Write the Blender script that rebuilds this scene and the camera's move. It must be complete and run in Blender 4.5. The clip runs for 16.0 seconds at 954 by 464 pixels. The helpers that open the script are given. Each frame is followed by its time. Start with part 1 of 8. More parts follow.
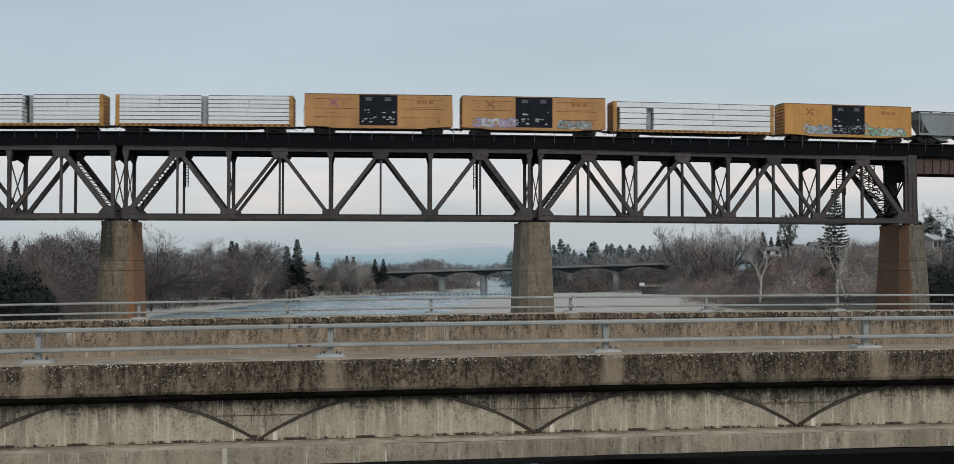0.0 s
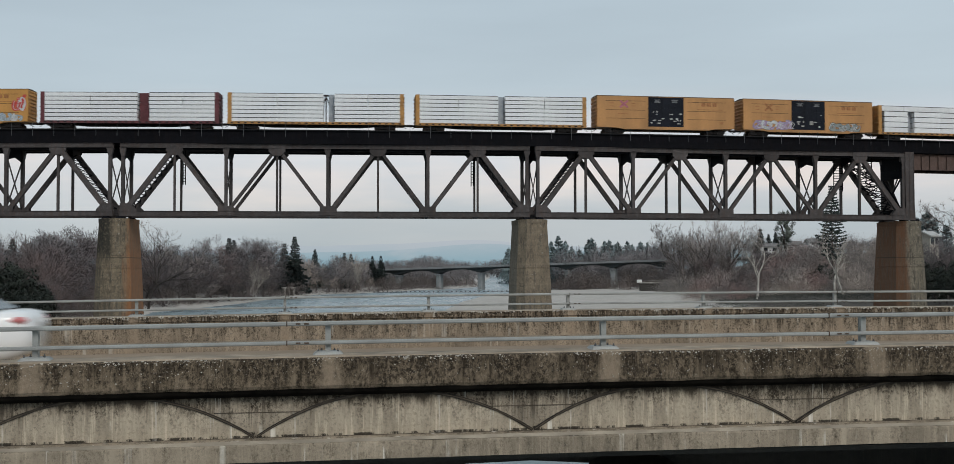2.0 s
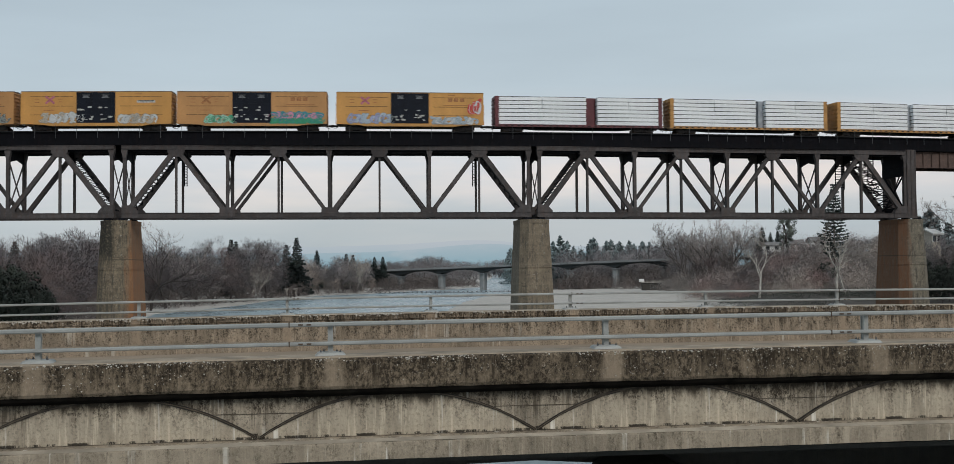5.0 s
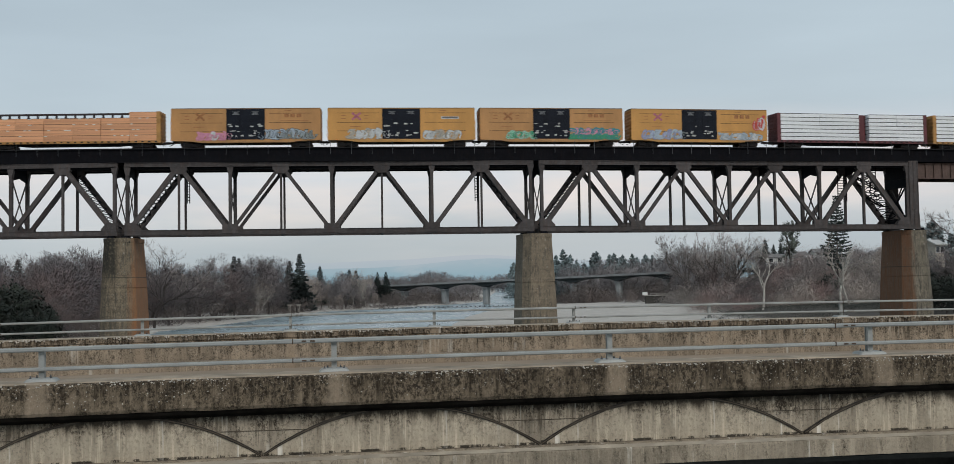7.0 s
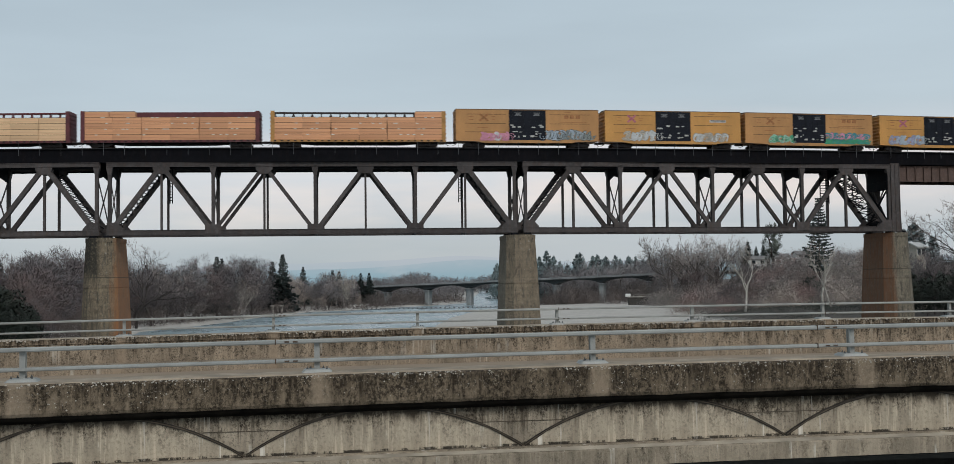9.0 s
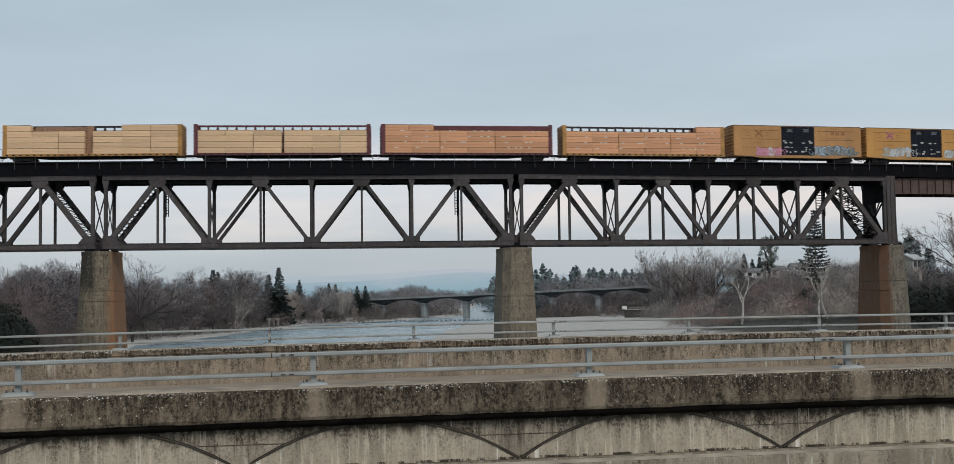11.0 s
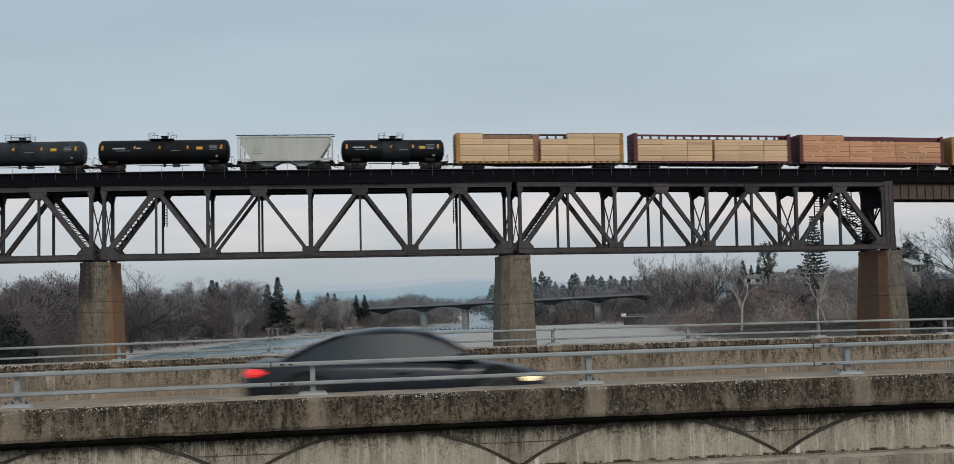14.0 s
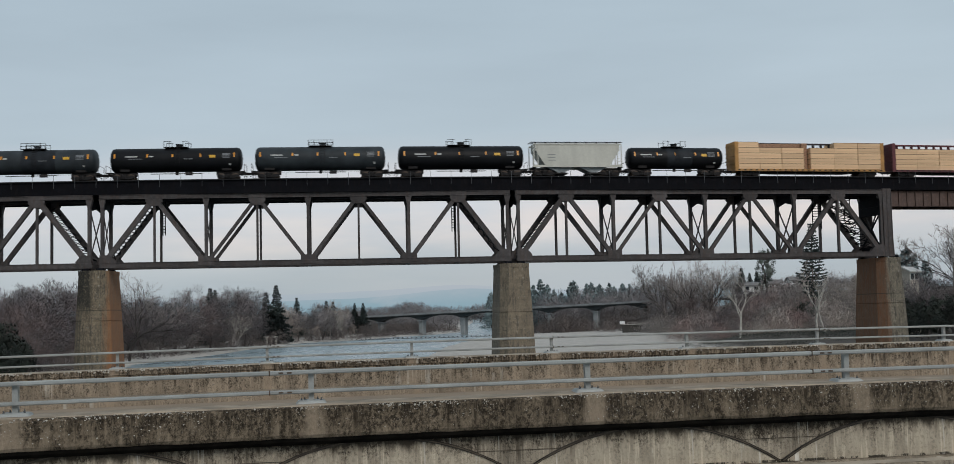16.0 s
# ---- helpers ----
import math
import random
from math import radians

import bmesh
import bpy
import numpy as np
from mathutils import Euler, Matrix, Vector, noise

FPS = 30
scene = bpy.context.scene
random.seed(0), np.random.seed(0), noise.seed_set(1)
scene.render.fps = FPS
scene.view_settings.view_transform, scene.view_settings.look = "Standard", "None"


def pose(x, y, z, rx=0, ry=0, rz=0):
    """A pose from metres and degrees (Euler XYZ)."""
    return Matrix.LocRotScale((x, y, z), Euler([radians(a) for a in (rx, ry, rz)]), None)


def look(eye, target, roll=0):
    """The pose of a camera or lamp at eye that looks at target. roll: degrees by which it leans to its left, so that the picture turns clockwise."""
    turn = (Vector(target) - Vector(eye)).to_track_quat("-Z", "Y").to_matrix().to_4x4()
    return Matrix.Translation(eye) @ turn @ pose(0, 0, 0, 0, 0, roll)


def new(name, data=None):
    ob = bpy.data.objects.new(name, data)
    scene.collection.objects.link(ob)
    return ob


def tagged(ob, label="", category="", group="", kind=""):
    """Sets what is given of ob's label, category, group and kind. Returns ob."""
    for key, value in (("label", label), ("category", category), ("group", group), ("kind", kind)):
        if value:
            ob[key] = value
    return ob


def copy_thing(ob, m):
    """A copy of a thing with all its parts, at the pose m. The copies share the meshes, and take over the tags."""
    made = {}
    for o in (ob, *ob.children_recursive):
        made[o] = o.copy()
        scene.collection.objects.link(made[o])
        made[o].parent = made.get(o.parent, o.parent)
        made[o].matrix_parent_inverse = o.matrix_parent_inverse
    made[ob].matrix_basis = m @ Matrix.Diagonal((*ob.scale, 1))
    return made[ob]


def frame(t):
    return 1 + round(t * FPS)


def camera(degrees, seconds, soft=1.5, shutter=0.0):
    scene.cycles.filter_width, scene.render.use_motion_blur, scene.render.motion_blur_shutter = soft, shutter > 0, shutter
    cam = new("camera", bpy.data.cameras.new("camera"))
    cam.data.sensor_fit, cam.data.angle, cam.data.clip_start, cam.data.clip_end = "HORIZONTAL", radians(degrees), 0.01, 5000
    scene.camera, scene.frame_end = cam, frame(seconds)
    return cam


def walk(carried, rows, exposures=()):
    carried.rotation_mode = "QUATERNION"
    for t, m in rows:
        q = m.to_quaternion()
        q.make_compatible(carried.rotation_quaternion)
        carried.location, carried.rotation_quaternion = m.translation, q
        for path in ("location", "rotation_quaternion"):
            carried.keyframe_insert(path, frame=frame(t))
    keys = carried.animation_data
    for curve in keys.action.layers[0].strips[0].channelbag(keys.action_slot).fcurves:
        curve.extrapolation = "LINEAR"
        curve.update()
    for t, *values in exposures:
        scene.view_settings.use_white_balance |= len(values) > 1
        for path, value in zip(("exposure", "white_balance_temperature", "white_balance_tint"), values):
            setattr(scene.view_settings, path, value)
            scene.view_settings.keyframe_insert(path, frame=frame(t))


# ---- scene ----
# The camera stands still high over the river and only turns a little in the hand.
cam = camera(43.0, 16.0, soft=0.8, shutter=0.28)
PATH = [
    (0.0, pose(0, 0, 10, 91.899, 0.237, -0.000)),
    (0.5, pose(0, 0, 10, 91.766, 0.251, -0.131)),
    (1.0, pose(0, 0, 10, 91.666, 0.094, -0.088)),
    (1.5, pose(0, 0, 10, 91.693, 0.200, 0.021)),
    (2.0, pose(0, 0, 10, 91.759, 0.313, -0.116)),
    (2.5, pose(0, 0, 10, 91.726, 0.275, -0.108)),
    (3.0, pose(0, 0, 10, 91.615, 0.192, -0.105)),
    (3.5, pose(0, 0, 10, 91.571, 0.316, 0.005)),
    (4.0, pose(0, 0, 10, 91.630, 0.444, 0.046)),
    (6.5, pose(0, 0, 10, 92.253, 0.921, 0.024)),
    (7.0, pose(0, 0, 10, 92.464, 1.092, 0.127)),
    (7.5, pose(0, 0, 10, 92.386, 1.067, -0.117)),
    (8.0, pose(0, 0, 10, 92.365, 1.010, -0.355)),
    (10.5, pose(0, 0, 10, 92.897, 0.949, -0.839)),
    (11.0, pose(0, 0, 10, 93.104, 1.037, -0.827)),
    (11.5, pose(0, 0, 10, 93.685, 0.964, -1.105)),
    (12.0, pose(0, 0, 10, 93.947, 1.210, -0.967)),
    (12.5, pose(0, 0, 10, 93.635, 1.397, -0.923)),
    (13.0, pose(0, 0, 10, 93.625, 1.416, -0.791)),
    (13.5, pose(0, 0, 10, 93.455, 1.539, -0.903)),
    (14.0, pose(0, 0, 10, 93.491, 1.430, -0.870)),
    (14.5, pose(0, 0, 10, 93.362, 1.583, -0.814)),
    (15.0, pose(0, 0, 10, 93.345, 1.526, -0.980)),
    (15.5, pose(0, 0, 10, 93.445, 1.529, -0.982)),
    (16.0, pose(0, 0, 10, 93.864, 1.522, -0.938)),
]
walk(cam, PATH, exposures=[(0.0, -0.03, 6500, 10), (8.2, -0.02, 6480, 10), (10.4, -0.02, 6420, 10), (11.5, -0.02, 6370, 10), (12.0, -0.08, 6370, 10), (12.5, -0.10, 6370, 10), (16.0, -0.11, 6385, 10)])


# ---- light: an even overcast evening sky, faintly pink near the horizon ----
world = bpy.data.worlds.new("overcast_sky")
scene.world = world
world.use_nodes = True
wn, wl = world.node_tree.nodes, world.node_tree.links
wn.clear()
w_out = wn.new("ShaderNodeOutputWorld")
w_bg = wn.new("ShaderNodeBackground")
w_sky = wn.new("ShaderNodeTexSky")
w_sky.sky_type = "NISHITA"
w_sky.sun_disc = False
w_sky.sun_elevation, w_sky.sun_rotation = radians(37), radians(153)
w_co = wn.new("ShaderNodeTexCoord")
w_sep = wn.new("ShaderNodeSeparateXYZ")
w_ramp = wn.new("ShaderNodeValToRGB")
SKY_STOPS = [(0.0, (0.45, 0.53, 0.595)), (0.03, (0.475, 0.543, 0.605)), (0.047, (0.54, 0.592, 0.645)), (0.063, (0.66, 0.67, 0.705)), (0.09, (0.745, 0.75, 0.775)), (0.11, (0.655, 0.69, 0.73)),
             (0.14, (0.56, 0.645, 0.695)), (0.30, (0.52, 0.625, 0.68)), (1.0, (0.49, 0.57, 0.62))]
while len(w_ramp.color_ramp.elements) < len(SKY_STOPS):
    w_ramp.color_ramp.elements.new(0.5)
for el, (at, col) in zip(w_ramp.color_ramp.elements, SKY_STOPS):
    el.position, el.color = at, (*col, 1)
w_map = wn.new("ShaderNodeMapping")
w_map.inputs["Scale"].default_value = (1.6, 1.6, 9.0)
w_noise = wn.new("ShaderNodeTexNoise")
w_noise.inputs["Scale"].default_value = 1.7
w_noise.inputs["Detail"].default_value = 5
w_cloud = wn.new("ShaderNodeMapRange")
w_cloud.inputs["From Min"].default_value, w_cloud.inputs["From Max"].default_value = 0.3, 0.7
w_cloud.inputs["To Min"].default_value, w_cloud.inputs["To Max"].default_value = 0.93, 1.07
w_mul = wn.new("ShaderNodeMix")
w_mul.data_type, w_mul.blend_type = "RGBA", "MULTIPLY"
w_mul.inputs["Factor"].default_value = 1.0
w_add = wn.new("ShaderNodeMix")
w_add.data_type, w_add.blend_type = "RGBA", "MIX"
w_add.inputs["Factor"].default_value = 0.02
wl.new(w_co.outputs["Generated"], w_sep.inputs[0])
wl.new(w_sep.outputs["Z"], w_ramp.inputs["Fac"])
wl.new(w_co.outputs["Generated"], w_map.inputs["Vector"])
wl.new(w_map.outputs[0], w_noise.inputs["Vector"])
wl.new(w_noise.outputs[0], w_cloud.inputs["Value"])
w_side = wn.new("ShaderNodeMapRange")          # a little duller towards the west
w_side.inputs["From Min"].default_value, w_side.inputs["From Max"].default_value = -0.42, -0.02
w_side.inputs["To Min"].default_value, w_side.inputs["To Max"].default_value = 0.94, 1.0
wl.new(w_sep.outputs["X"], w_side.inputs["Value"])
w_both = wn.new("ShaderNodeMath")
w_both.operation = "MULTIPLY"
wl.new(w_cloud.outputs[0], w_both.inputs[0])
wl.new(w_side.outputs[0], w_both.inputs[1])
wl.new(w_both.outputs[0], w_mul.inputs["B"])
wl.new(w_mul.outputs["Result"], w_add.inputs["A"])
wl.new(w_sky.outputs["Color"], w_add.inputs["B"])
wl.new(w_add.outputs["Result"], w_bg.inputs["Color"])
w_pink = wn.new("ShaderNodeTexNoise")          # warm streaks low in the sky
w_pink.inputs["Scale"].default_value = 3.1
w_pink.inputs["Detail"].default_value = 6
w_low = wn.new("ShaderNodeMapRange")
w_low.inputs["From Min"].default_value, w_low.inputs["From Max"].default_value = 0.15, 0.06
w_amt = wn.new("ShaderNodeMapRange")
w_amt.inputs["From Min"].default_value, w_amt.inputs["From Max"].default_value = 0.42, 0.62
w_fac = wn.new("ShaderNodeMath")
w_fac.operation = "MULTIPLY"
w_warm = wn.new("ShaderNodeMix")
w_warm.data_type, w_warm.blend_type = "RGBA", "MIX"
w_warm.inputs["B"].default_value = (0.93, 0.815, 0.76, 1)
wl.new(w_map.outputs[0], w_pink.inputs["Vector"])
wl.new(w_pink.outputs[0], w_amt.inputs["Value"])
wl.new(w_sep.outputs["Z"], w_low.inputs["Value"])
wl.new(w_amt.outputs[0], w_fac.inputs[0])
w_base = wn.new("ShaderNodeMapRange")          # none of it in the grey-blue haze at the horizon
w_base.inputs["From Min"].default_value, w_base.inputs["From Max"].default_value = 0.038, 0.075
w_base.inputs["To Min"].default_value = 0.10
w_band = wn.new("ShaderNodeMath")
w_band.operation = "MULTIPLY"
wl.new(w_sep.outputs["Z"], w_base.inputs["Value"])
wl.new(w_low.outputs[0], w_band.inputs[0])
wl.new(w_base.outputs[0], w_band.inputs[1])
wl.new(w_band.outputs[0], w_fac.inputs[1])
wl.new(w_fac.outputs[0], w_warm.inputs["Factor"])
wl.new(w_ramp.outputs["Color"], w_warm.inputs["A"])
wl.new(w_warm.outputs["Result"], w_mul.inputs["A"])
w_bg.inputs["Strength"].default_value = 0.825
wl.new(w_bg.outputs[0], w_out.inputs["Surface"])

sun_data = bpy.data.lights.new("sun", "SUN")
sun_data.energy, sun_data.angle, sun_data.color = 1.3, radians(25), (1.0, 0.93, 0.86)
sun = new("sun", sun_data)
sun.matrix_basis = look((48, -55, 80), (0, 40, 0))


# ---- materials ----
def nodes_of(name):
    m = bpy.data.materials.new(name)
    m.use_nodes = True
    nt = m.node_tree
    return m, nt.nodes, nt.links, nt.nodes["Principled BSDF"]


def tex_noise(n, l, scale, detail=4.0, stretch=(1, 1, 1), world_space=False, rough=0.55):
    co = n.new("ShaderNodeNewGeometry") if world_space else n.new("ShaderNodeTexCoord")
    mp = n.new("ShaderNodeMapping")
    mp.inputs["Scale"].default_value = stretch
    l.new(co.outputs["Position" if world_space else "Object"], mp.inputs["Vector"])
    t = n.new("ShaderNodeTexNoise")
    t.inputs["Scale"].default_value = scale
    t.inputs["Detail"].default_value = detail
    t.inputs["Roughness"].default_value = rough
    l.new(mp.outputs[0], t.inputs["Vector"])
    return t.outputs[0]


def ranged(n, l, sock, lo, hi, to_lo=0.0, to_hi=1.0):
    r = n.new("ShaderNodeMapRange")
    r.inputs["From Min"].default_value, r.inputs["From Max"].default_value = lo, hi
    r.inputs["To Min"].default_value, r.inputs["To Max"].default_value = to_lo, to_hi
    l.new(sock, r.inputs["Value"])
    return r.outputs[0]


def math_node(n, l, op, a, b):
    k = n.new("ShaderNodeMath")
    k.operation = op
    for i, v in enumerate((a, b)):
        if isinstance(v, (int, float)):
            k.inputs[i].default_value = v
        else:
            l.new(v, k.inputs[i])
    return k.outputs[0]


def mixed(n, l, fac, a, b, blend="MIX"):
    k = n.new("ShaderNodeMix")
    k.data_type, k.blend_type = "RGBA", blend
    if isinstance(fac, (int, float)):
        k.inputs["Factor"].default_value = fac
    else:
        l.new(fac, k.inputs["Factor"])
    for key, v in (("A", a), ("B", b)):
        if isinstance(v, tuple):
            k.inputs[key].default_value = (*v, 1)
        else:
            l.new(v, k.inputs[key])
    return k.outputs["Result"]


def bumped(n, l, bsdf, sock, strength, distance=0.02):
    b = n.new("ShaderNodeBump")
    b.inputs["Strength"].default_value = strength
    b.inputs["Distance"].default_value = distance
    l.new(sock, b.inputs["Height"])
    l.new(b.outputs[0], bsdf.inputs["Normal"])


def matt_down(m, level):
    m.node_tree.nodes["Principled BSDF"].inputs["Specular IOR Level"].default_value = level
    return m


def plain(name, col, rough=0.7, metal=0.0, vary=0.18, scale=3.0, fine=40.0, bump=0.15, rand=0.0, stretch=(1, 1, 1)):
    """A surface with a broad and a fine variation of its colour, and a fine relief."""
    m, n, l, b = nodes_of(name)
    big = tex_noise(n, l, scale, 4, stretch)
    small = tex_noise(n, l, fine, 3, stretch)
    dark = tuple(c * (1 - vary * 1.6) for c in col)
    light = tuple(min(1, c * (1 + vary)) for c in col)
    c1 = mixed(n, l, ranged(n, l, big, 0.3, 0.7), dark, light)
    c2 = mixed(n, l, ranged(n, l, small, 0.3, 0.7, 0, 0.35), c1, tuple(c * 0.6 for c in col))
    if rand:
        oi = n.new("ShaderNodeObjectInfo")
        hs = n.new("ShaderNodeHueSaturation")
        l.new(ranged(n, l, oi.outputs["Random"], 0, 1, 1 - rand, 1 + rand), hs.inputs["Value"])
        l.new(c2, hs.inputs["Color"])
        c2 = hs.outputs[0]
    l.new(c2, b.inputs["Base Color"])
    b.inputs["Roughness"].default_value, b.inputs["Metallic"].default_value = rough, metal
    if bump:
        bumped(n, l, b, small, bump)
    return m


def concrete(name, col, moss=0.5, streak=0.5, pebbles=0.0, rust_side=None, soot_side=None, blotch=0.0, boards=0.0):
    """Weathered cast concrete: blotches, runs of dirt, dark growth, pale pebbles that show, and rust where water ran."""
    m, n, l, b = nodes_of(name)
    big = tex_noise(n, l, 0.55, 5)
    mid = tex_noise(n, l, 4.5, 5, rough=0.65)
    fine = tex_noise(n, l, 55, 3)
    runs = tex_noise(n, l, 5.0, 4, (1, 1, 0.10), rough=0.6)
    thin = tex_noise(n, l, 19.0, 3, (1, 1, 0.06), rough=0.6)
    c = mixed(n, l, ranged(n, l, big, 0.3, 0.7), tuple(v * 0.8 for v in col), tuple(v * 1.15 for v in col))
    c = mixed(n, l, ranged(n, l, mid, 0.42, 0.68, 0, 0.55), c, tuple(v * 0.5 for v in col))
    c = mixed(n, l, ranged(n, l, runs, 0.50, 0.66, 0, streak), c, (0.07, 0.064, 0.052))
    c = mixed(n, l, ranged(n, l, thin, 0.56, 0.70, 0, streak * 0.8), c, (0.085, 0.078, 0.065))
    c = mixed(n, l, ranged(n, l, thin, 0.36, 0.27, 0, 0.35), c, tuple(min(0.8, v * 1.5) for v in col))
    if moss:
        grow = tex_noise(n, l, 17.0, 7, rough=0.8)
        where = tex_noise(n, l, 1.3, 3)
        k = math_node(n, l, "MULTIPLY", ranged(n, l, grow, 0.47, 0.57), ranged(n, l, where, 0.32, 0.58, 0.3, 1.0))
        c = mixed(n, l, math_node(n, l, "MULTIPLY", k, moss), c, (0.045, 0.040, 0.028))
    if blotch:                                           # broad black stains, and pale lime that seeped out
        spot = tex_noise(n, l, 1.9, 7, (1, 1, 0.7), rough=0.75)
        lane = tex_noise(n, l, 0.8, 3, (1, 1, 0.15))
        k = math_node(n, l, "MULTIPLY", ranged(n, l, spot, 0.53, 0.58, 0, blotch), ranged(n, l, lane, 0.44, 0.56, 0.25, 1.0))
        c = mixed(n, l, k, c, (0.030, 0.027, 0.020))
        lime = tex_noise(n, l, 3.4, 5, rough=0.7)
        c = mixed(n, l, ranged(n, l, lime, 0.62, 0.66, 0, 0.5), c, (0.42, 0.39, 0.33))
    if boards:                                           # marks of the form boards, and square spalls in upright rows
        co = n.new("ShaderNodeTexCoord")
        sp = n.new("ShaderNodeSeparateXYZ")
        l.new(co.outputs["Object"], sp.inputs[0])
        flat = n.new("ShaderNodeCombineXYZ")
        l.new(math_node(n, l, "ADD", sp.outputs["X"], math_node(n, l, "MULTIPLY", sp.outputs["Y"], 0.8)), flat.inputs["X"])
        l.new(sp.outputs["Z"], flat.inputs["Y"])
        bk = n.new("ShaderNodeTexBrick")
        for key, v in (("Scale", 1.0), ("Mortar Size", 0.016), ("Brick Width", 3.1), ("Row Height", 0.42), ("Mortar Smooth", 0.4)):
            bk.inputs[key].default_value = v
        bk.inputs["Color1"].default_value, bk.inputs["Color2"].default_value, bk.inputs["Mortar"].default_value = (0.80, 0.80, 0.80, 1), (1.12, 1.12, 1.12, 1), (0.62, 0.62, 0.62, 1)
        l.new(flat.outputs[0], bk.inputs["Vector"])
        c = mixed(n, l, boards * 0.7, c, mixed(n, l, 1.0, c, bk.outputs["Color"], "MULTIPLY"))
        vo = n.new("ShaderNodeTexVoronoi")
        vo.distance = "CHEBYCHEV"
        vo.inputs["Scale"].default_value = 2.3
        l.new(flat.outputs[0], vo.inputs["Vector"])
        near = ranged(n, l, vo.outputs["Distance"], 0.30, 0.22)
        rows = tex_noise(n, l, 0.9, 2, (1, 1, 0.10))
        band = tex_noise(n, l, 0.45, 3, (0.2, 0.2, 1))
        k = math_node(n, l, "MULTIPLY", near, ranged(n, l, rows, 0.50, 0.56))
        k = math_node(n, l, "MULTIPLY", k, ranged(n, l, band, 0.47, 0.56))
        k = math_node(n, l, "MULTIPLY", k, ranged(n, l, mid, 0.40, 0.50))
        c = mixed(n, l, math_node(n, l, "MULTIPLY", k, 0.9), c, (0.022, 0.020, 0.016))
        k2 = math_node(n, l, "MULTIPLY", near, ranged(n, l, rows, 0.42, 0.36))
        c = mixed(n, l, math_node(n, l, "MULTIPLY", k2, ranged(n, l, mid, 0.50, 0.58, 0, 0.55)), c, (0.42, 0.39, 0.34))
    if pebbles:
        co = n.new("ShaderNodeTexCoord")
        v = n.new("ShaderNodeTexVoronoi")
        v.inputs["Scale"].default_value = 34
        v.inputs["Randomness"].default_value = 1.0
        l.new(co.outputs["Object"], v.inputs["Vector"])
        spot = ranged(n, l, v.outputs["Distance"], 0.26, 0.18)
        pick = ranged(n, l, tex_noise(n, l, 5.0, 4), 0.50, 0.62)
        c = mixed(n, l, math_node(n, l, "MULTIPLY", math_node(n, l, "MULTIPLY", spot, pick), pebbles), c, (0.62, 0.58, 0.52))
    if rust_side is not None:
        co = n.new("ShaderNodeTexCoord")
        sp = n.new("ShaderNodeSeparateXYZ")
        l.new(co.outputs["Object"], sp.inputs[0])
        edge = math_node(n, l, "ADD", sp.outputs["X"], math_node(n, l, "MULTIPLY", tex_noise(n, l, 1.6, 4, (1, 1, 0.12)), 1.4))
        lo, hi, strength, rust = rust_side
        c = mixed(n, l, math_node(n, l, "MULTIPLY", ranged(n, l, edge, lo, hi, 0, strength), ranged(n, l, runs, 0.40, 0.64, 1.0, 0.55)), c, rust)
        if soot_side is not None:
            lo, hi, strength = soot_side
            upper = ranged(n, l, math_node(n, l, "ADD", sp.outputs["Z"], math_node(n, l, "MULTIPLY", tex_noise(n, l, 1.1, 6, rough=0.7), 3.0)), -3.4, -2.6, 0.30, 1.0)
            k = math_node(n, l, "MULTIPLY", ranged(n, l, edge, lo, hi, 0, strength), ranged(n, l, mid, 0.36, 0.52, 0.5, 1.0))
            c = mixed(n, l, math_node(n, l, "MULTIPLY", k, upper), c, (0.020, 0.019, 0.014))
            seam = ranged(n, l, math_node(n, l, "ABSOLUTE", math_node(n, l, "ADD", sp.outputs["Z"], 4.9), 0.0), 0.07, 0.03)
            c = mixed(n, l, math_node(n, l, "MULTIPLY", seam, 0.7), c, (0.03, 0.027, 0.02))
    l.new(c, b.inputs["Base Color"])
    b.inputs["Roughness"].default_value = 0.9
    h = math_node(n, l, "ADD", mid, math_node(n, l, "MULTIPLY", fine, 0.5))
    bumped(n, l, b, h, 0.5, 0.02)
    return m


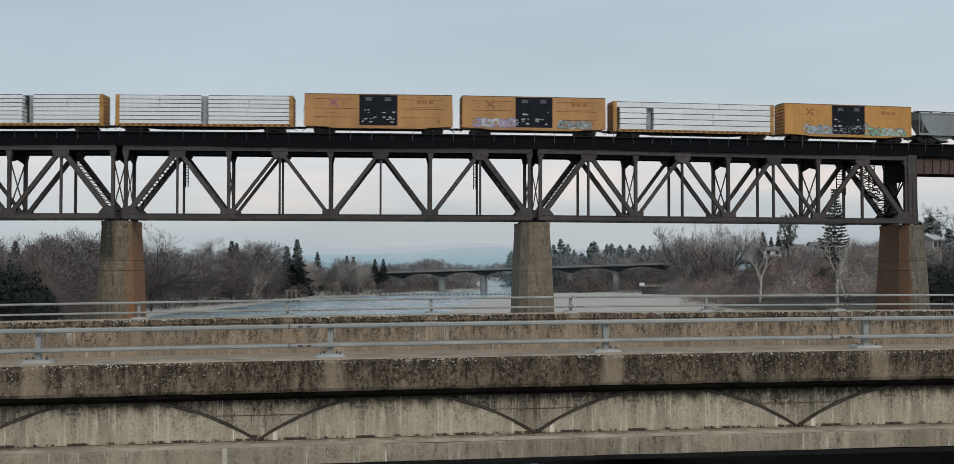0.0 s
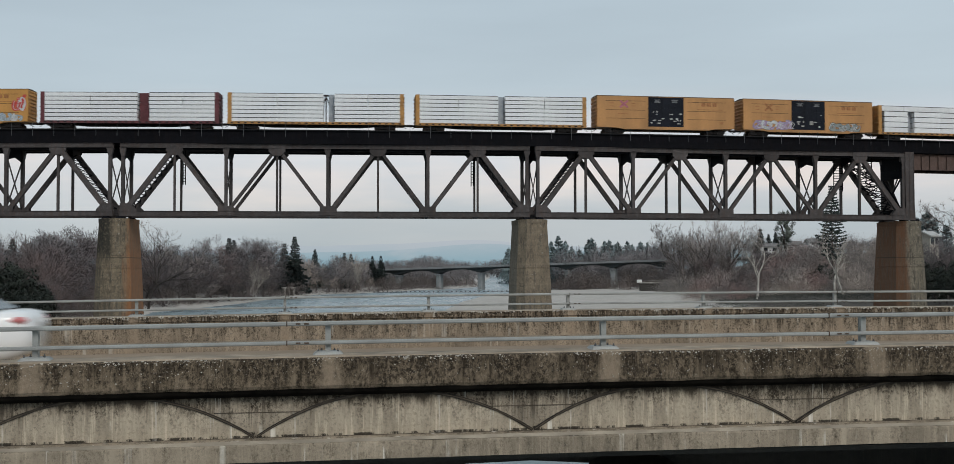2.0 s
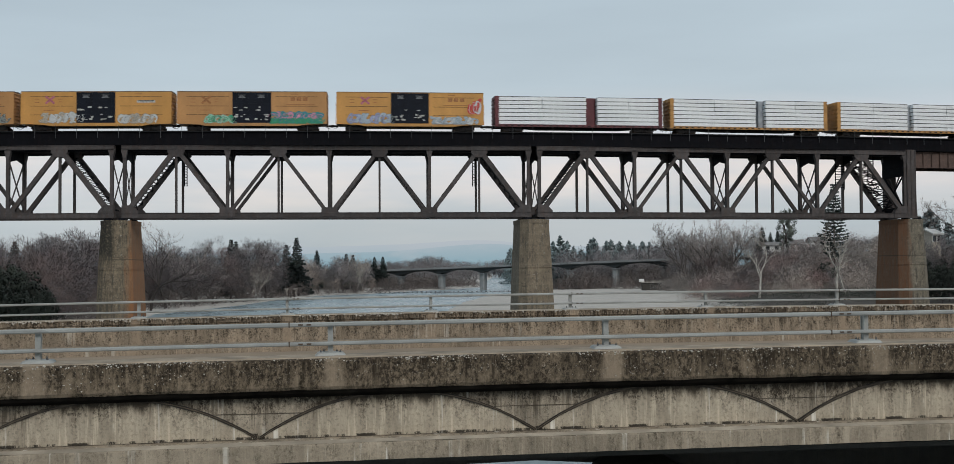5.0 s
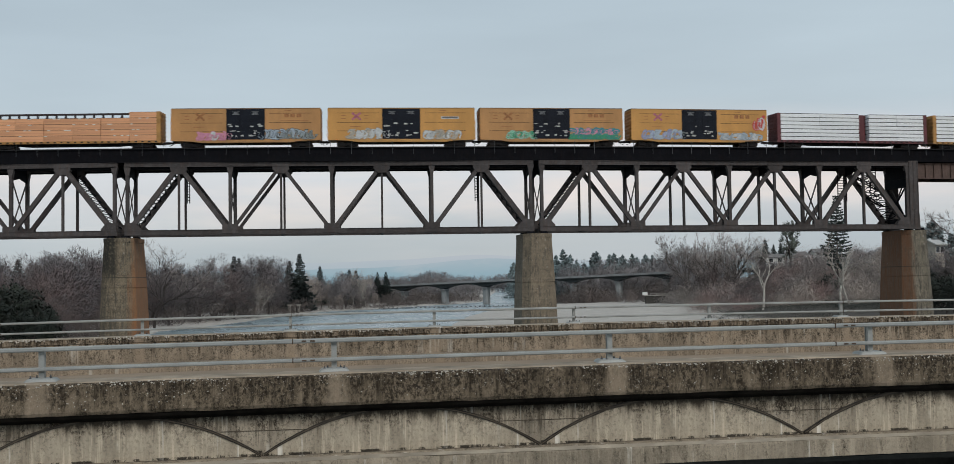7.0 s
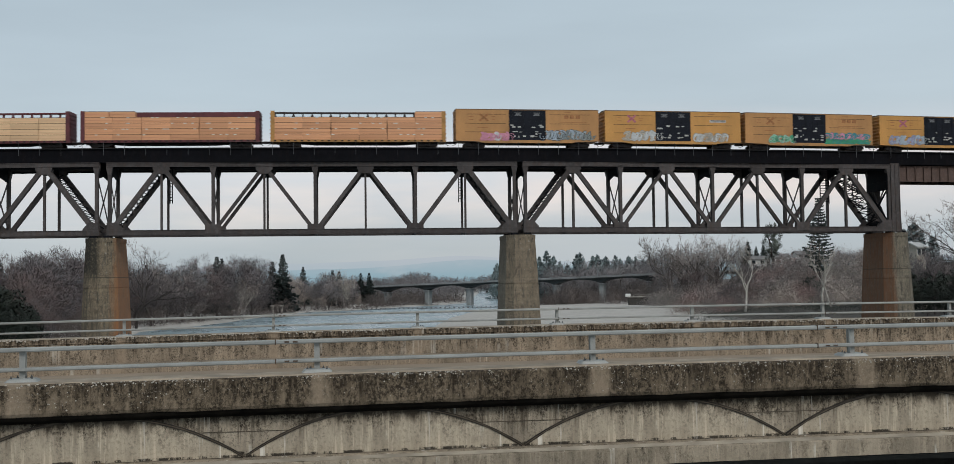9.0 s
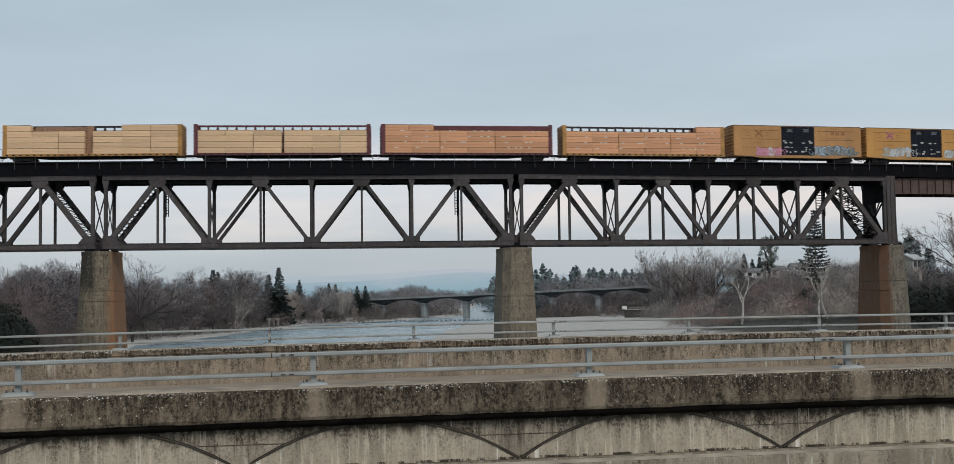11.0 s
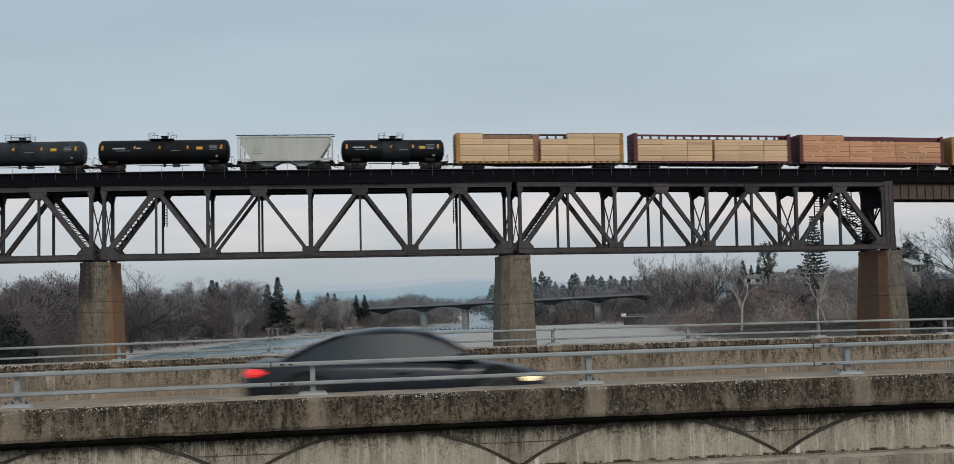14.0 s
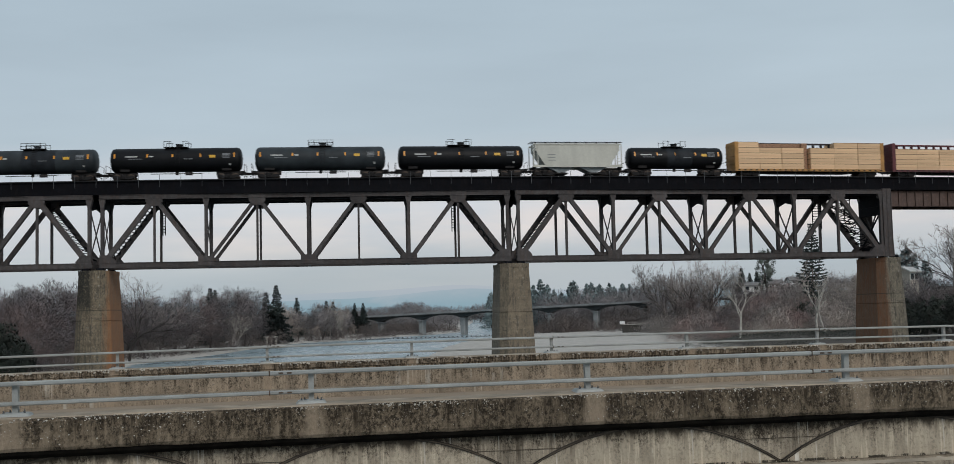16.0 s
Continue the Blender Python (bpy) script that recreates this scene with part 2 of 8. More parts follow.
def old_parapet(name, col, top, bottom, growth=0.5, bias=0.1, run=0.2, pebbles=1.0, salts=0.5, repair=None, pits=0.8, drip=1.0, fringe=0.0):
    """Old cast concrete: speckled black growth, dirt runs of uneven length, white salts, pale pebbles, and mortar repairs under the posts."""
    m, n, l, b = nodes_of(name)
    co = n.new("ShaderNodeTexCoord")
    sp = n.new("ShaderNodeSeparateXYZ")
    l.new(co.outputs["Object"], sp.inputs[0])
    x, z = sp.outputs["X"], sp.outputs["Z"]
    big = tex_noise(n, l, 0.9, 5)
    mid = tex_noise(n, l, 7.0, 6, (1, 1, 0.6), rough=0.7)
    grow = tex_noise(n, l, 7.5, 8, (1, 1, 0.40), rough=0.80)
    speck = tex_noise(n, l, 33.0, 4, rough=0.72)
    coarse = tex_noise(n, l, 30.0, 4, (1, 1, 0.75), rough=0.75)
    runs = tex_noise(n, l, 7.0, 6, (1, 1, 0.035), rough=0.72)
    thin = tex_noise(n, l, 26.0, 4, (1, 1, 0.045), rough=0.65)
    c = mixed(n, l, ranged(n, l, big, 0.36, 0.64), tuple(v * 0.80 for v in col), tuple(v * 1.18 for v in col))
    c = mixed(n, l, ranged(n, l, mid, 0.44, 0.62, 0, 0.45), c, tuple(v * 0.55 for v in col))
    c = mixed(n, l, ranged(n, l, thin, 0.46, 0.36, 0, 0.45), c, tuple(min(0.85, v * 1.45) for v in col))
    band = tex_noise(n, l, 3.2, 5, (1, 1, 0.06), rough=0.65)      # broad upright washes
    c = mixed(n, l, ranged(n, l, band, 0.50, 0.62, 0, 0.45), c, tuple(v * 0.50 for v in col))
    c = mixed(n, l, ranged(n, l, band, 0.46, 0.36, 0, 0.35), c, tuple(min(0.8, v * 1.35) for v in col))
    keep = 1.0
    if repair is not None:
        first, gap, half = repair
        cell = math_node(n, l, "FRACT", math_node(n, l, "ADD", math_node(n, l, "MULTIPLY", x, 1 / gap), 40.5 - first / gap), 0.0)
        off = math_node(n, l, "MULTIPLY", math_node(n, l, "ABSOLUTE", math_node(n, l, "SUBTRACT", cell, 0.5), 0.0), gap)
        off = math_node(n, l, "ADD", off, math_node(n, l, "MULTIPLY", tex_noise(n, l, 3.0, 5, (1, 1, 0.5), rough=0.65), 0.30))
        fix = ranged(n, l, off, half + 0.20, half + 0.11)
        c = mixed(n, l, math_node(n, l, "MULTIPLY", fix, 0.65), c, (0.325, 0.255, 0.185))
        keep = math_node(n, l, "SUBTRACT", 1.0, math_node(n, l, "MULTIPLY", fix, 0.72))
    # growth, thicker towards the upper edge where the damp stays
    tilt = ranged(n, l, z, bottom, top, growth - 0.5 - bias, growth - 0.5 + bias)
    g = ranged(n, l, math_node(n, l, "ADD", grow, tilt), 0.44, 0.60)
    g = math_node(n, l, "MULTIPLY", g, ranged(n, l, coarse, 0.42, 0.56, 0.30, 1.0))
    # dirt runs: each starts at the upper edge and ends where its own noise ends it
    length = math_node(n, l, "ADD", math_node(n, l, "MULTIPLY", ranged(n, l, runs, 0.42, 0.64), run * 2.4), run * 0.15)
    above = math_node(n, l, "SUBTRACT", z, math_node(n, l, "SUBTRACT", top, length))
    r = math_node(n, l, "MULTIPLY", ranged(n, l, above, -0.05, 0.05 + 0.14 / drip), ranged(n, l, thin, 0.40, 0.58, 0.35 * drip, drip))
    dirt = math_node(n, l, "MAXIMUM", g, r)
    if fringe:                                           # a dark fringe of uneven depth along the upper edge
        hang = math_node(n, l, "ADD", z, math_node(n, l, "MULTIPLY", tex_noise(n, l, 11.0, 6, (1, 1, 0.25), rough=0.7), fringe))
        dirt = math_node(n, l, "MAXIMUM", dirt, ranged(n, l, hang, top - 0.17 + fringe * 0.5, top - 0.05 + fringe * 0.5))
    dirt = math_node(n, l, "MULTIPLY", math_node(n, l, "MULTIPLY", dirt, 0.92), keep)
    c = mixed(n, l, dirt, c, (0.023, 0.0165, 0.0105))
    pit = math_node(n, l, "MULTIPLY", ranged(n, l, speck, 0.525, 0.565), ranged(n, l, grow, 0.40, 0.54, 0.2, 1.0))
    pit = math_node(n, l, "MULTIPLY", pit, ranged(n, l, z, bottom, top, pits * 0.45, pits))
    c = mixed(n, l, math_node(n, l, "MULTIPLY", pit, keep), c, (0.015, 0.013, 0.010))
    if fringe:                                           # black growth in the joint at the foot
        joint = math_node(n, l, "MULTIPLY", ranged(n, l, math_node(n, l, "SUBTRACT", z, math_node(n, l, "MULTIPLY", coarse, 0.022)), bottom + 0.010, bottom + 0.002), ranged(n, l, grow, 0.47, 0.53))
        c = mixed(n, l, math_node(n, l, "MULTIPLY", joint, 0.9), c, (0.018, 0.015, 0.012))
    if salts:
        salt = tex_noise(n, l, 9.0, 4, (1, 1, 0.03), rough=0.6)
        patchy = tex_noise(n, l, 2.2, 3)
        k = math_node(n, l, "MULTIPLY", ranged(n, l, salt, 0.60, 0.67), ranged(n, l, patchy, 0.46, 0.60))
        c = mixed(n, l, math_node(n, l, "MULTIPLY", k, salts), c, (0.70, 0.66, 0.58))
    if pebbles:
        v = n.new("ShaderNodeTexVoronoi")
        v.inputs["Scale"].default_value = 44
        l.new(co.outputs["Object"], v.inputs["Vector"])
        spot = ranged(n, l, v.outputs["Distance"], 0.30, 0.20)
        pick = ranged(n, l, tex_noise(n, l, 8.0, 5, rough=0.7), 0.50, 0.58)
        near_top = ranged(n, l, z, bottom, top, 0.10, 0.85)
        k = math_node(n, l, "MULTIPLY", math_node(n, l, "MULTIPLY", spot, pick), near_top)
        c = mixed(n, l, math_node(n, l, "MULTIPLY", k, pebbles), c, (0.50, 0.45, 0.38))
    l.new(c, b.inputs["Base Color"])
    b.inputs["Roughness"].default_value = 0.92
    b.inputs["Specular IOR Level"].default_value = 0.15
    h = math_node(n, l, "ADD", mid, math_node(n, l, "ADD", math_node(n, l, "MULTIPLY", coarse, 0.8), math_node(n, l, "MULTIPLY", speck, 0.4)))
    bumped(n, l, b, h, 0.6, 0.018)
    return m


def rusted_steel(name, col, rust=0.5, shine=0.5):
    m, n, l, b = nodes_of(name)
    big = tex_noise(n, l, 0.5, 5)
    runs = tex_noise(n, l, 3.0, 4, (1, 1, 0.2))
    fine = tex_noise(n, l, 30, 3)
    patch = tex_noise(n, l, 2.2, 6, rough=0.7)
    c = mixed(n, l, ranged(n, l, big, 0.3, 0.7), tuple(v * 0.72 for v in col), tuple(v * 1.25 for v in col))
    c = mixed(n, l, ranged(n, l, patch, 0.50, 0.62, 0, 0.55), c, tuple(v * 1.7 for v in col))
    c = mixed(n, l, ranged(n, l, runs, 0.48, 0.68, 0, rust), c, (0.085, 0.045, 0.028))
    oi = n.new("ShaderNodeObjectInfo")
    hs = n.new("ShaderNodeHueSaturation")
    l.new(ranged(n, l, oi.outputs["Random"], 0, 1, 0.78, 1.22), hs.inputs["Value"])
    l.new(c, hs.inputs["Color"])
    c = hs.outputs[0]
    c = mixed(n, l, ranged(n, l, fine, 0.35, 0.65, 0, 0.3), c, tuple(v * 0.55 for v in col))
    l.new(c, b.inputs["Base Color"])
    b.inputs["Roughness"].default_value, b.inputs["Metallic"].default_value = 0.75, 0.15 if shine > 0.2 else 0.0
    b.inputs["Specular IOR Level"].default_value = shine
    bumped(n, l, b, fine, 0.2)
    return m


MAT = {
    "cap": old_parapet("parapet_cap_concrete", (0.21, 0.164, 0.115), 9.09, 8.77, 0.575, 0.05, 0.16, 0.8, 0.0, (1.443, 3.05, 0.11), 1.0),
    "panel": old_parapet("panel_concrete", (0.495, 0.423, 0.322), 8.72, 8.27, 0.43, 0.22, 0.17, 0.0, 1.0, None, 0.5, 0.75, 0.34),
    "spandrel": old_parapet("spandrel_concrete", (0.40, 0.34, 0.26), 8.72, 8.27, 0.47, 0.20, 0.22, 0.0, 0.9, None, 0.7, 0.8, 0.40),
    "rib": plain("brown_stained_rib", (0.085, 0.066, 0.046), 0.9, 0, 0.45, 6, 40, 0.3),
    "rib_edge": plain("dark_rib_edge", (0.042, 0.034, 0.025), 0.9, 0, 0.5, 7, 40, 0.3),
    "wash": plain("pale_ledge_top", (0.43, 0.375, 0.295), 0.9, 0, 0.25, 2.5, 40, 0.3),
    "ledge": old_parapet("ledge_concrete", (0.335, 0.28, 0.21), 8.32, 8.03, 0.425, 0.0, 0.04, 0.15, 0.9, None, 0.4, 0.6),
    "pebble": plain("pale_pebble", (0.50, 0.46, 0.40), 0.8, 0, 0.3, 9, 60, 0),
    "coping": plain("worn_pale_mortar", (0.36, 0.295, 0.22), 0.9, 0, 0.28, 3.0, 40, 0.3),
    "far_parapet": old_parapet("inner_parapet_concrete", (0.325, 0.262, 0.194), 9.08, 8.42, 0.465, 0.08, 0.20, 0.8, 0.4, (3.70, 3.05, 0.08), 1.0),
    "pale_block": plain("pale_works_concrete", (0.34, 0.32, 0.29), 0.9, 0, 0.2, 0.6, 6, 0.2),
    # near-black, so the cap's shadow is painted into the groove
    "groove": matt_down(plain("shaded_groove", (0.010, 0.0085, 0.007), 0.95, 0, 0.5, 6, 30, 0.3), 0.05),
    # underside concrete: its shade is put into a very dark base
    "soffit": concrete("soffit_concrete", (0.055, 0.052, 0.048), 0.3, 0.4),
    "road": plain("worn_asphalt", (0.30, 0.228, 0.160), 0.95, 0, 0.12, 0.7, 60, 0.2),
    "pier": concrete("pier_concrete", (0.25, 0.197, 0.138), 0.6, 0.6, blotch=0.35, boards=0.8),
    "pier_left": concrete("pier_concrete_rust_flank", (0.255, 0.20, 0.135), 0.95, 0.85, 0.0, (2.05, 2.75, 0.95, (0.24, 0.104, 0.042)), (1.0, 0.45, 0.97), 0.35, 0.9),
    "pier_right": concrete("pier_concrete_rust_front", (0.235, 0.205, 0.155), 1.0, 0.9, 0.0, (0.05, -0.45, 1.0, (0.125, 0.058, 0.028)), (-9.0, -10.0, 0.0), 0.45, 0.7),
    "steel": rusted_steel("weathered_truss_paint", (0.070, 0.063, 0.062), 0.35, 0.3),
    # near-black steel for deck, inner frames, ladders and bearings
    "steel_dark": rusted_steel("near_black_deck_steel", (0.0065, 0.0075, 0.010), 0.08, 0.06),
    "girder": rusted_steel("rusty_girder_paint", (0.10, 0.066, 0.055), 0.6),
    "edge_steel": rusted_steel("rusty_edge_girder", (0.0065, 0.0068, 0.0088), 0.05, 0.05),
    "stanchion": plain("thin_dull_steel", (0.10, 0.105, 0.11), 0.7, 0.1),
    "tie": plain("tarred_timber", (0.010, 0.010, 0.011), 0.9, 0, 0.3, 2, 30),
    "rail": plain("rail_steel", (0.12, 0.10, 0.09), 0.5, 0.7),
    "galv": plain("galvanised_steel", (0.345, 0.355, 0.34), 0.6, 0.15, 0.16, 2.5, 60, 0.05),
    "bolt": plain("rusty_bolt", (0.10, 0.07, 0.05), 0.7, 0.4),
    "bark": plain("bare_bark", (0.088, 0.075, 0.070), 0.95, 0, 0.3, 1.5, 20, 0.3, 0.25),
    "bark_pale": plain("pale_sycamore_bark", (0.42, 0.395, 0.355), 0.9, 0, 0.30, 1.2, 15, 0.3, 0.1),
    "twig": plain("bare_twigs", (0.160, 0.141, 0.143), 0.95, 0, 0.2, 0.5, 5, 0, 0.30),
    "twig_grey": plain("pale_grey_twigs", (0.33, 0.29, 0.272), 0.95, 0, 0.2, 0.5, 5, 0, 0.2),
    "twig_dark": plain("shaded_brush_shoots", (0.155, 0.130, 0.120), 0.95, 0, 0.25, 0.12, 5, 0, 0.2),
    "twig_red": plain("red_willow_twigs", (0.165, 0.125, 0.119), 0.95, 0, 0.2, 0.5, 5, 0, 0.25),
    "twig_tan": plain("tan_twigs", (0.41, 0.35, 0.31), 0.95, 0, 0.2, 0.5, 5, 0, 0.25),
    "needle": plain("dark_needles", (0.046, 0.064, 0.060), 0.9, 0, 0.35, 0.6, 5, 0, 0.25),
    # pine needles paled and blued: distance haze is put into the colour
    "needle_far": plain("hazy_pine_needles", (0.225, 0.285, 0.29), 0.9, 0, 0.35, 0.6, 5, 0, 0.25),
    "brush_red": plain("red_brush_shoots", (0.345, 0.245, 0.226), 0.95, 0, 0.25, 0.12, 5, 0, 0.2),
    "brush_grey": plain("grey_brush_shoots", (0.315, 0.278, 0.262), 0.95, 0, 0.25, 0.12, 5, 0, 0.2),
    # paler copy of the twigs, with the haze of distance painted in
    "twig_far": plain("hazed_bare_twigs", (0.26, 0.245, 0.25), 0.95, 0, 0.2, 0.5, 5, 0, 0.25),
    "bark_dark": plain("dark_wet_bark", (0.055, 0.047, 0.043), 0.95, 0, 0.3, 1.5, 20, 0.3, 0.2),
    "bark_tan": plain("tan_bark", (0.24, 0.21, 0.18), 0.95, 0, 0.3, 1.5, 20, 0.3, 0.2),
    "leaf_grey": plain("grey_green_leaves", (0.14, 0.165, 0.14), 0.85, 0, 0.35, 0.6, 5, 0, 0.1),
    "buoy": plain("faded_dark_buoy", (0.12, 0.12, 0.12), 0.7, 0, 0.2),
    "leaf": plain("evergreen_leaves", (0.036, 0.045, 0.034), 0.85, 0, 0.35, 0.6, 5, 0, 0.25),
}


# ---- mesh helpers ----
def thing(name, label, category, m=None, group="", kind=""):
    ob = new(name)
    ob.empty_display_size = 0.2
    if m is not None:
        ob.matrix_basis = m
    return tagged(ob, label, category, group, kind)


def mesh_of(name, bm, material, smooth=False):
    me = bpy.data.meshes.new(name)
    bm.normal_update()
    bm.to_mesh(me)
    bm.free()
    for mat in (material if isinstance(material, (list, tuple)) else [material]):
        me.materials.append(mat)
    if smooth:
        me.polygons.foreach_set("use_smooth", [True] * len(me.polygons))
    return me


def part(name, bm, material, parent, label="", smooth=False, m=None):
    """Links a bmesh (or a ready mesh) as one mesh object under a thing or a part."""
    me = mesh_of(name, bm, material, smooth) if isinstance(bm, bmesh.types.BMesh) else bm
    ob = new(name, me)
    ob.parent = parent
    if m is not None:
        ob.matrix_basis = m
    return tagged(ob, label)


def block(bm, c, s, m=None, bevel=0.0, taper=None):
    """A box with centre c and size s; taper scales its top."""
    r = bmesh.ops.create_cube(bm, size=1.0)
    vs = r["verts"]
    for v in vs:
        k = taper if (taper and v.co.z > 0) else (1, 1)
        v.co = Vector((c[0] + v.co.x * s[0] * k[0], c[1] + v.co.y * s[1] * k[1], c[2] + v.co.z * s[2]))
    if bevel:
        es = list({e for v in vs for e in v.link_edges})
        r2 = bmesh.ops.bevel(bm, geom=es, offset=bevel, segments=1, affect="EDGES", profile=0.5)
        vs = [v for v in r2["verts"]]
        vs = list({v for f in r2["faces"] for v in f.verts} | set(vs))
    if m is not None:
        for v in vs:
            v.co = m @ v.co
    return vs


def beam(bm, a, b, w, h, up=(0, 0, 1), bevel=0.0):
    """A bar from a to b, w wide sideways and h deep along up."""
    a, b = Vector(a), Vector(b)
    d = b - a
    x = d.normalized()
    side = Vector(up).cross(x)
    side = side.normalized() if side.length > 1e-6 else Vector((0, 1, 0))
    z = x.cross(side)
    m = Matrix((x, side, z)).transposed().to_4x4()
    m.translation = (a + b) / 2
    return block(bm, (0, 0, 0), (d.length, w, h), m, bevel)


def tube(bm, a, b, r, seg=8, r2=None):
    a, b = Vector(a), Vector(b)
    d = b - a
    m = Matrix.Translation((a + b) / 2) @ d.to_track_quat("Z", "Y").to_matrix().to_4x4()
    bmesh.ops.create_cone(bm, cap_ends=True, segments=seg, radius1=r, radius2=r if r2 is None else r2, depth=d.length, matrix=m)


def extrude_profile(bm, pts, x0, x1, seg=1):
    """A closed (y, z) outline drawn out along x."""
    rings = []
    for i in range(seg + 1):
        x = x0 + (x1 - x0) * i / seg
        rings.append([bm.verts.new((x, y, z)) for y, z in pts])
    n = len(pts)
    for a, b in zip(rings, rings[1:]):
        for i in range(n):
            bm.faces.new((a[i], a[(i + 1) % n], b[(i + 1) % n], b[i]))
    bm.faces.new(rings[0][::-1])
    bm.faces.new(rings[-1])
    bmesh.ops.recalc_face_normals(bm, faces=bm.faces)


def prism(bm, pts, y0, y1):
    """A closed (x, z) outline drawn out along y."""
    a = [bm.verts.new((x, y0, z)) for x, z in pts]
    b = [bm.verts.new((x, y1, z)) for x, z in pts]
    n = len(pts)
    for i in range(n):
        bm.faces.new((a[i], a[(i + 1) % n], b[(i + 1) % n], b[i]))
    bm.faces.new(a[::-1])
    bm.faces.new(b)
    bmesh.ops.recalc_face_normals(bm, faces=bm.faces)


# ---- the river, its banks and the far hills ----
LEFT_SHORE = [(-400, -70), (0, -50), (150, -46), (230, -66), (294, -78), (316, -74), (362, -71), (411, -70), (440, -67), (493, -63), (520, -46), (581, -28), (608, -14), (673, 2), (935, 7), (1500, 20), (5000, 60)]
RIGHT_SHORE = [(-400, 70), (0, 60), (150, 22), (230, 2), (296, -7.4), (366, -4.5), (439, 2), (486, 11), (569, 34), (620, 44), (720, 52), (935, 60), (1500, 78), (5000, 130)]
RIGHT_WOOD = [(-400, 80), (0, 74), (120, 46), (200, 44), (250, 46), (300, 53), (351, 63), (415, 72), (475, 73), (540, 66), (620, 64), (700, 64), (1000, 72), (5000, 200)]


def along(table, y):
    return float(np.interp(y, [a for a, _ in table], [b for _, b in table]))


def smooth_step(t):
    t = min(1.0, max(0.0, t))
    return t * t * (3 - 2 * t)


def ground_z(x, y):
    """The height of the land: a river bed, a gravel bar, wooded banks and a low hill."""
    xl, xr, xw = along(LEFT_SHORE, y), along(RIGHT_SHORE, y), along(RIGHT_WOOD, y)
    bump = 0.35 * noise.noise((x * 0.05, y * 0.05, 0)) + 0.8 * noise.noise((x * 0.012, y * 0.012, 3))
    if x < xl:
        d = xl - x
        return min(0.10 * d, 0.5 + 0.02 * d) + 3.0 * smooth_step((d - 14) / 40) + bump * smooth_step(d / 25) - 0.05
    if x > xr:
        d = x - xr
        z = min(0.12 * d, 0.7 + 0.008 * d) + bump * 0.5 * smooth_step(d / 25) - 0.05
        if x > xw:
            e = x - xw
            z += 2.2 * smooth_step(e / 25) + 10.5 * smooth_step((e - 8) / 34) * smooth_step((y - 300) / 90) * smooth_step((x / max(y, 1.0) - 0.19) / 0.05)
        return z
    return -2.2 * smooth_step(min(x - xl, xr - x) / 14) - 0.05


def graded(lo, hi, fine_lo, fine_hi, step, grow=1.22):
    out, v = [], fine_lo
    while v < fine_hi:
        out.append(v)
        v += step
    v, k = fine_hi, step
    while v < hi:
        out.append(v)
        k *= grow
        v += k
    out.append(hi)
    v, k = fine_lo, step
    while True:
        k *= grow
        v -= k
        if v <= lo:
            break
        out.append(v)
    out.append(lo)
    return sorted(out)


def gravel_material():
    m, n, l, b = nodes_of("bank_soil_and_gravel")
    big = tex_noise(n, l, 0.03, 5)
    mid = tex_noise(n, l, 0.35, 5)
    fine = tex_noise(n, l, 6.0, 4)
    geo = n.new("ShaderNodeNewGeometry")
    sp = n.new("ShaderNodeSeparateXYZ")
    l.new(geo.outputs["Position"], sp.inputs[0])
    stone = mixed(n, l, ranged(n, l, mid, 0.3, 0.7), (0.40, 0.37, 0.335), (0.55, 0.515, 0.47))
    stone = mixed(n, l, ranged(n, l, fine, 0.35, 0.7, 0, 0.5), stone, (0.27, 0.245, 0.22))
    soil = mixed(n, l, ranged(n, l, mid, 0.3, 0.7), (0.040, 0.032, 0.026), (0.075, 0.060, 0.045))
    level = math_node(n, l, "ADD", sp.outputs["Z"], math_node(n, l, "MULTIPLY", big, 0.8))
    c = mixed(n, l, ranged(n, l, level, 1.7, 2.4), stone, soil)
    l.new(c, b.inputs["Base Color"])
    b.inputs["Roughness"].default_value = 0.95
    bumped(n, l, b, fine, 0.5, 0.05)
    return m


def build_ground():
    xs = graded(-4200, 4200, -150, 170, 5.0)
    ys = graded(-400, 4800, 100, 720, 8.0)
    verts = [(x, y, ground_z(x, y)) for y in ys for x in xs]
    w = len(xs)
    faces = [(j * w + i, j * w + i + 1, (j + 1) * w + i + 1, (j + 1) * w + i) for j in range(len(ys) - 1) for i in range(w - 1)]
    me = bpy.data.meshes.new("ground")
    me.from_pydata(verts, [], faces)
    me.materials.append(gravel_material())
    me.polygons.foreach_set("use_smooth", [True] * len(me.polygons))
    tagged(new("ground", me), "gravel bars and wooded brown river banks", "ground", kind="structure")


def water_material():
    m, n, l, b = nodes_of("river_water")
    b.inputs["Base Color"].default_value = (0.20, 0.257, 0.277, 1)
    b.inputs["Roughness"].default_value = 0.10
    b.inputs["IOR"].default_value = 1.33
    wide = tex_noise(n, l, 0.10, 4, (1, 0.45, 1), True)
    small = tex_noise(n, l, 1.2, 4, (1, 0.5, 1), True)
    rough = ranged(n, l, wide, 0.35, 0.65, 0.20, 0.38)
    l.new(rough, b.inputs["Roughness"])
    bumped(n, l, b, math_node(n, l, "ADD", wide, math_node(n, l, "MULTIPLY", small, 0.5)), 0.45, 0.26)
    return m


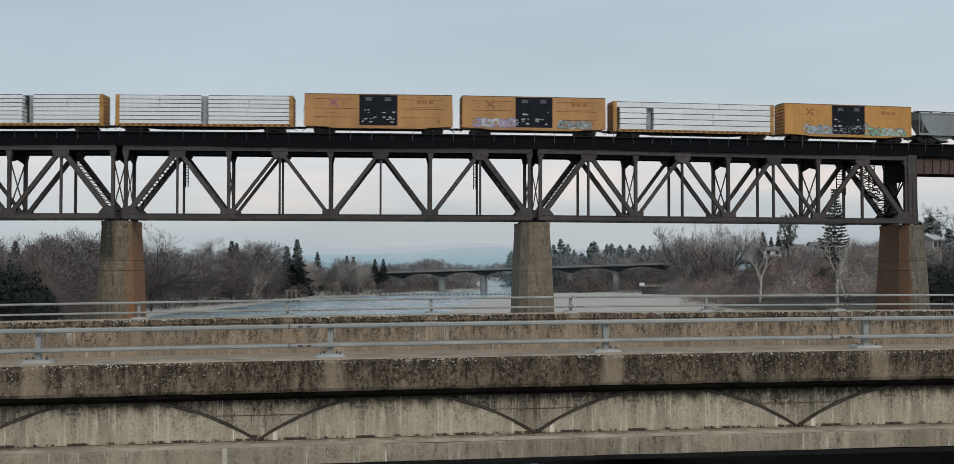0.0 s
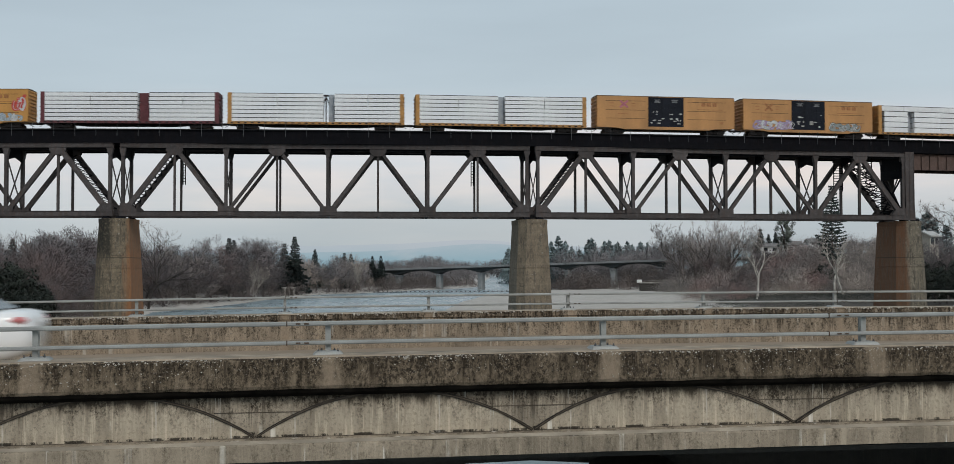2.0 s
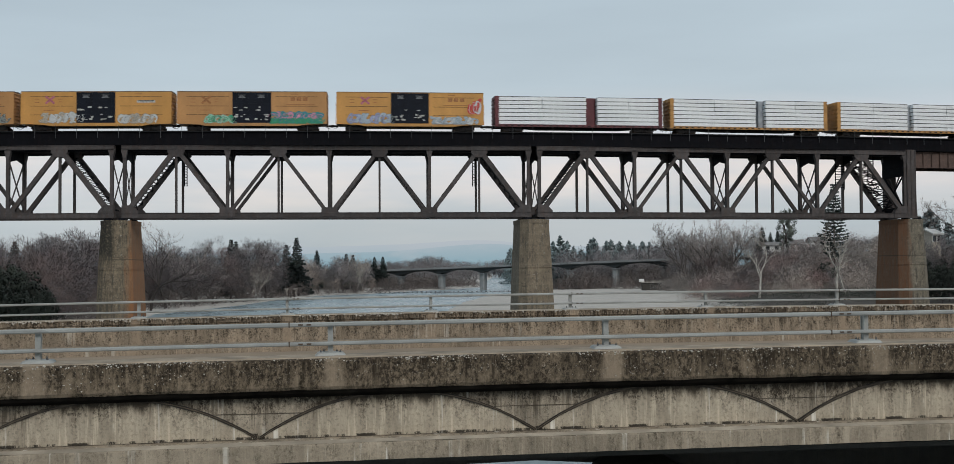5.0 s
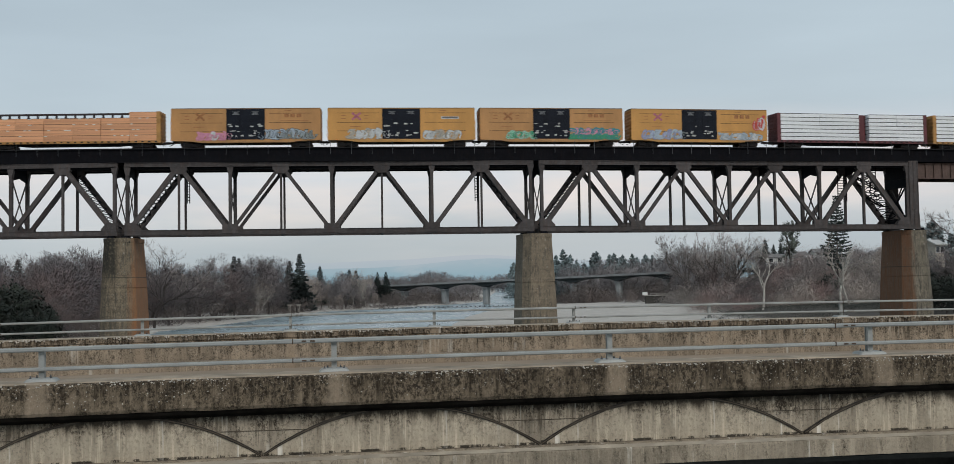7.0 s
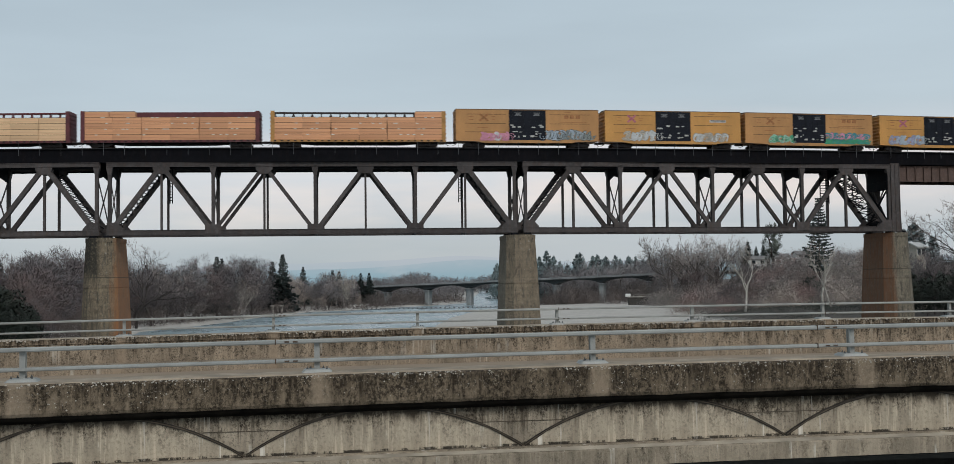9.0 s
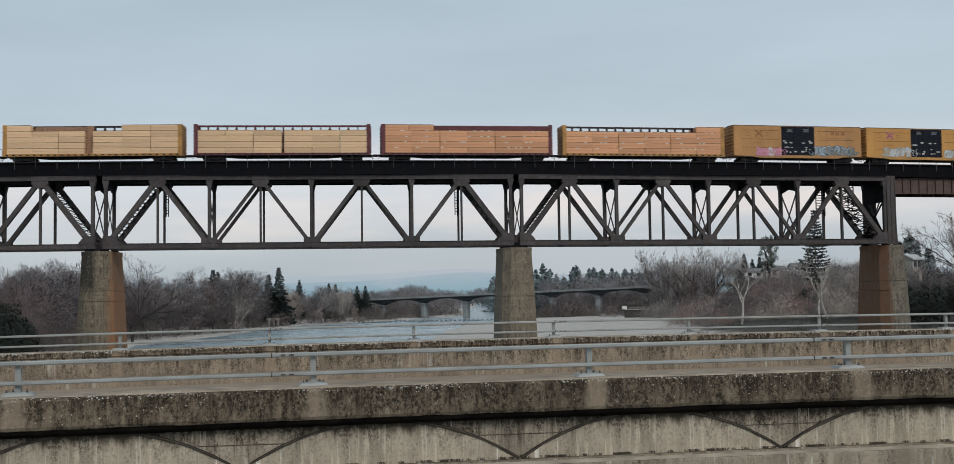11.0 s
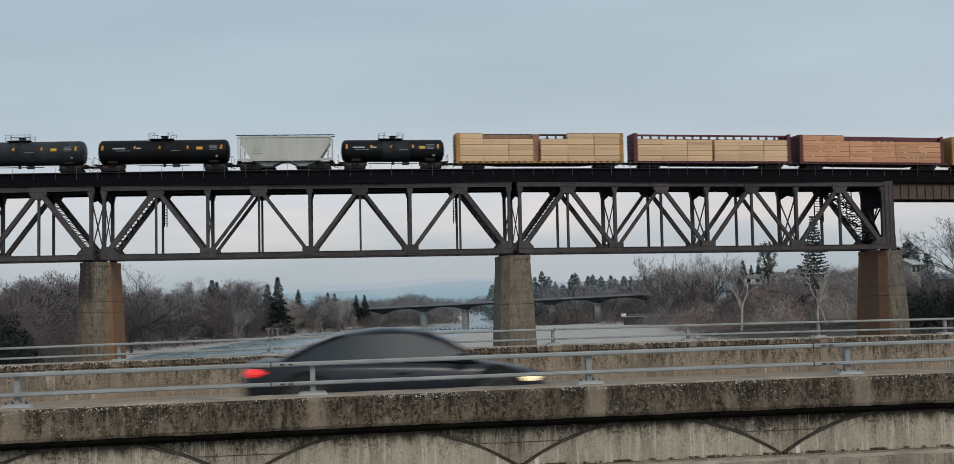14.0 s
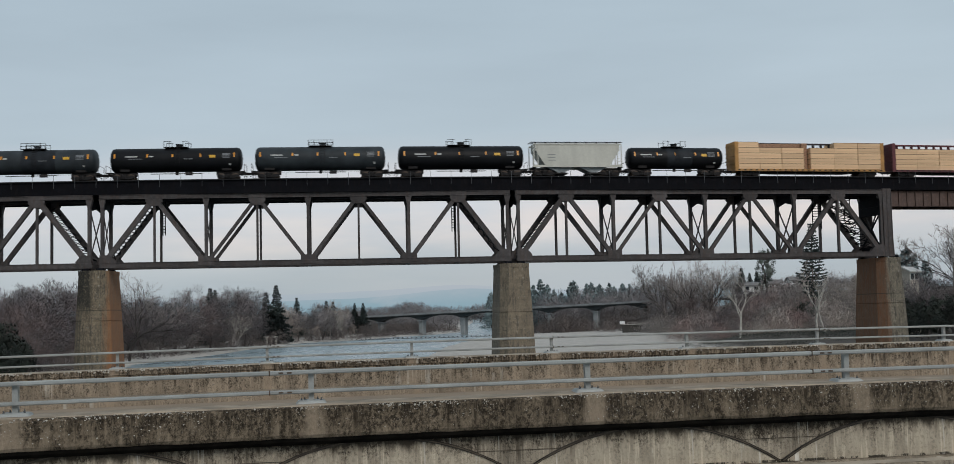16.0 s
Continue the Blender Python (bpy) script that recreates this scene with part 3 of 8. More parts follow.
def build_water():
    bm = bmesh.new()
    vs = [bm.verts.new(p) for p in ((-600, -350, 0), (600, -350, 0), (700, 4700, 0), (-700, 4700, 0))]
    bm.faces.new(vs)
    tagged(new("water", mesh_of("water", bm, water_material())), "calm grey-blue river water mirroring the sky", "water", kind="structure")


def build_hills():
    """Two low glowing ranges with distance haze painted into their blue, the farther with snow on its crest."""
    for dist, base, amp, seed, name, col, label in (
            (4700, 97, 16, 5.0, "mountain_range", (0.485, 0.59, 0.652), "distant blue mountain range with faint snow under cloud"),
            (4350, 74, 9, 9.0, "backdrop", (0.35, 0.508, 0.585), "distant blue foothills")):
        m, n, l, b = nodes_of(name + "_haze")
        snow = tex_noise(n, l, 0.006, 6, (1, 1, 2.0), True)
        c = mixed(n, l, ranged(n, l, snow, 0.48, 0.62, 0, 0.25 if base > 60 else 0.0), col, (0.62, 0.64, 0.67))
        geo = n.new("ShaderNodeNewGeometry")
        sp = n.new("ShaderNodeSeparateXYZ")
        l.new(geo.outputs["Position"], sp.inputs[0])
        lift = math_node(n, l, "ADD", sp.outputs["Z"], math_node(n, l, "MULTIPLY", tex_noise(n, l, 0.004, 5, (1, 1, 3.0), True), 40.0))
        c = mixed(n, l, ranged(n, l, lift, base - 8, base + 40, 0, 0.95 if base > 80 else 0.5), c, (0.575, 0.63, 0.685))   # haze and cloud painted in: the crest fades to sky colour
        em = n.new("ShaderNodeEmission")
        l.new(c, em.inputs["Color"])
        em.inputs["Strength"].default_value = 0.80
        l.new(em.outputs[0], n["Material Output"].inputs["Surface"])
        bm = bmesh.new()
        rows = []
        for i in range(161):
            x = -2600 + i * 5200 / 160
            h = base + amp * noise.fractal((x * 0.0011 + seed, seed, 0), 1.0, 2.0, 5)
            h += 28 * math.exp(-((x - 40) / 250) ** 2) * (1 if base > 60 else 0.25)
            rows.append([bm.verts.new((x, dist - 120, -5)), bm.verts.new((x, dist - 40, h * 0.6)), bm.verts.new((x, dist + 40, max(h, 12)))])
        for a, c2 in zip(rows, rows[1:]):
            for k in range(2):
                bm.faces.new((a[k], c2[k], c2[k + 1], a[k + 1]))
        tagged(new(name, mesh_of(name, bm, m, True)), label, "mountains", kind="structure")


build_ground()
build_water()
build_hills()


# ---- the old concrete road bridge in front ----
ROAD = pose(0, 13.38, 0, 0, 0, 7.4)      # x along the bridge, y across it
POST_GAP = 3.05
X0, X1 = -33.0, 33.0


def camber(x):
    d = min(abs(x - 6.5), 22.0)
    return -0.0004 * d * d


def cambered(bm):
    for v in bm.verts:
        v.co.z += camber(v.co.x)


def profile_run(name, pts, mat, parent, label="", seg=66, worn=None):
    bm = bmesh.new()
    extrude_profile(bm, pts, X0, X1, seg)
    if worn is not None:                 # edges crumble where the height lies in one of the bands
        rnd = random.Random(seg)
        for v in bm.verts:
            for lo, hi, amount in worn:
                if lo < v.co.z < hi:
                    big = noise.noise((v.co.x * 1.7, v.co.y * 3, v.co.z * 5)) * amount
                    v.co.z += rnd.gauss(0, amount * 0.35) + big * 0.7
                    v.co.y += rnd.gauss(0, amount * 0.3) + big * 0.5
    cambered(bm)
    return part(name, bm, mat, parent, label)


def rail_post_mesh():
    bm = bmesh.new()
    block(bm, (0, 0, 0.185), (0.046, 0.05, 0.33), bevel=0.006)
    block(bm, (0, -0.035, 0.185), (0.058, 0.012, 0.33))
    block(bm, (0, 0.035, 0.185), (0.058, 0.012, 0.33))
    return mesh_of("post", bm, MAT["galv"])


def base_plate_mesh():
    bm = bmesh.new()
    block(bm, (0, 0, 0.022), (0.37, 0.28, 0.058), bevel=0.014, taper=(0.72, 0.8))
    return mesh_of("base_plate", bm, MAT["galv"])


def bolt_mesh():
    bm = bmesh.new()
    tube(bm, (0, 0, 0.03), (0, 0, 0.078), 0.007, 6)
    tube(bm, (0, 0, 0.044), (0, 0, 0.060), 0.013, 6)
    return mesh_of("bolt", bm, MAT["stanchion"])


def build_railing(y, z, first, name_label, splice_at):
    rail = thing("metal_railing", name_label, "railing", ROAD)
    for zz, h in ((z + 0.352, 0.047), (z + 0.145, 0.041)):
        bm = bmesh.new()
        pts = [(y - 0.095, zz - h / 2), (y - 0.055, zz - h / 2), (y - 0.055, zz + h / 2), (y - 0.095, zz + h / 2), (y - 0.105, zz + h / 4), (y - 0.105, zz - h / 4)]
        extrude_profile(bm, pts, X0, X1, 66)
        cambered(bm)
        bar = part("rail", bm, MAT["galv"], rail)
        for k in range(-3, 4):
            x = splice_at + k * POST_GAP * 2
            for dx in (-0.06, 0.03):
                bm = bmesh.new()
                block(bm, (x + dx, y - 0.108, zz + camber(x)), (0.05, 0.006, 0.016))
                part("splice_slot", bm, MAT["bolt"], bar)
            bm = bmesh.new()
            block(bm, (x - 0.18, y - 0.075, zz + camber(x)), (0.012, 0.066, h + 0.012))
            part("splice_joint", bm, MAT["bolt"], bar)
    pm, bp, bo = rail_post_mesh(), base_plate_mesh(), bolt_mesh()
    k0, k1 = math.ceil((X0 - first) / POST_GAP), math.floor((X1 - first) / POST_GAP)
    for k in range(k0, k1 + 1):
        x = first + k * POST_GAP
        post = part("post", pm, None, rail, m=pose(x, y, z + camber(x)))
        part("base_plate", bp, None, post)
        for dx in (-0.105, -0.07, 0.07, 0.105):
            part("bolt", bo, None, post, m=pose(dx, -0.07 if abs(dx) > 0.09 else 0.07, 0))
    return rail


def build_road_bridge():
    bridge = thing("road_bridge", "old stained concrete road bridge with arched relief panels", "bridge", ROAD, kind="structure")
    top = 9.10
    # near parapet, from the outside: cap, undercut, panel, ledge
    profile_run("parapet_cap", [(-0.35, top - 0.29), (-0.347, top - 0.12), (-0.345, top - 0.03), (-0.325, top - 0.008), (-0.29, top), (0.15, top + 0.005), (0.17, top - 0.02), (0.17, 8.36), (0.05, 8.36), (-0.10, 8.73), (-0.33, 8.775)], MAT["cap"], bridge, "mossy pebbled concrete cap", 620, ((9.05, 9.095, 0.010), (8.74, 8.82, 0.007)))
    profile_run("back_panel", [(-0.18, 8.24), (-0.18, 8.75), (0.04, 8.75), (0.04, 8.24)], MAT["spandrel"], bridge, "dirty streaked concrete spandrel")
    profile_run("coping", [(-0.265, top - 0.004), (0.145, top + 0.004), (0.135, top + 0.020), (-0.25, top + 0.014)], MAT["coping"], bridge, "pale worn mortar top", 400, ((9.105, 9.13, 0.005),))
    profile_run("far_coping", [(12.36, top + 0.001), (13.06, top + 0.001), (13.04, top + 0.014), (12.38, top + 0.014)], MAT["coping"], bridge, "pale worn mortar top")
    profile_run("undercut", [(-0.335, 8.770), (-0.18, 8.765), (-0.18, 8.700), (-0.225, 8.694), (-0.32, 8.735)], MAT["groove"], bridge, "drip groove with the cap's shade painted near-black")
    profile_run("ledge", [(-0.40, 8.03), (-0.40, 8.200), (-0.39, 8.212), (-0.17, 8.262), (0.3, 8.262), (0.3, 8.03)], MAT["ledge"], bridge, "weathered concrete ledge", 400, ((8.19, 8.225, 0.006), (8.02, 8.04, 0.004)))
    profile_run("ledge_top", [(-0.388, 8.217), (-0.30, 8.2363), (-0.30, 8.2418), (-0.385, 8.2215)], MAT["wash"], bridge, "pale washed top of the ledge", 200, ((8.216, 8.223, 0.003),))
    # relief arches on the panel
    v0, bay = 0.645, 2.963
    k0, k1 = math.ceil((X0 - v0) / bay), math.floor((X1 - v0) / bay) - 1

    def arc(u):
        return 8.277 + 0.452 * (1 - abs(1 - 2 * u) ** 2.15)

    outline = [(bay * (0.002 + 0.996 * i / 24), arc(0.002 + 0.996 * i / 24)) for i in range(25)]
    for k in range(k0, k1 + 1):
        x = v0 + k * bay
        slope = math.degrees(math.atan2(camber(x + bay) - camber(x), bay))
        bm = bmesh.new()
        prism(bm, [(0.03, 8.262)] + outline + [(bay - 0.03, 8.262)], -0.205, -0.178)
        cambered_shift = Matrix.Translation((x, 0, camber(x)))
        part("arched_panel", bm, MAT["panel"], bridge, m=cambered_shift @ pose(0, 0, 0, 0, -slope, 0))
        bm = bmesh.new()
        rim = [bm.verts.new((px, -0.215, pz + 0.008 + 0.006 * noise.noise((px * 9, k * 2.3, 5)))) for px, pz in outline]
        rim2 = [bm.verts.new((px, -0.215, pz - 0.026 - 0.010 * noise.noise((px * 6, k * 3.7, 0)))) for px, pz in outline]
        rim3 = [bm.verts.new((px, -0.17, pz + 0.004)) for px, pz in outline]
        rim4 = [bm.verts.new((px, -0.17, pz - 0.022)) for px, pz in outline]
        for i in range(24):
            bm.faces.new((rim[i], rim[i + 1], rim2[i + 1], rim2[i]))
            bm.faces.new((rim3[i], rim3[i + 1], rim[i + 1], rim[i]))
            bm.faces.new((rim2[i], rim2[i + 1], rim4[i + 1], rim4[i]))
        rib = part("arch_rib", bm, MAT["rib_edge"], bridge, "dark weathered rib", m=cambered_shift @ pose(0, 0, 0, 0, -slope, 0))
        bm = bmesh.new()
        mid_a = [bm.verts.new((px, -0.219, pz - 0.004 + 0.003 * noise.noise((px * 8, k, 9)))) for px, pz in outline]
        mid_b = [bm.verts.new((px, -0.219, pz - 0.015)) for px, pz in outline]
        for i in range(24):
            bm.faces.new((mid_a[i], mid_a[i + 1], mid_b[i + 1], mid_b[i]))
        part("rib_face", bm, MAT["rib"], rib)
        bm = bmesh.new()
        block(bm, (x, -0.182, 8.525 + camber(x)), (0.98, 0.008, 0.007))
        part("board_mark", bm, MAT["rib"], bridge)
    first = 1.443
    # roadway with its far parapet
    profile_run("roadway", [(0.10, 8.02), (0.10, 8.40), (2.2, 8.41), (6.2, 8.46), (10.3, 8.42), (12.3, 8.41), (12.9, 8.41), (12.9, 8.02)], MAT["road"], bridge, "worn brown-grey roadway")
    profile_run("kerb", [(11.6, 8.38), (11.6, 8.56), (11.64, 8.58), (12.5, 8.585), (12.5, 8.38)], MAT["far_parapet"], bridge, "low concrete kerb walk")
    profile_run("far_parapet", [(12.38, 8.40), (12.38, 8.99), (12.355, 9.0), (12.355, 9.08), (12.35, top), (13.08, top), (13.1, 9.07), (13.1, 8.02), (12.5, 8.02)], MAT["far_parapet"], bridge, "brown stained concrete parapet", 420, ((9.05, 9.12, 0.014),))
    first_far = 3.70
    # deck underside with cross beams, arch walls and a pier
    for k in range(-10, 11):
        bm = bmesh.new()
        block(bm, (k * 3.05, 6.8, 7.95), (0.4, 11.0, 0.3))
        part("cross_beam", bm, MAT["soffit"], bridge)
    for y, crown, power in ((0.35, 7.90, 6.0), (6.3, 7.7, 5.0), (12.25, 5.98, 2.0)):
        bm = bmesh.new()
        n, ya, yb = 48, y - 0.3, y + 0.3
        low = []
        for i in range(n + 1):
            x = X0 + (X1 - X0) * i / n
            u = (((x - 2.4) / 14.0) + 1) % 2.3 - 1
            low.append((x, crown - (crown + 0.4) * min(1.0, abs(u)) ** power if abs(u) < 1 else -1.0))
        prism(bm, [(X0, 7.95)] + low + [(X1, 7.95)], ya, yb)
        part("arch_wall", bm, MAT["soffit"], bridge, "concrete arch wall coloured dark for its shade")
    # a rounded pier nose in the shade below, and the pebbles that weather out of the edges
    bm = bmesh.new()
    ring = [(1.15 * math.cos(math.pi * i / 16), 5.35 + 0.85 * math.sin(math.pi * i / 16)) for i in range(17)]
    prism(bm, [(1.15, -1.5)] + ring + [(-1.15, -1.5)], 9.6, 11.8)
    part("pier_nose", bm, MAT["soffit"], bridge, "rounded pier nose coloured dark for its shade", m=pose(4.8, 0, 0))
    rnd = random.Random(12)
    for ya, yb, za, zb, count, size in ((-0.352, -0.28, top - 0.06, top + 0.004, 1000, 0.009), (-0.350, -0.345, top - 0.27, top - 0.03, 420, 0.0075), (12.30, 12.36, top - 0.05, top + 0.01, 900, 0.017)):
        vs, fs = [], []
        while len(vs) < count * 6:
            x = rnd.uniform(-16, 18)
            if noise.noise((x * 1.1, za, 2.0)) + 0.5 * noise.noise((x * 5, 1.0, zb)) < rnd.uniform(-0.35, 0.4):
                continue
            u = rnd.random()
            y, zz = ya + (yb - ya) * u ** 2, za + (zb - za) * (u ** 0.3 if yb - ya > 0.01 else 1 - rnd.random() ** 0.8)
            k, q = size * rnd.uniform(0.5, 1.25), len(vs)
            for dx, dy, dz in ((1, 0, 0), (0, 1, 0), (-1, 0, 0), (0, -1, 0), (0, 0, 1), (0, 0, -1)):
                vs.append((x + dx * k * 1.2, y + dy * k * 0.7, zz + camber(x) + dz * k))
            fs.extend((q + i, q + (i + 1) % 4, q + 4) for i in range(4))
            fs.extend((q + (i + 1) % 4, q + i, q + 5) for i in range(4))
        me = bpy.data.meshes.new("pebbles")
        me.from_pydata(vs, [], fs)
        me.materials.append(MAT["pebble"])
        ob = part("pebbles", me, None, bridge, "pale pebbles weathered out of the concrete edge")
        tagged(ob, kind="stuff")
    build_railing(0.0, top, first, "two-bar galvanised railing on the near concrete parapet", 1.443 - 3.05 - 0.26)
    build_railing(12.69, top, first_far, "two-bar galvanised railing on the far concrete parapet", 3.70 + 0.2)


build_road_bridge()


# ---- the steel railway viaduct ----
GRADE = -0.0048
TRUSS_GAP = 5.2


def span_pose(x, y, angle):
    """A span starts at the near truss's end (x, y) and runs at that angle; z follows the grade."""
    return pose(x, y, 16.47 + GRADE * x, 0, math.degrees(math.atan(-GRADE)), angle)


LEFT_SPAN = 52.0
SPANS = [(span_pose(-45.24 - LEFT_SPAN * math.cos(radians(-1.0)), 150.34 - LEFT_SPAN * math.sin(radians(-1.0)), -1.0), LEFT_SPAN),
         (span_pose(-43.70, 150.46, 4.65), 50.6), (span_pose(8.12, 154.67, 10.4), 50.8)]
ZB, ZT = 0.47, 8.84          # chord centre lines above the span's base
H_TOP = 9.2


def gusset(bm, x, z, w, h, y, top):
    pts = [(x - w / 2, z + h / 2), (x + w / 2, z + h / 2), (x + w / 2, z - h * 0.1), (x + w * 0.25, z - h / 2), (x - w * 0.25, z - h / 2), (x - w / 2, z - h * 0.1)]
    if not top:
        pts = [(x - w / 2, z - h / 2), (x + w / 2, z - h / 2), (x + w / 2, z + h * 0.35), (x + w * 0.42, z + h / 2), (x - w * 0.42, z + h / 2), (x - w / 2, z + h * 0.35)]
    prism(bm, pts, y - 0.34, y - 0.31)
    prism(bm, pts, y + 0.31, y + 0.34)


def laced(bm, a, b, depth, width):
    """A built-up member: two side channels with zigzag lacing between them."""
    a, b = Vector(a), Vector(b)
    d = (b - a).normalized()
    up = Vector((0, 1, 0)).cross(d)
    for s in (-1, 1):
        off = Vector((0, s * width / 2, 0))
        beam(bm, a + off, b + off, 0.06, depth, up)
        for e in (-1, 1):
            edge = up * e * depth * 0.46
            beam(bm, a + off * 0.85 + edge, b + off * 0.85 + edge, 0.16, 0.05, up)
    n = max(3, int((b - a).length / 0.62))
    for e in (-1, 1):
        for i in range(n):
            p = a.lerp(b, i / n) + up * e * depth * 0.48
            q = a.lerp(b, (i + 1) / n) + up * e * depth * 0.48
            s = 1 if i % 2 else -1
            beam(bm, p + Vector((0, s * width / 2, 0)), q - Vector((0, s * width / 2, 0)), 0.17, 0.03, up)


def build_span(m, SPAN):
    PANEL = SPAN / 8
    span = thing("truss_span", "dark rusty steel deck truss span of a railway viaduct", "bridge span", m, group="viaduct spans")
    st = MAT["steel"]
    node = [i * PANEL for i in range(9)]
    for y in (0.0, TRUSS_GAP):
        for z, h, name in ((ZB, 0.64, "bottom_chord"), (ZT + 0.11, 0.52, "top_chord")):
            pieces = [("web_plate", (SPAN / 2, y - 0.27, z), (SPAN + 0.7, 0.06, h)), ("web_plate", (SPAN / 2, y + 0.27, z), (SPAN + 0.7, 0.06, h)),
                      ("flange_angle", (SPAN / 2, y - 0.35, z - h / 2 + 0.03), (SPAN + 0.7, 0.10, 0.06)), ("flange_angle", (SPAN / 2, y + 0.35, z - h / 2 + 0.03), (SPAN + 0.7, 0.10, 0.06))]
            if name == "bottom_chord":
                pieces.append(("bottom_plate", (SPAN / 2, y, z - h / 2 + 0.03), (SPAN + 0.7, 0.48, 0.04)))
            bm = bmesh.new()
            block(bm, (SPAN / 2, y, z + h / 2), (SPAN + 0.7, 0.78, 0.05))
            chord = part(name, bm, st, span)
            if name == "top_chord":
                # added dark plate that stands for the shade under the chord
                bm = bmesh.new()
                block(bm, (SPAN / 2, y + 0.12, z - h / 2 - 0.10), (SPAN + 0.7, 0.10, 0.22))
                part("inner_plate", bm, MAT["steel_dark"], chord, "dark plate added for the chord's shaded underside")
            for nm, at, size in pieces:
                bm = bmesh.new()
                block(bm, at, size)
                part(nm, bm, st, chord)
        for i in range(8):
            a, b = (node[i], y, ZB if i % 2 == 0 else ZT), (node[i + 1], y, ZT if i % 2 == 0 else ZB)
            bm = bmesh.new()
            if i in (0, 7):
                laced(bm, a, b, 0.60, 0.50)
                beam(bm, Vector(a) + Vector((0, 0, 0.05)), Vector(b) + Vector((0, 0, 0.05)), 0.46, 0.05)
            else:
                deep = (0.52, 0.36, 0.44, 0.44, 0.36, 0.52)[i - 1]
                laced(bm, a, b, deep, 0.44)
            part("diagonal", bm, st, span)
        for i in range(9):
            bm = bmesh.new()
            if i % 2:                                   # hanger below an upper node
                w = 0.22
                laced(bm, (node[i], y, ZB), (node[i], y, ZT), w, 0.32)
                part("hanger", bm, st, span)
            else:
                w = 0.36
                laced(bm, (node[i], y, ZB), (node[i], y, ZT), w, 0.44)
                part("post", bm, st, span)
            bm = bmesh.new()
            if i % 2:
                gusset(bm, node[i], ZT - 0.35, 2.1, 1.4, y, True)
            elif i in (0, 8):
                s = 1 if i == 0 else -1
                prism(bm, [(node[i] - 0.30 * s, 0.14), (node[i] + 1.75 * s, 0.14), (node[i] + 1.65 * s, 1.0), (node[i] + 0.95 * s, 1.75), (node[i] - 0.30 * s, 1.75)], y - 0.34, y - 0.31)
                prism(bm, [(node[i] - 0.30 * s, 0.14), (node[i] + 1.75 * s, 0.14), (node[i] + 1.65 * s, 1.0), (node[i] + 0.95 * s, 1.75), (node[i] - 0.30 * s, 1.75)], y + 0.31, y + 0.34)
            else:
                gusset(bm, node[i], ZB + 0.42, 1.95, 1.15, y, False)
            part("gusset_plate", bm, st, span)
            if i % 2 == 0:
                bm = bmesh.new()
                prism(bm, [(node[i] - 0.18, ZT), (node[i] - 0.42, ZT - 0.2), (node[i] - 0.18, ZT - 1.2), (node[i] + 0.18, ZT - 1.2), (node[i] + 0.42, ZT - 0.2), (node[i] + 0.18, ZT)], y - 0.30, y + 0.30)
                part("bracket", bm, st, span)
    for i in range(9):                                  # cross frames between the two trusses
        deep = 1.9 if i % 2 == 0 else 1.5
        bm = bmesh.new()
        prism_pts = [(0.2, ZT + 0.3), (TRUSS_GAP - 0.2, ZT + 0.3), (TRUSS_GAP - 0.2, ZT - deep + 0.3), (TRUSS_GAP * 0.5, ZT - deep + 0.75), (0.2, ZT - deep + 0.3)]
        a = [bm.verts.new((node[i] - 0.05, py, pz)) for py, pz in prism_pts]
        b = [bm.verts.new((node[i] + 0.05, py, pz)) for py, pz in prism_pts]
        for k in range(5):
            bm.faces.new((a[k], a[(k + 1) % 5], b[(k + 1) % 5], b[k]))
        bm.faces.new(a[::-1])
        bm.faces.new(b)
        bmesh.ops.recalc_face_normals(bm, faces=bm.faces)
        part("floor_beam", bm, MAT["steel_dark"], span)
        bm = bmesh.new()
        block(bm, (node[i], TRUSS_GAP / 2, ZB - 0.1), (0.3, TRUSS_GAP, 0.4))
        part("bottom_strut", bm, st, span)
        if i % 2 == 0:
            bm = bmesh.new()
            beam(bm, (node[i] - 0.04, 0.1, ZB + 0.6), (node[i] - 0.04, TRUSS_GAP - 0.1, ZT - 1.4), 0.24, 0.08, (1, 0, 0))
            beam(bm, (node[i] + 0.04, TRUSS_GAP - 0.1, ZB + 0.6), (node[i] + 0.04, 0.1, ZT - 1.4), 0.24, 0.08, (1, 0, 0))
            part("sway_brace", bm, st, span)
    for i in range(8):                                  # flat laterals in the bottom plane
        bm = bmesh.new()
        beam(bm, (node[i], 0.1, ZB - 0.25), (node[i + 1], TRUSS_GAP - 0.1, ZB - 0.25), 0.2, 0.1)
        part("lateral_brace", bm, st, span)
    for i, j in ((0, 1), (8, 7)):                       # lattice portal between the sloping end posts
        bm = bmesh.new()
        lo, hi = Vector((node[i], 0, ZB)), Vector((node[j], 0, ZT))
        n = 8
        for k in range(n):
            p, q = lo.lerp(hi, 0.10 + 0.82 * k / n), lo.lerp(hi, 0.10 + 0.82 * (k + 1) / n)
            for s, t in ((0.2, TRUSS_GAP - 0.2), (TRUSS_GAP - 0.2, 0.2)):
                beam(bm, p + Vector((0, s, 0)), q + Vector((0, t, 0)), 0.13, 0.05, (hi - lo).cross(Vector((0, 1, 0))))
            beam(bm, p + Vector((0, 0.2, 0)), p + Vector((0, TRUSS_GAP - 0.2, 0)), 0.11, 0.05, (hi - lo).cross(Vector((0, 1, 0))))
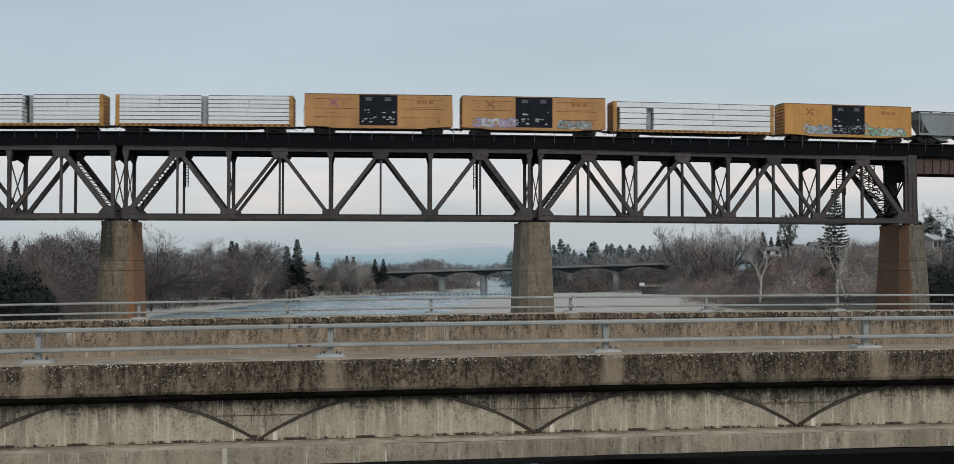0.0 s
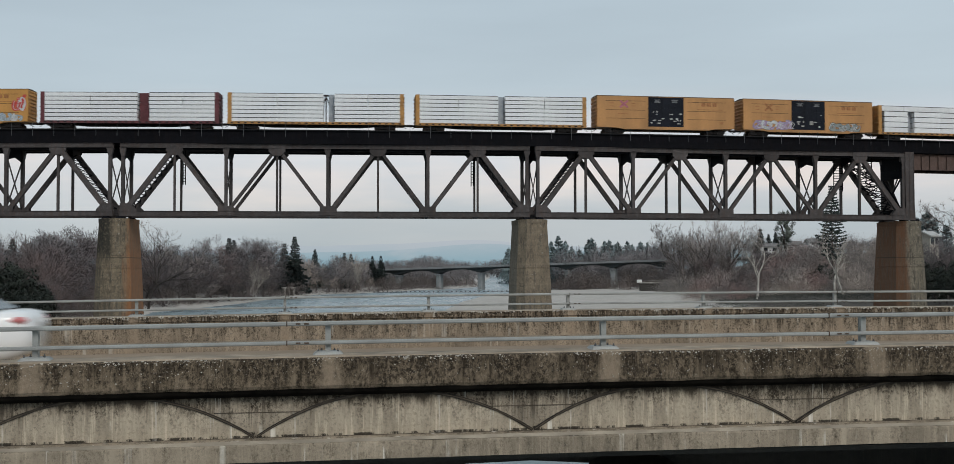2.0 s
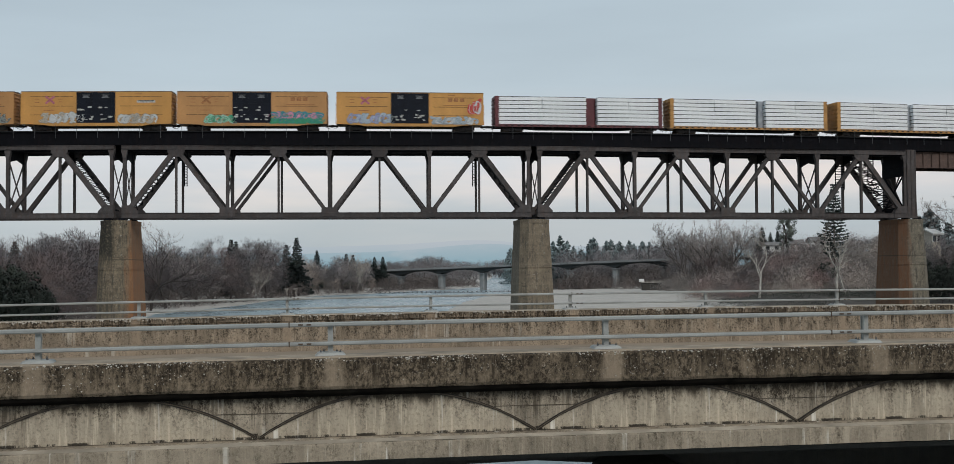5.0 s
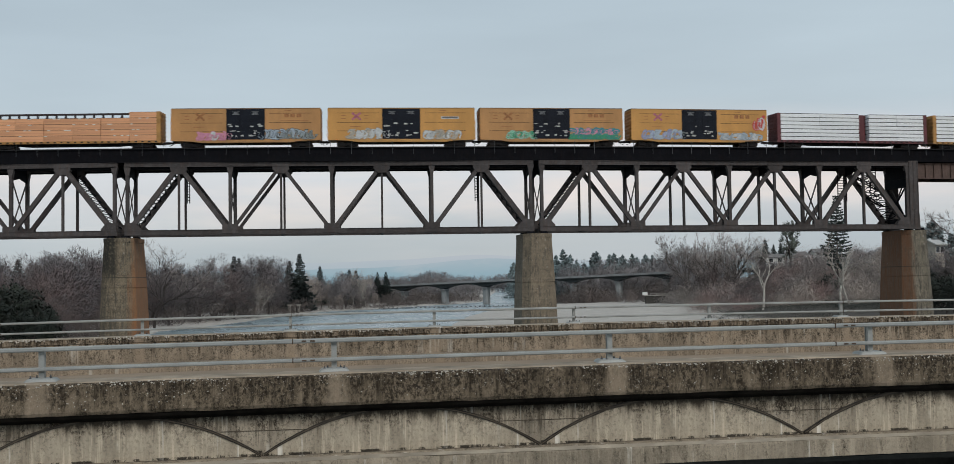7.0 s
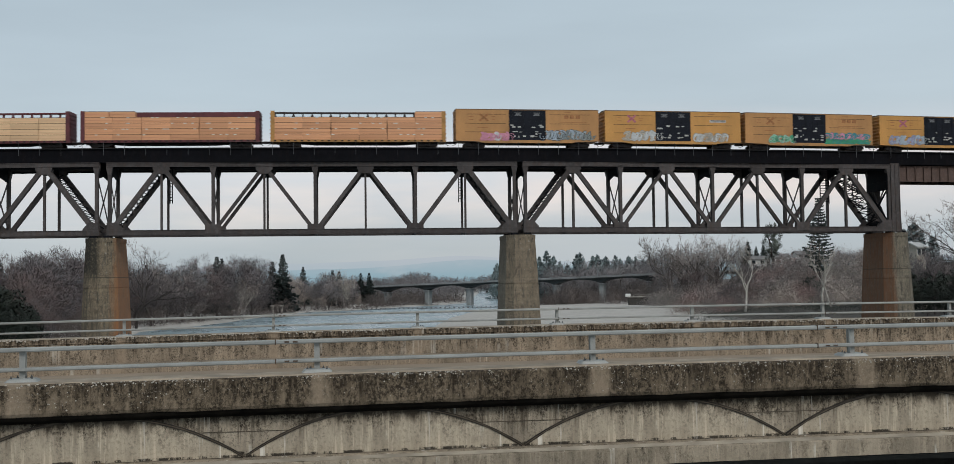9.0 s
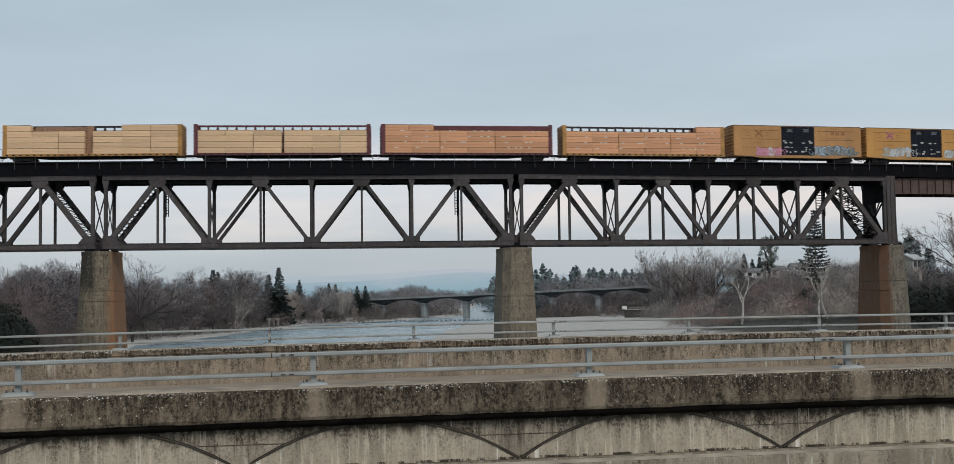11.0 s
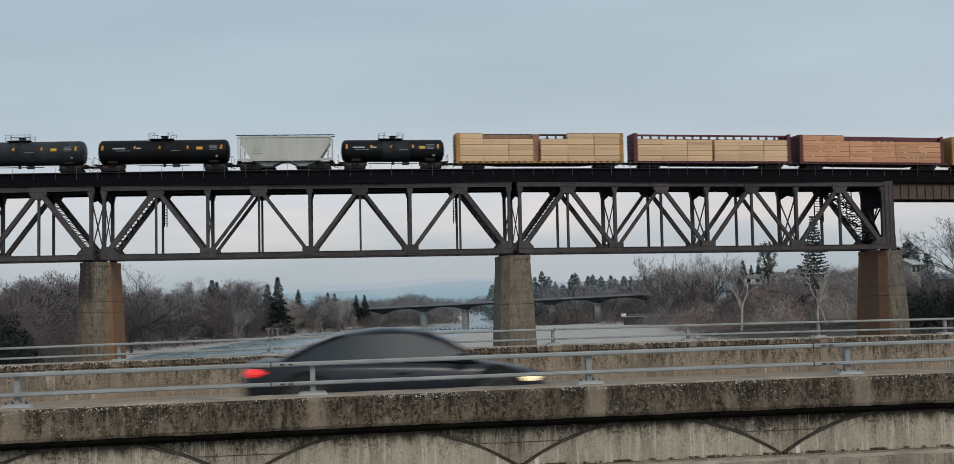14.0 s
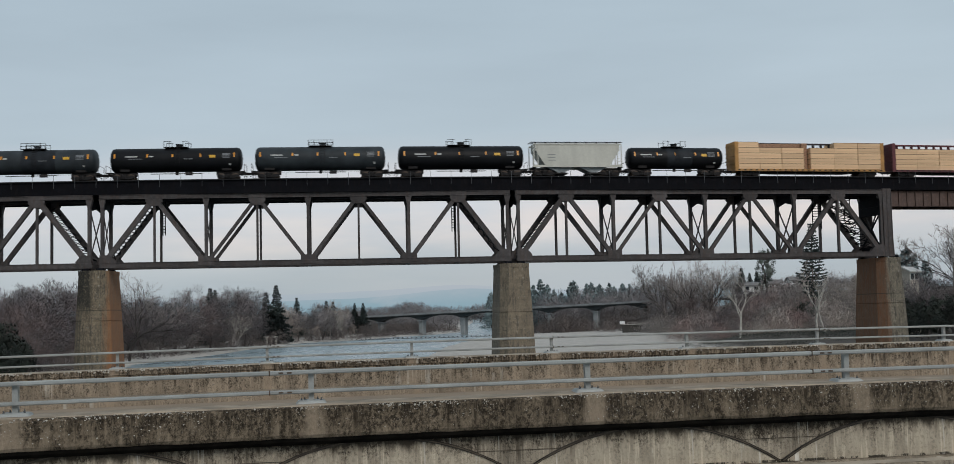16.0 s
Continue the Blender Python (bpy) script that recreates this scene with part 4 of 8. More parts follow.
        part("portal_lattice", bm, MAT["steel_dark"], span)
    return span


def track_frame(s):
    """A point and heading (degrees) of the track's centre line: s metres along it, s = 0 at the middle of the middle span."""
    R, half = 530.0, 78.0
    mid = SPANS[1][0] @ Vector((25.3, TRUSS_GAP / 2 - 0.4, 0))
    a0 = radians(4.65)
    k = max(-half, min(half, s))
    cx, cy = mid.x - math.sin(a0) * R, mid.y + math.cos(a0) * R
    a = a0 + k / R
    x, y = cx + R * math.sin(a), cy - R * math.cos(a)
    x, y = x + (s - k) * math.cos(a), y + (s - k) * math.sin(a)
    return x, y, 27.58 + GRADE * x, math.degrees(a)


DECK_FROM, DECK_TO = -470.0, 460.0


def build_deck():
    """The open timber deck that carries the track along its curve."""
    deck = thing("railway_deck", "dark timber railway deck with walkway on the steel spans", "railway deck", kind="structure")

    def strip(pts, s0, s1, step, mat, name, label=""):
        bm = bmesh.new()
        rings = []
        n = int((s1 - s0) / step)
        for i in range(n + 1):
            x, y, z, a = track_frame(s0 + (s1 - s0) * i / n)
            c, si = math.cos(radians(a)), math.sin(radians(a))
            rings.append([bm.verts.new((x - si * o, y + c * o, z + h)) for o, h in pts])
        k = len(pts)
        for a, b in zip(rings, rings[1:]):
            for i in range(k):
                bm.faces.new((a[i], a[(i + 1) % k], b[(i + 1) % k], b[i]))
        bm.faces.new(rings[0][::-1])
        bm.faces.new(rings[-1])
        bmesh.ops.recalc_face_normals(bm, faces=bm.faces)
        return part(name, bm, mat, deck, label)

    for side in (-1, 1):
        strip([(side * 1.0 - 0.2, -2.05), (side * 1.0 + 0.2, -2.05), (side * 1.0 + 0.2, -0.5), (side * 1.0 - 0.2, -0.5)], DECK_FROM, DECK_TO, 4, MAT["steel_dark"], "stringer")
        strip([(side * 2.75 - 0.12, -1.85), (side * 2.75 + 0.12, -1.85), (side * 2.75 + 0.12, -0.12), (side * 2.75 - 0.12, -0.12)], DECK_FROM, DECK_TO, 4, MAT["edge_steel"], "edge_girder", "near-black edge girder")
        strip([(side * 0.75 - 0.04, -0.17), (side * 0.75 + 0.04, -0.17), (side * 0.75 + 0.04, 0.0), (side * 0.75 - 0.04, 0.0)], DECK_FROM, DECK_TO, 4, MAT["rail"], "rail", "worn steel rail")
        strip([(side * 2.60 - 0.55, -0.20), (side * 2.60 + 0.55, -0.20), (side * 2.60 + 0.55, -0.08), (side * 2.60 - 0.55, -0.08)], DECK_FROM, DECK_TO, 4, MAT["tie"], "walkway", "dark plank walkway")
        for h in (0.95,) if side == -1 else ():
            strip([(side * 3.19 - 0.007, h - 0.3 - 0.007), (side * 3.19 + 0.007, h - 0.3 - 0.007), (side * 3.19, h - 0.3 + 0.007)], -170, 180, 4, MAT["rail"], "hand_cable", "thin cable handrail")
    bm = bmesh.new()
    s = -180.0
    while s < 190:
        x, y, z, a = track_frame(s)
        block(bm, (0, 0, 0), (0.24, 3.9, 0.26), pose(x, y, z - 0.31, 0, 0, a))
        s += 0.52
    tagged(part("ties", bm, MAT["tie"], deck, "closely laid dark timber ties"), kind="stuff")
    bm0 = bmesh.new()
    block(bm0, (0, 0, 0.0), (0.038, 0.038, 1.6))
    stanchion = mesh_of("stanchion", bm0, MAT["stanchion"])
    for i in range(-50, 56):
        x, y, z, a = track_frame(i * 2.58)
        for side in (-1, 1):
            part("stanchion", stanchion, None, deck, m=pose(x, y, z, 0, 0, a) @ pose(0, side * 3.19, -0.2))


def pier_mesh(w, depth, h, mat, batter=0.038):
    bm = bmesh.new()
    rings = []
    for z, grow in ((0.0, 0.0), (-0.55, 0.0), (-0.56, -0.04), (-6.15, 6.15 * batter), (-6.17, 6.15 * batter - 0.05), (-6.27, 6.15 * batter - 0.05), (-6.29, 6.29 * batter), (-h, h * batter)) if h > 10 else ((0.0, 0.0), (-h, h * batter)):
        a, b, ch = w / 2 + grow, depth / 2 + grow, 0.95
        rings.append([bm.verts.new((x, y, z)) for x, y in ((-a + ch, -b), (a - ch, -b), (a, -b + ch), (a, b - ch), (a - ch, b), (-a + ch, b), (-a, b - ch), (-a, -b + ch))])
    for p, q in zip(rings, rings[1:]):
        for i in range(8):
            bm.faces.new((p[i], p[(i + 1) % 8], q[(i + 1) % 8], q[i]))
    bm.faces.new(rings[0])
    bm.faces.new(rings[-1][::-1])
    bmesh.ops.recalc_face_normals(bm, faces=bm.faces)
    return mesh_of("shaft", bm, mat)


def build_pier(x, y, angle, top, mat, label, w=3.8, depth=6.9):
    pier = thing("viaduct_pier", label, "bridge pier", pose(x, y, top, 0, 0, angle), group="viaduct piers")
    part("shaft", pier_mesh(w, depth, top + 3.0, mat), None, pier)
    for dx in (-0.85, 0.85):
        for dy in (-TRUSS_GAP / 2, TRUSS_GAP / 2):
            bm = bmesh.new()
            block(bm, (dx, dy, 0.14), (1.0, 1.0, 0.28), taper=(0.7, 0.8))
            part("bearing", bm, MAT["steel_dark"], pier, "cast bearing shoe")


def build_viaduct():
    for m, length in SPANS:
        build_span(m, length)
    build_deck()
    near = [((-44.8, 150.4), 1.0, "pier_left", "tall stained concrete viaduct pier with a rust-orange flank"),
            ((7.5, 154.6), 8.2, "pier", "tall brown-grey weathered concrete viaduct pier"),
            ((59.2, 164.6), 12.0, "pier_right", "tall concrete viaduct pier with rust-brown wash down its front")]
    for (x, y), a, mat, label in near:
        d = TRUSS_GAP / 2
        build_pier(x - math.sin(radians(a)) * d, y + math.cos(radians(a)) * d, a, 16.47 + GRADE * x - (0.0 if x > 50 else 0.13), MAT[mat], label)


def build_end_tower():
    """The broad end post over the last pier, and the plate girders that go on from it."""
    for side, label in ((1, "rusty riveted plate girder approach span"), (-1, "rusty riveted plate girder approach span")):
        s0 = 77.6 if side == 1 else -79.5
        for k in range(3):
            a = s0 + side * k * 26.5
            b = a + side * 26.0
            lo, hi = min(a, b), max(a, b)
            x0, y0, z0, h0 = track_frame(lo)
            x1, y1, z1, h1 = track_frame(hi)
            ang = math.degrees(math.atan2(y1 - y0, x1 - x0))
            L = math.hypot(x1 - x0, y1 - y0)
            span = thing("girder_span", label, "bridge span", pose(x0, y0, z0, 0, 0.275, ang), group="girder spans")
            for y in (-2.3, 2.3):
                bm = bmesh.new()
                block(bm, (L / 2, y, -3.03), (L, 0.04, 2.1))
                block(bm, (L / 2, y, -4.08), (L, 0.45, 0.07))
                block(bm, (L / 2, y, -2.0), (L, 0.45, 0.07))
                part("girder_web", bm, MAT["girder"], span)
                n = 20
                bm = bmesh.new()
                block(bm, (0, 0, 0), (0.05, 0.40, 2.0))
                me = mesh_of("stiffener", bm, MAT["girder"])
                for i in range(n + 1):
                    part("stiffener", me, None, span, m=pose(0.15 + (L - 0.3) * i / n, y, -3.03))
            bm = bmesh.new()
            for i in range(6):
                block(bm, (L * (i + 0.5) / 6, 0, -3.2), (0.12, 4.5, 1.6))
            tagged(part("cross_frames", bm, MAT["steel_dark"], span), kind="stuff")
            xe, ye, ze, he = track_frame(b)
            gz = min(ground_z(xe, ye), 2.0) - 2.0
            bent = thing("approach_bent", "plain concrete pier under the girder approach", "bridge pier", pose(xe, ye, ze - 4.117, 0, 0, he), group="approach piers")
            part("shaft", pier_mesh(2.2, 5.6, ze - 4.117 - gz, MAT["pier"], 0.02), None, bent)
    m = SPANS[2][0]
    tower = thing("end_tower", "broad riveted steel end post on the last pier", "bridge tower", m @ pose(51.6, 0, 0, 0, -0.275, 0))
    for y in (-0.05, TRUSS_GAP):
        bm = bmesh.new()
        block(bm, (0.1, y, 4.75), (1.25, 0.55, 9.3), bevel=0.02)
        block(bm, (0.75, y, 1.2), (0.35, 0.5, 2.2), taper=(0.4, 1))
        part("post", bm, MAT["steel"], tower)
        bm = bmesh.new()
        for dx in (-0.5, 0.1, 0.7):
            block(bm, (dx, y - 0.30, 4.75), (0.12, 0.06, 9.2))
        part("cover_strip", bm, MAT["steel"], tower)
    for z0, z1 in ((7.0, 9.3), (5.8, 7.0), (0.4, 1.6)):
        bm = bmesh.new()
        block(bm, (-0.9, TRUSS_GAP / 2, (z0 + z1) / 2), (0.3, TRUSS_GAP + 0.3, z1 - z0 - 0.02))
        part("cross_plate", bm, MAT["steel_dark"], tower)
    for a, b in (((-0.9, 0.2, 1.6), (-0.9, 5.0, 5.8)), ((-0.9, 5.0, 1.6), (-0.9, 0.2, 5.8))):
        bm = bmesh.new()
        beam(bm, a, b, 0.22, 0.12, (1, 0, 0))
        part("sway_brace", bm, MAT["steel_dark"], tower)


def build_ladder(m, h, w=0.5, label="narrow steel inspection ladder hung in the truss"):
    lad = thing("inspection_ladder", label, "ladder", m, group="truss ladders")
    for s in (-1, 1):
        bm = bmesh.new()
        block(bm, (s * w / 2, 0, -h / 2), (0.11, 0.10, h))
        part("stringer", bm, MAT["steel_dark"], lad)
    bm = bmesh.new()
    block(bm, (0, 0, 0), (w, 0.08, 0.09))
    rung = mesh_of("rung", bm, MAT["steel_dark"])
    for i in range(int(h / 0.36)):
        part("rung", rung, None, lad, m=pose(0, 0, -0.2 - i * 0.36))
    for s in (-1, 1):
        bm = bmesh.new()
        beam(bm, (s * w / 2, 0, 0), (s * w / 2, 0, 0.9), 0.08, 0.08, (0, 1, 0))
        part("hanger_bar", bm, MAT["steel_dark"], lad)


def build_stairs():
    """The caged ladder and the flight of steps inside the last panels."""
    m = SPANS[2][0]
    build_ladder(m @ pose(43.4, 3.9, 7.6, 0, 0, 0), 3.4, 1.3, "wide caged steel ladder inside the truss")
    build_ladder(m @ pose(47.6, 3.2, 8.3, 0, 0, 0), 2.8, 0.8, "short steel ladder under the deck")
    stair = thing("steel_stair", "steep steel stair with lattice handrails inside the truss", "stair", m)
    for z0, z1, x0, x1 in ((7.6, 5.7, 44.6, 48.2), (4.6, 3.6, 46.7, 48.5)):
        for y in (2.6, 3.4):
            bm = bmesh.new()
            beam(bm, (x0, y, z0), (x1, y, z1), 0.06, 0.16)
            part("stringer", bm, MAT["steel_dark"], stair)
        bm = bmesh.new()
        beam(bm, (x0, 2.6, z0 + 0.85), (x1, 2.6, z1 + 0.85), 0.06, 0.10)
        n = max(4, round((x1 - x0) / 0.45))
        for i in range(n):
            p, q = i / n, (i + 1) / n
            low, high = (0.0, 0.85) if i % 2 else (0.85, 0.0)
            beam(bm, (x0 + (x1 - x0) * p, 2.6, z0 + (z1 - z0) * p + low), (x0 + (x1 - x0) * q, 2.6, z0 + (z1 - z0) * q + high), 0.05, 0.07, (0, 1, 0))
        part("handrail", bm, MAT["steel_dark"], stair)
        n = 9
        for i in range(n + 1):
            bm = bmesh.new()
            block(bm, (x0 + (x1 - x0) * i / n, 3.0, z0 + (z1 - z0) * i / n), (0.26, 0.8, 0.05))
            part("tread", bm, MAT["steel_dark"], stair)
    for x, z in ((48.6, 5.6), (47.4, 5.0), (48.9, 3.5)):
        bm = bmesh.new()
        block(bm, (x, 3.0, z - 0.1), (1.5, 1.0, 0.08))
        part("landing", bm, MAT["steel_dark"], stair)


build_viaduct()
build_end_tower()
build_ladder(SPANS[1][0] @ pose(6.85, 4.2, 7.9), 3.5, 0.30)
build_ladder(SPANS[1][0] @ pose(43.95, 4.6, 7.6), 3.2, 0.30)
build_stairs()


# ---- the freight train ----
TRAIN_SPEED = 18.98
PAINT = {
    "yellow": plain("freight_yellow", (0.57, 0.285, 0.072), 0.6, 0, 0.13, 0.5, 14, 0.05, stretch=(1, 1, 0.35)),
    "amber": plain("freight_amber", (0.49, 0.248, 0.088), 0.65, 0, 0.16, 0.5, 14, 0.05, stretch=(1, 1, 0.35)),
    "door": matt_down(plain("black_door_paint", (0.010, 0.013, 0.021), 0.6, 0, 0.25, 1.0, 14, 0.05), 0.15),
    "seam": plain("dark_seam", (0.10, 0.055, 0.025), 0.8),
    "frame": plain("grimy_underframe", (0.014, 0.012, 0.012), 0.85, 0.1, 0.3, 1.0, 15),
    "wheel": plain("worn_wheel_steel", (0.09, 0.065, 0.05), 0.6, 0.5, 0.3, 2, 15),
    "roof": plain("weathered_roof", (0.14, 0.095, 0.06), 0.75, 0.1, 0.3, 0.5, 12),
    "stencil": plain("faded_white_stencil", (0.50, 0.50, 0.48), 0.7, 0, 0.3, 4, 30, 0),
    "stencil_dim": plain("faded_grey_stencil", (0.22, 0.23, 0.24), 0.7, 0, 0.3, 4, 30, 0),
    "brown_mark": plain("faded_brown_marking", (0.36, 0.150, 0.052), 0.7, 0, 0.3, 4, 30, 0),
    "pink_mark": plain("faded_pink_marking", (0.48, 0.15, 0.20), 0.7, 0, 0.3, 4, 30, 0),
    "wrap": plain("white_lumber_wrap", (0.82, 0.84, 0.85), 0.5, 0, 0.05, 1.5, 18, 0.1, 0.05),
    "wrap_grey": plain("grey_lumber_wrap", (0.33, 0.36, 0.39), 0.55, 0, 0.2, 1.5, 18, 0.1),
    "strap": plain("dark_strap_gap", (0.045, 0.043, 0.04), 0.8),
    "lumber_red": plain("reddish_sawn_lumber", (0.74, 0.375, 0.20), 0.8, 0, 0.18, 2.0, 9, 0.1, 0.13, (0.05, 1, 3)),
    "lumber_tan": plain("tan_sawn_lumber", (0.81, 0.545, 0.325), 0.8, 0, 0.14, 2.0, 9, 0.1, 0.11, (0.05, 1, 3)),
    # lumber colour darkened to carry the shade of gap and far side
    "lumber_far": plain("shaded_lumber_ends", (0.36, 0.205, 0.125), 0.85, 0, 0.35, 6.0, 30, 0.2),
    "chord": plain("dark_chord_paint", (0.035, 0.024, 0.026), 0.7, 0, 0.25, 1.0, 14),
    "sticker": plain("lumber_sticker_gap", (0.13, 0.075, 0.042), 0.85),
    "tag": plain("pale_paper_tag", (0.72, 0.70, 0.62), 0.7, 0, 0.05),
    "maroon": plain("maroon_freight_paint", (0.12, 0.028, 0.034), 0.65, 0, 0.25, 0.8, 14),
    "ochre": plain("ochre_freight_paint", (0.45, 0.23, 0.065), 0.65, 0, 0.25, 0.8, 14),
    "tank": matt_down(plain("black_tank_enamel", (0.006, 0.0065, 0.008), 0.5, 0, 0.3, 0.5, 10, 0.02), 0.2),
    "tank_grey": matt_down(plain("dusty_tank_enamel", (0.036, 0.043, 0.048), 0.5, 0, 0.3, 0.5, 10, 0.02), 0.2),
    "patch": matt_down(plain("dusty_tank_band", (0.022, 0.026, 0.031), 0.6, 0, 0.3, 0.8, 10, 0.02), 0.2),
    "orange": plain("amber_reflector", (0.75, 0.30, 0.02), 0.4, 0, 0.08),
    "gold": plain("yellow_plate", (0.72, 0.40, 0.03), 0.5, 0, 0.08),
    "hopper": plain("pale_grey_hopper_paint", (0.55, 0.54, 0.475), 0.6, 0, 0.10, 0.7, 12, 0.04, stretch=(1, 1, 0.3)),
    "hopper_grey": plain("blue_grey_hopper_paint", (0.24, 0.27, 0.28), 0.6, 0, 0.15, 0.7, 12, 0.04, stretch=(1, 1, 0.3)),
    "spray_white": plain("spray_white", (0.58, 0.60, 0.60), 0.6, 0, 0.15, 3, 20, 0),
    "spray_black": plain("spray_black", (0.025, 0.025, 0.03), 0.6, 0, 0.2, 3, 20, 0),
    "spray_lilac": plain("spray_lilac", (0.36, 0.24, 0.42), 0.6, 0, 0.15, 3, 20, 0),
    "spray_blue": plain("spray_periwinkle", (0.30, 0.31, 0.50), 0.6, 0, 0.15, 3, 20, 0),
    "spray_sky": plain("spray_pale_blue", (0.40, 0.48, 0.56), 0.6, 0, 0.15, 3, 20, 0),
    "spray_teal": plain("spray_teal", (0.04, 0.24, 0.28), 0.6, 0, 0.15, 3, 20, 0),
    "spray_green": plain("spray_green", (0.04, 0.32, 0.16), 0.6, 0, 0.15, 3, 20, 0),
    "spray_mint": plain("spray_mint", (0.30, 0.58, 0.42), 0.6, 0, 0.15, 3, 20, 0),
    "spray_pink": plain("spray_pink", (0.62, 0.26, 0.36), 0.6, 0, 0.15, 3, 20, 0),
    "spray_red": plain("spray_red", (0.55, 0.06, 0.05), 0.6, 0, 0.15, 3, 20, 0),
    "spray_tan": plain("spray_tan", (0.50, 0.42, 0.33), 0.6, 0, 0.15, 3, 20, 0),
    "spray_grey": plain("spray_grey", (0.26, 0.30, 0.29), 0.6, 0, 0.15, 3, 20, 0),
}


def truck_meshes():
    bm = bmesh.new()
    prism(bm, [(-1.35, 0.62), (-1.15, 0.74), (-0.45, 0.62), (0.45, 0.62), (1.15, 0.74), (1.35, 0.62), (1.35, 0.40), (1.1, 0.34), (0.55, 0.26), (-0.55, 0.26), (-1.1, 0.34), (-1.35, 0.40)], -0.09, 0.09)
    for x in (-0.22, 0, 0.22):
        tube(bm, (x, -0.13, 0.30), (x, -0.13, 0.60), 0.08, 8)
    side = mesh_of("side_frame", bm, PAINT["frame"])
    bm = bmesh.new()
    for y in (-0.76, 0.76):
        tube(bm, (0, y - 0.065, 0), (0, y + 0.065, 0), 0.46, 20)
        tube(bm, (0, y - 0.09 * (1 if y > 0 else -1), 0), (0, y - 0.06 * (1 if y > 0 else -1), 0), 0.49, 20)
    tube(bm, (0, -1.08, 0), (0, 1.08, 0), 0.085, 8)
    wheels = mesh_of("wheelset", bm, PAINT["wheel"])
    bm = bmesh.new()
    block(bm, (0, 0, 0.62), (0.5, 2.2, 0.36), bevel=0.05)
    bolster = mesh_of("bolster", bm, PAINT["frame"])
    return side, wheels, bolster


TRUCK = truck_meshes()


def add_truck(car, x):
    t = part("truck", TRUCK[2], None, car, "grimy two-axle truck", m=pose(x, 0, 0))
    for dx in (-0.88, 0.88):
        part("wheelset", TRUCK[1], None, t, m=pose(dx, 0, 0.46))
    for y in (-1.0, 1.0):
        part("side_frame", TRUCK[0], None, t, m=pose(0, y, 0))


def add_couplers(car, half, reach):
    for s in (-1, 1):
        bm = bmesh.new()
        block(bm, (s * (half + reach / 2), 0, 0.85), (reach + 0.3, 0.22, 0.24))
        block(bm, (s * (half + reach - 0.05), 0.06, 0.85), (0.30, 0.34, 0.32), bevel=0.06)
        part("coupler", bm, PAINT["frame"], car, "knuckle coupler")
        bm = bmesh.new()
        tube(bm, (s * (half - 0.1), -0.5, 0.7), (s * (half + reach * 0.6), -0.42, 0.42), 0.035, 6)
        part("air_hose", bm, PAINT["frame"], car)


def bars(car, name, x, z, w, h, rows, mat, y=-1.56, label=""):
    """Lettering too faint to read: plain bars of its size."""
    bm = bmesh.new()
    step = h / rows
    for i in range(rows):
        k = w * (1.0 if rows == 1 else (0.75 + 0.25 * math.cos(i * 2.3)))
        block(bm, (x, y, z + h / 2 - (i + 0.5) * step), (k, 0.012, step * 0.62))
    return part(name, bm, mat, car, label)


def spray_tag(car, x0, x1, z0, z1, fills, outline, seed, y=-1.565):
    """Sprayed lettering that cannot be read: overlapping loops of paint with a dark edge."""
    rnd = random.Random(seed)
    n = max(5, int((x1 - x0) / 0.30))
    for layer, (mats, width, off) in enumerate((([outline], 0.44, 0.0), (fills, 0.33, 0.004), ([outline, fills[-1]], 0.06, 0.008))):
        meshes = {}
        state = random.Random(seed + 1)
        for i in range(n):
            cx = x0 + (x1 - x0) * (i + 0.5) / n + state.uniform(-0.1, 0.1)
            h = (z1 - z0) * state.uniform(0.72, 1.0)
            a0 = state.uniform(0, 6.28)
            turn = state.uniform(3.2, 5.6) * state.choice((-1, 1))
            rx, rz = state.uniform(0.28, 0.46), h * 0.38
            key = mats[state.randrange(99) % len(mats)]
            bm = meshes.setdefault(key, bmesh.new())
            prev = None
            for k in range(13):
                a = a0 + turn * k / 12
                px, pz = cx + rx * math.cos(a) * (1 + 0.25 * math.sin(2 * a)), z0 + h * 0.5 + rz * math.sin(a)
                wv = width * (0.8 + 0.4 * math.sin(a * 1.7 + i))
                nx, nz = math.cos(a), math.sin(a)
                quad = [(px - nx * wv / 2, pz - nz * wv / 2), (px + nx * wv / 2, pz + nz * wv / 2)]
                cur = [bm.verts.new((qx, y - off - 0.0015 * (i % 2), max(1.0, qz))) for qx, qz in quad]
                if prev:
                    bm.faces.new((prev[0], prev[1], cur[1], cur[0]))
                prev = cur
        for key, bm in meshes.items():
            tagged(part("spray_paint", bm, PAINT[key], car, "sprayed graffiti in " + key.split("_")[1]), kind="stuff")


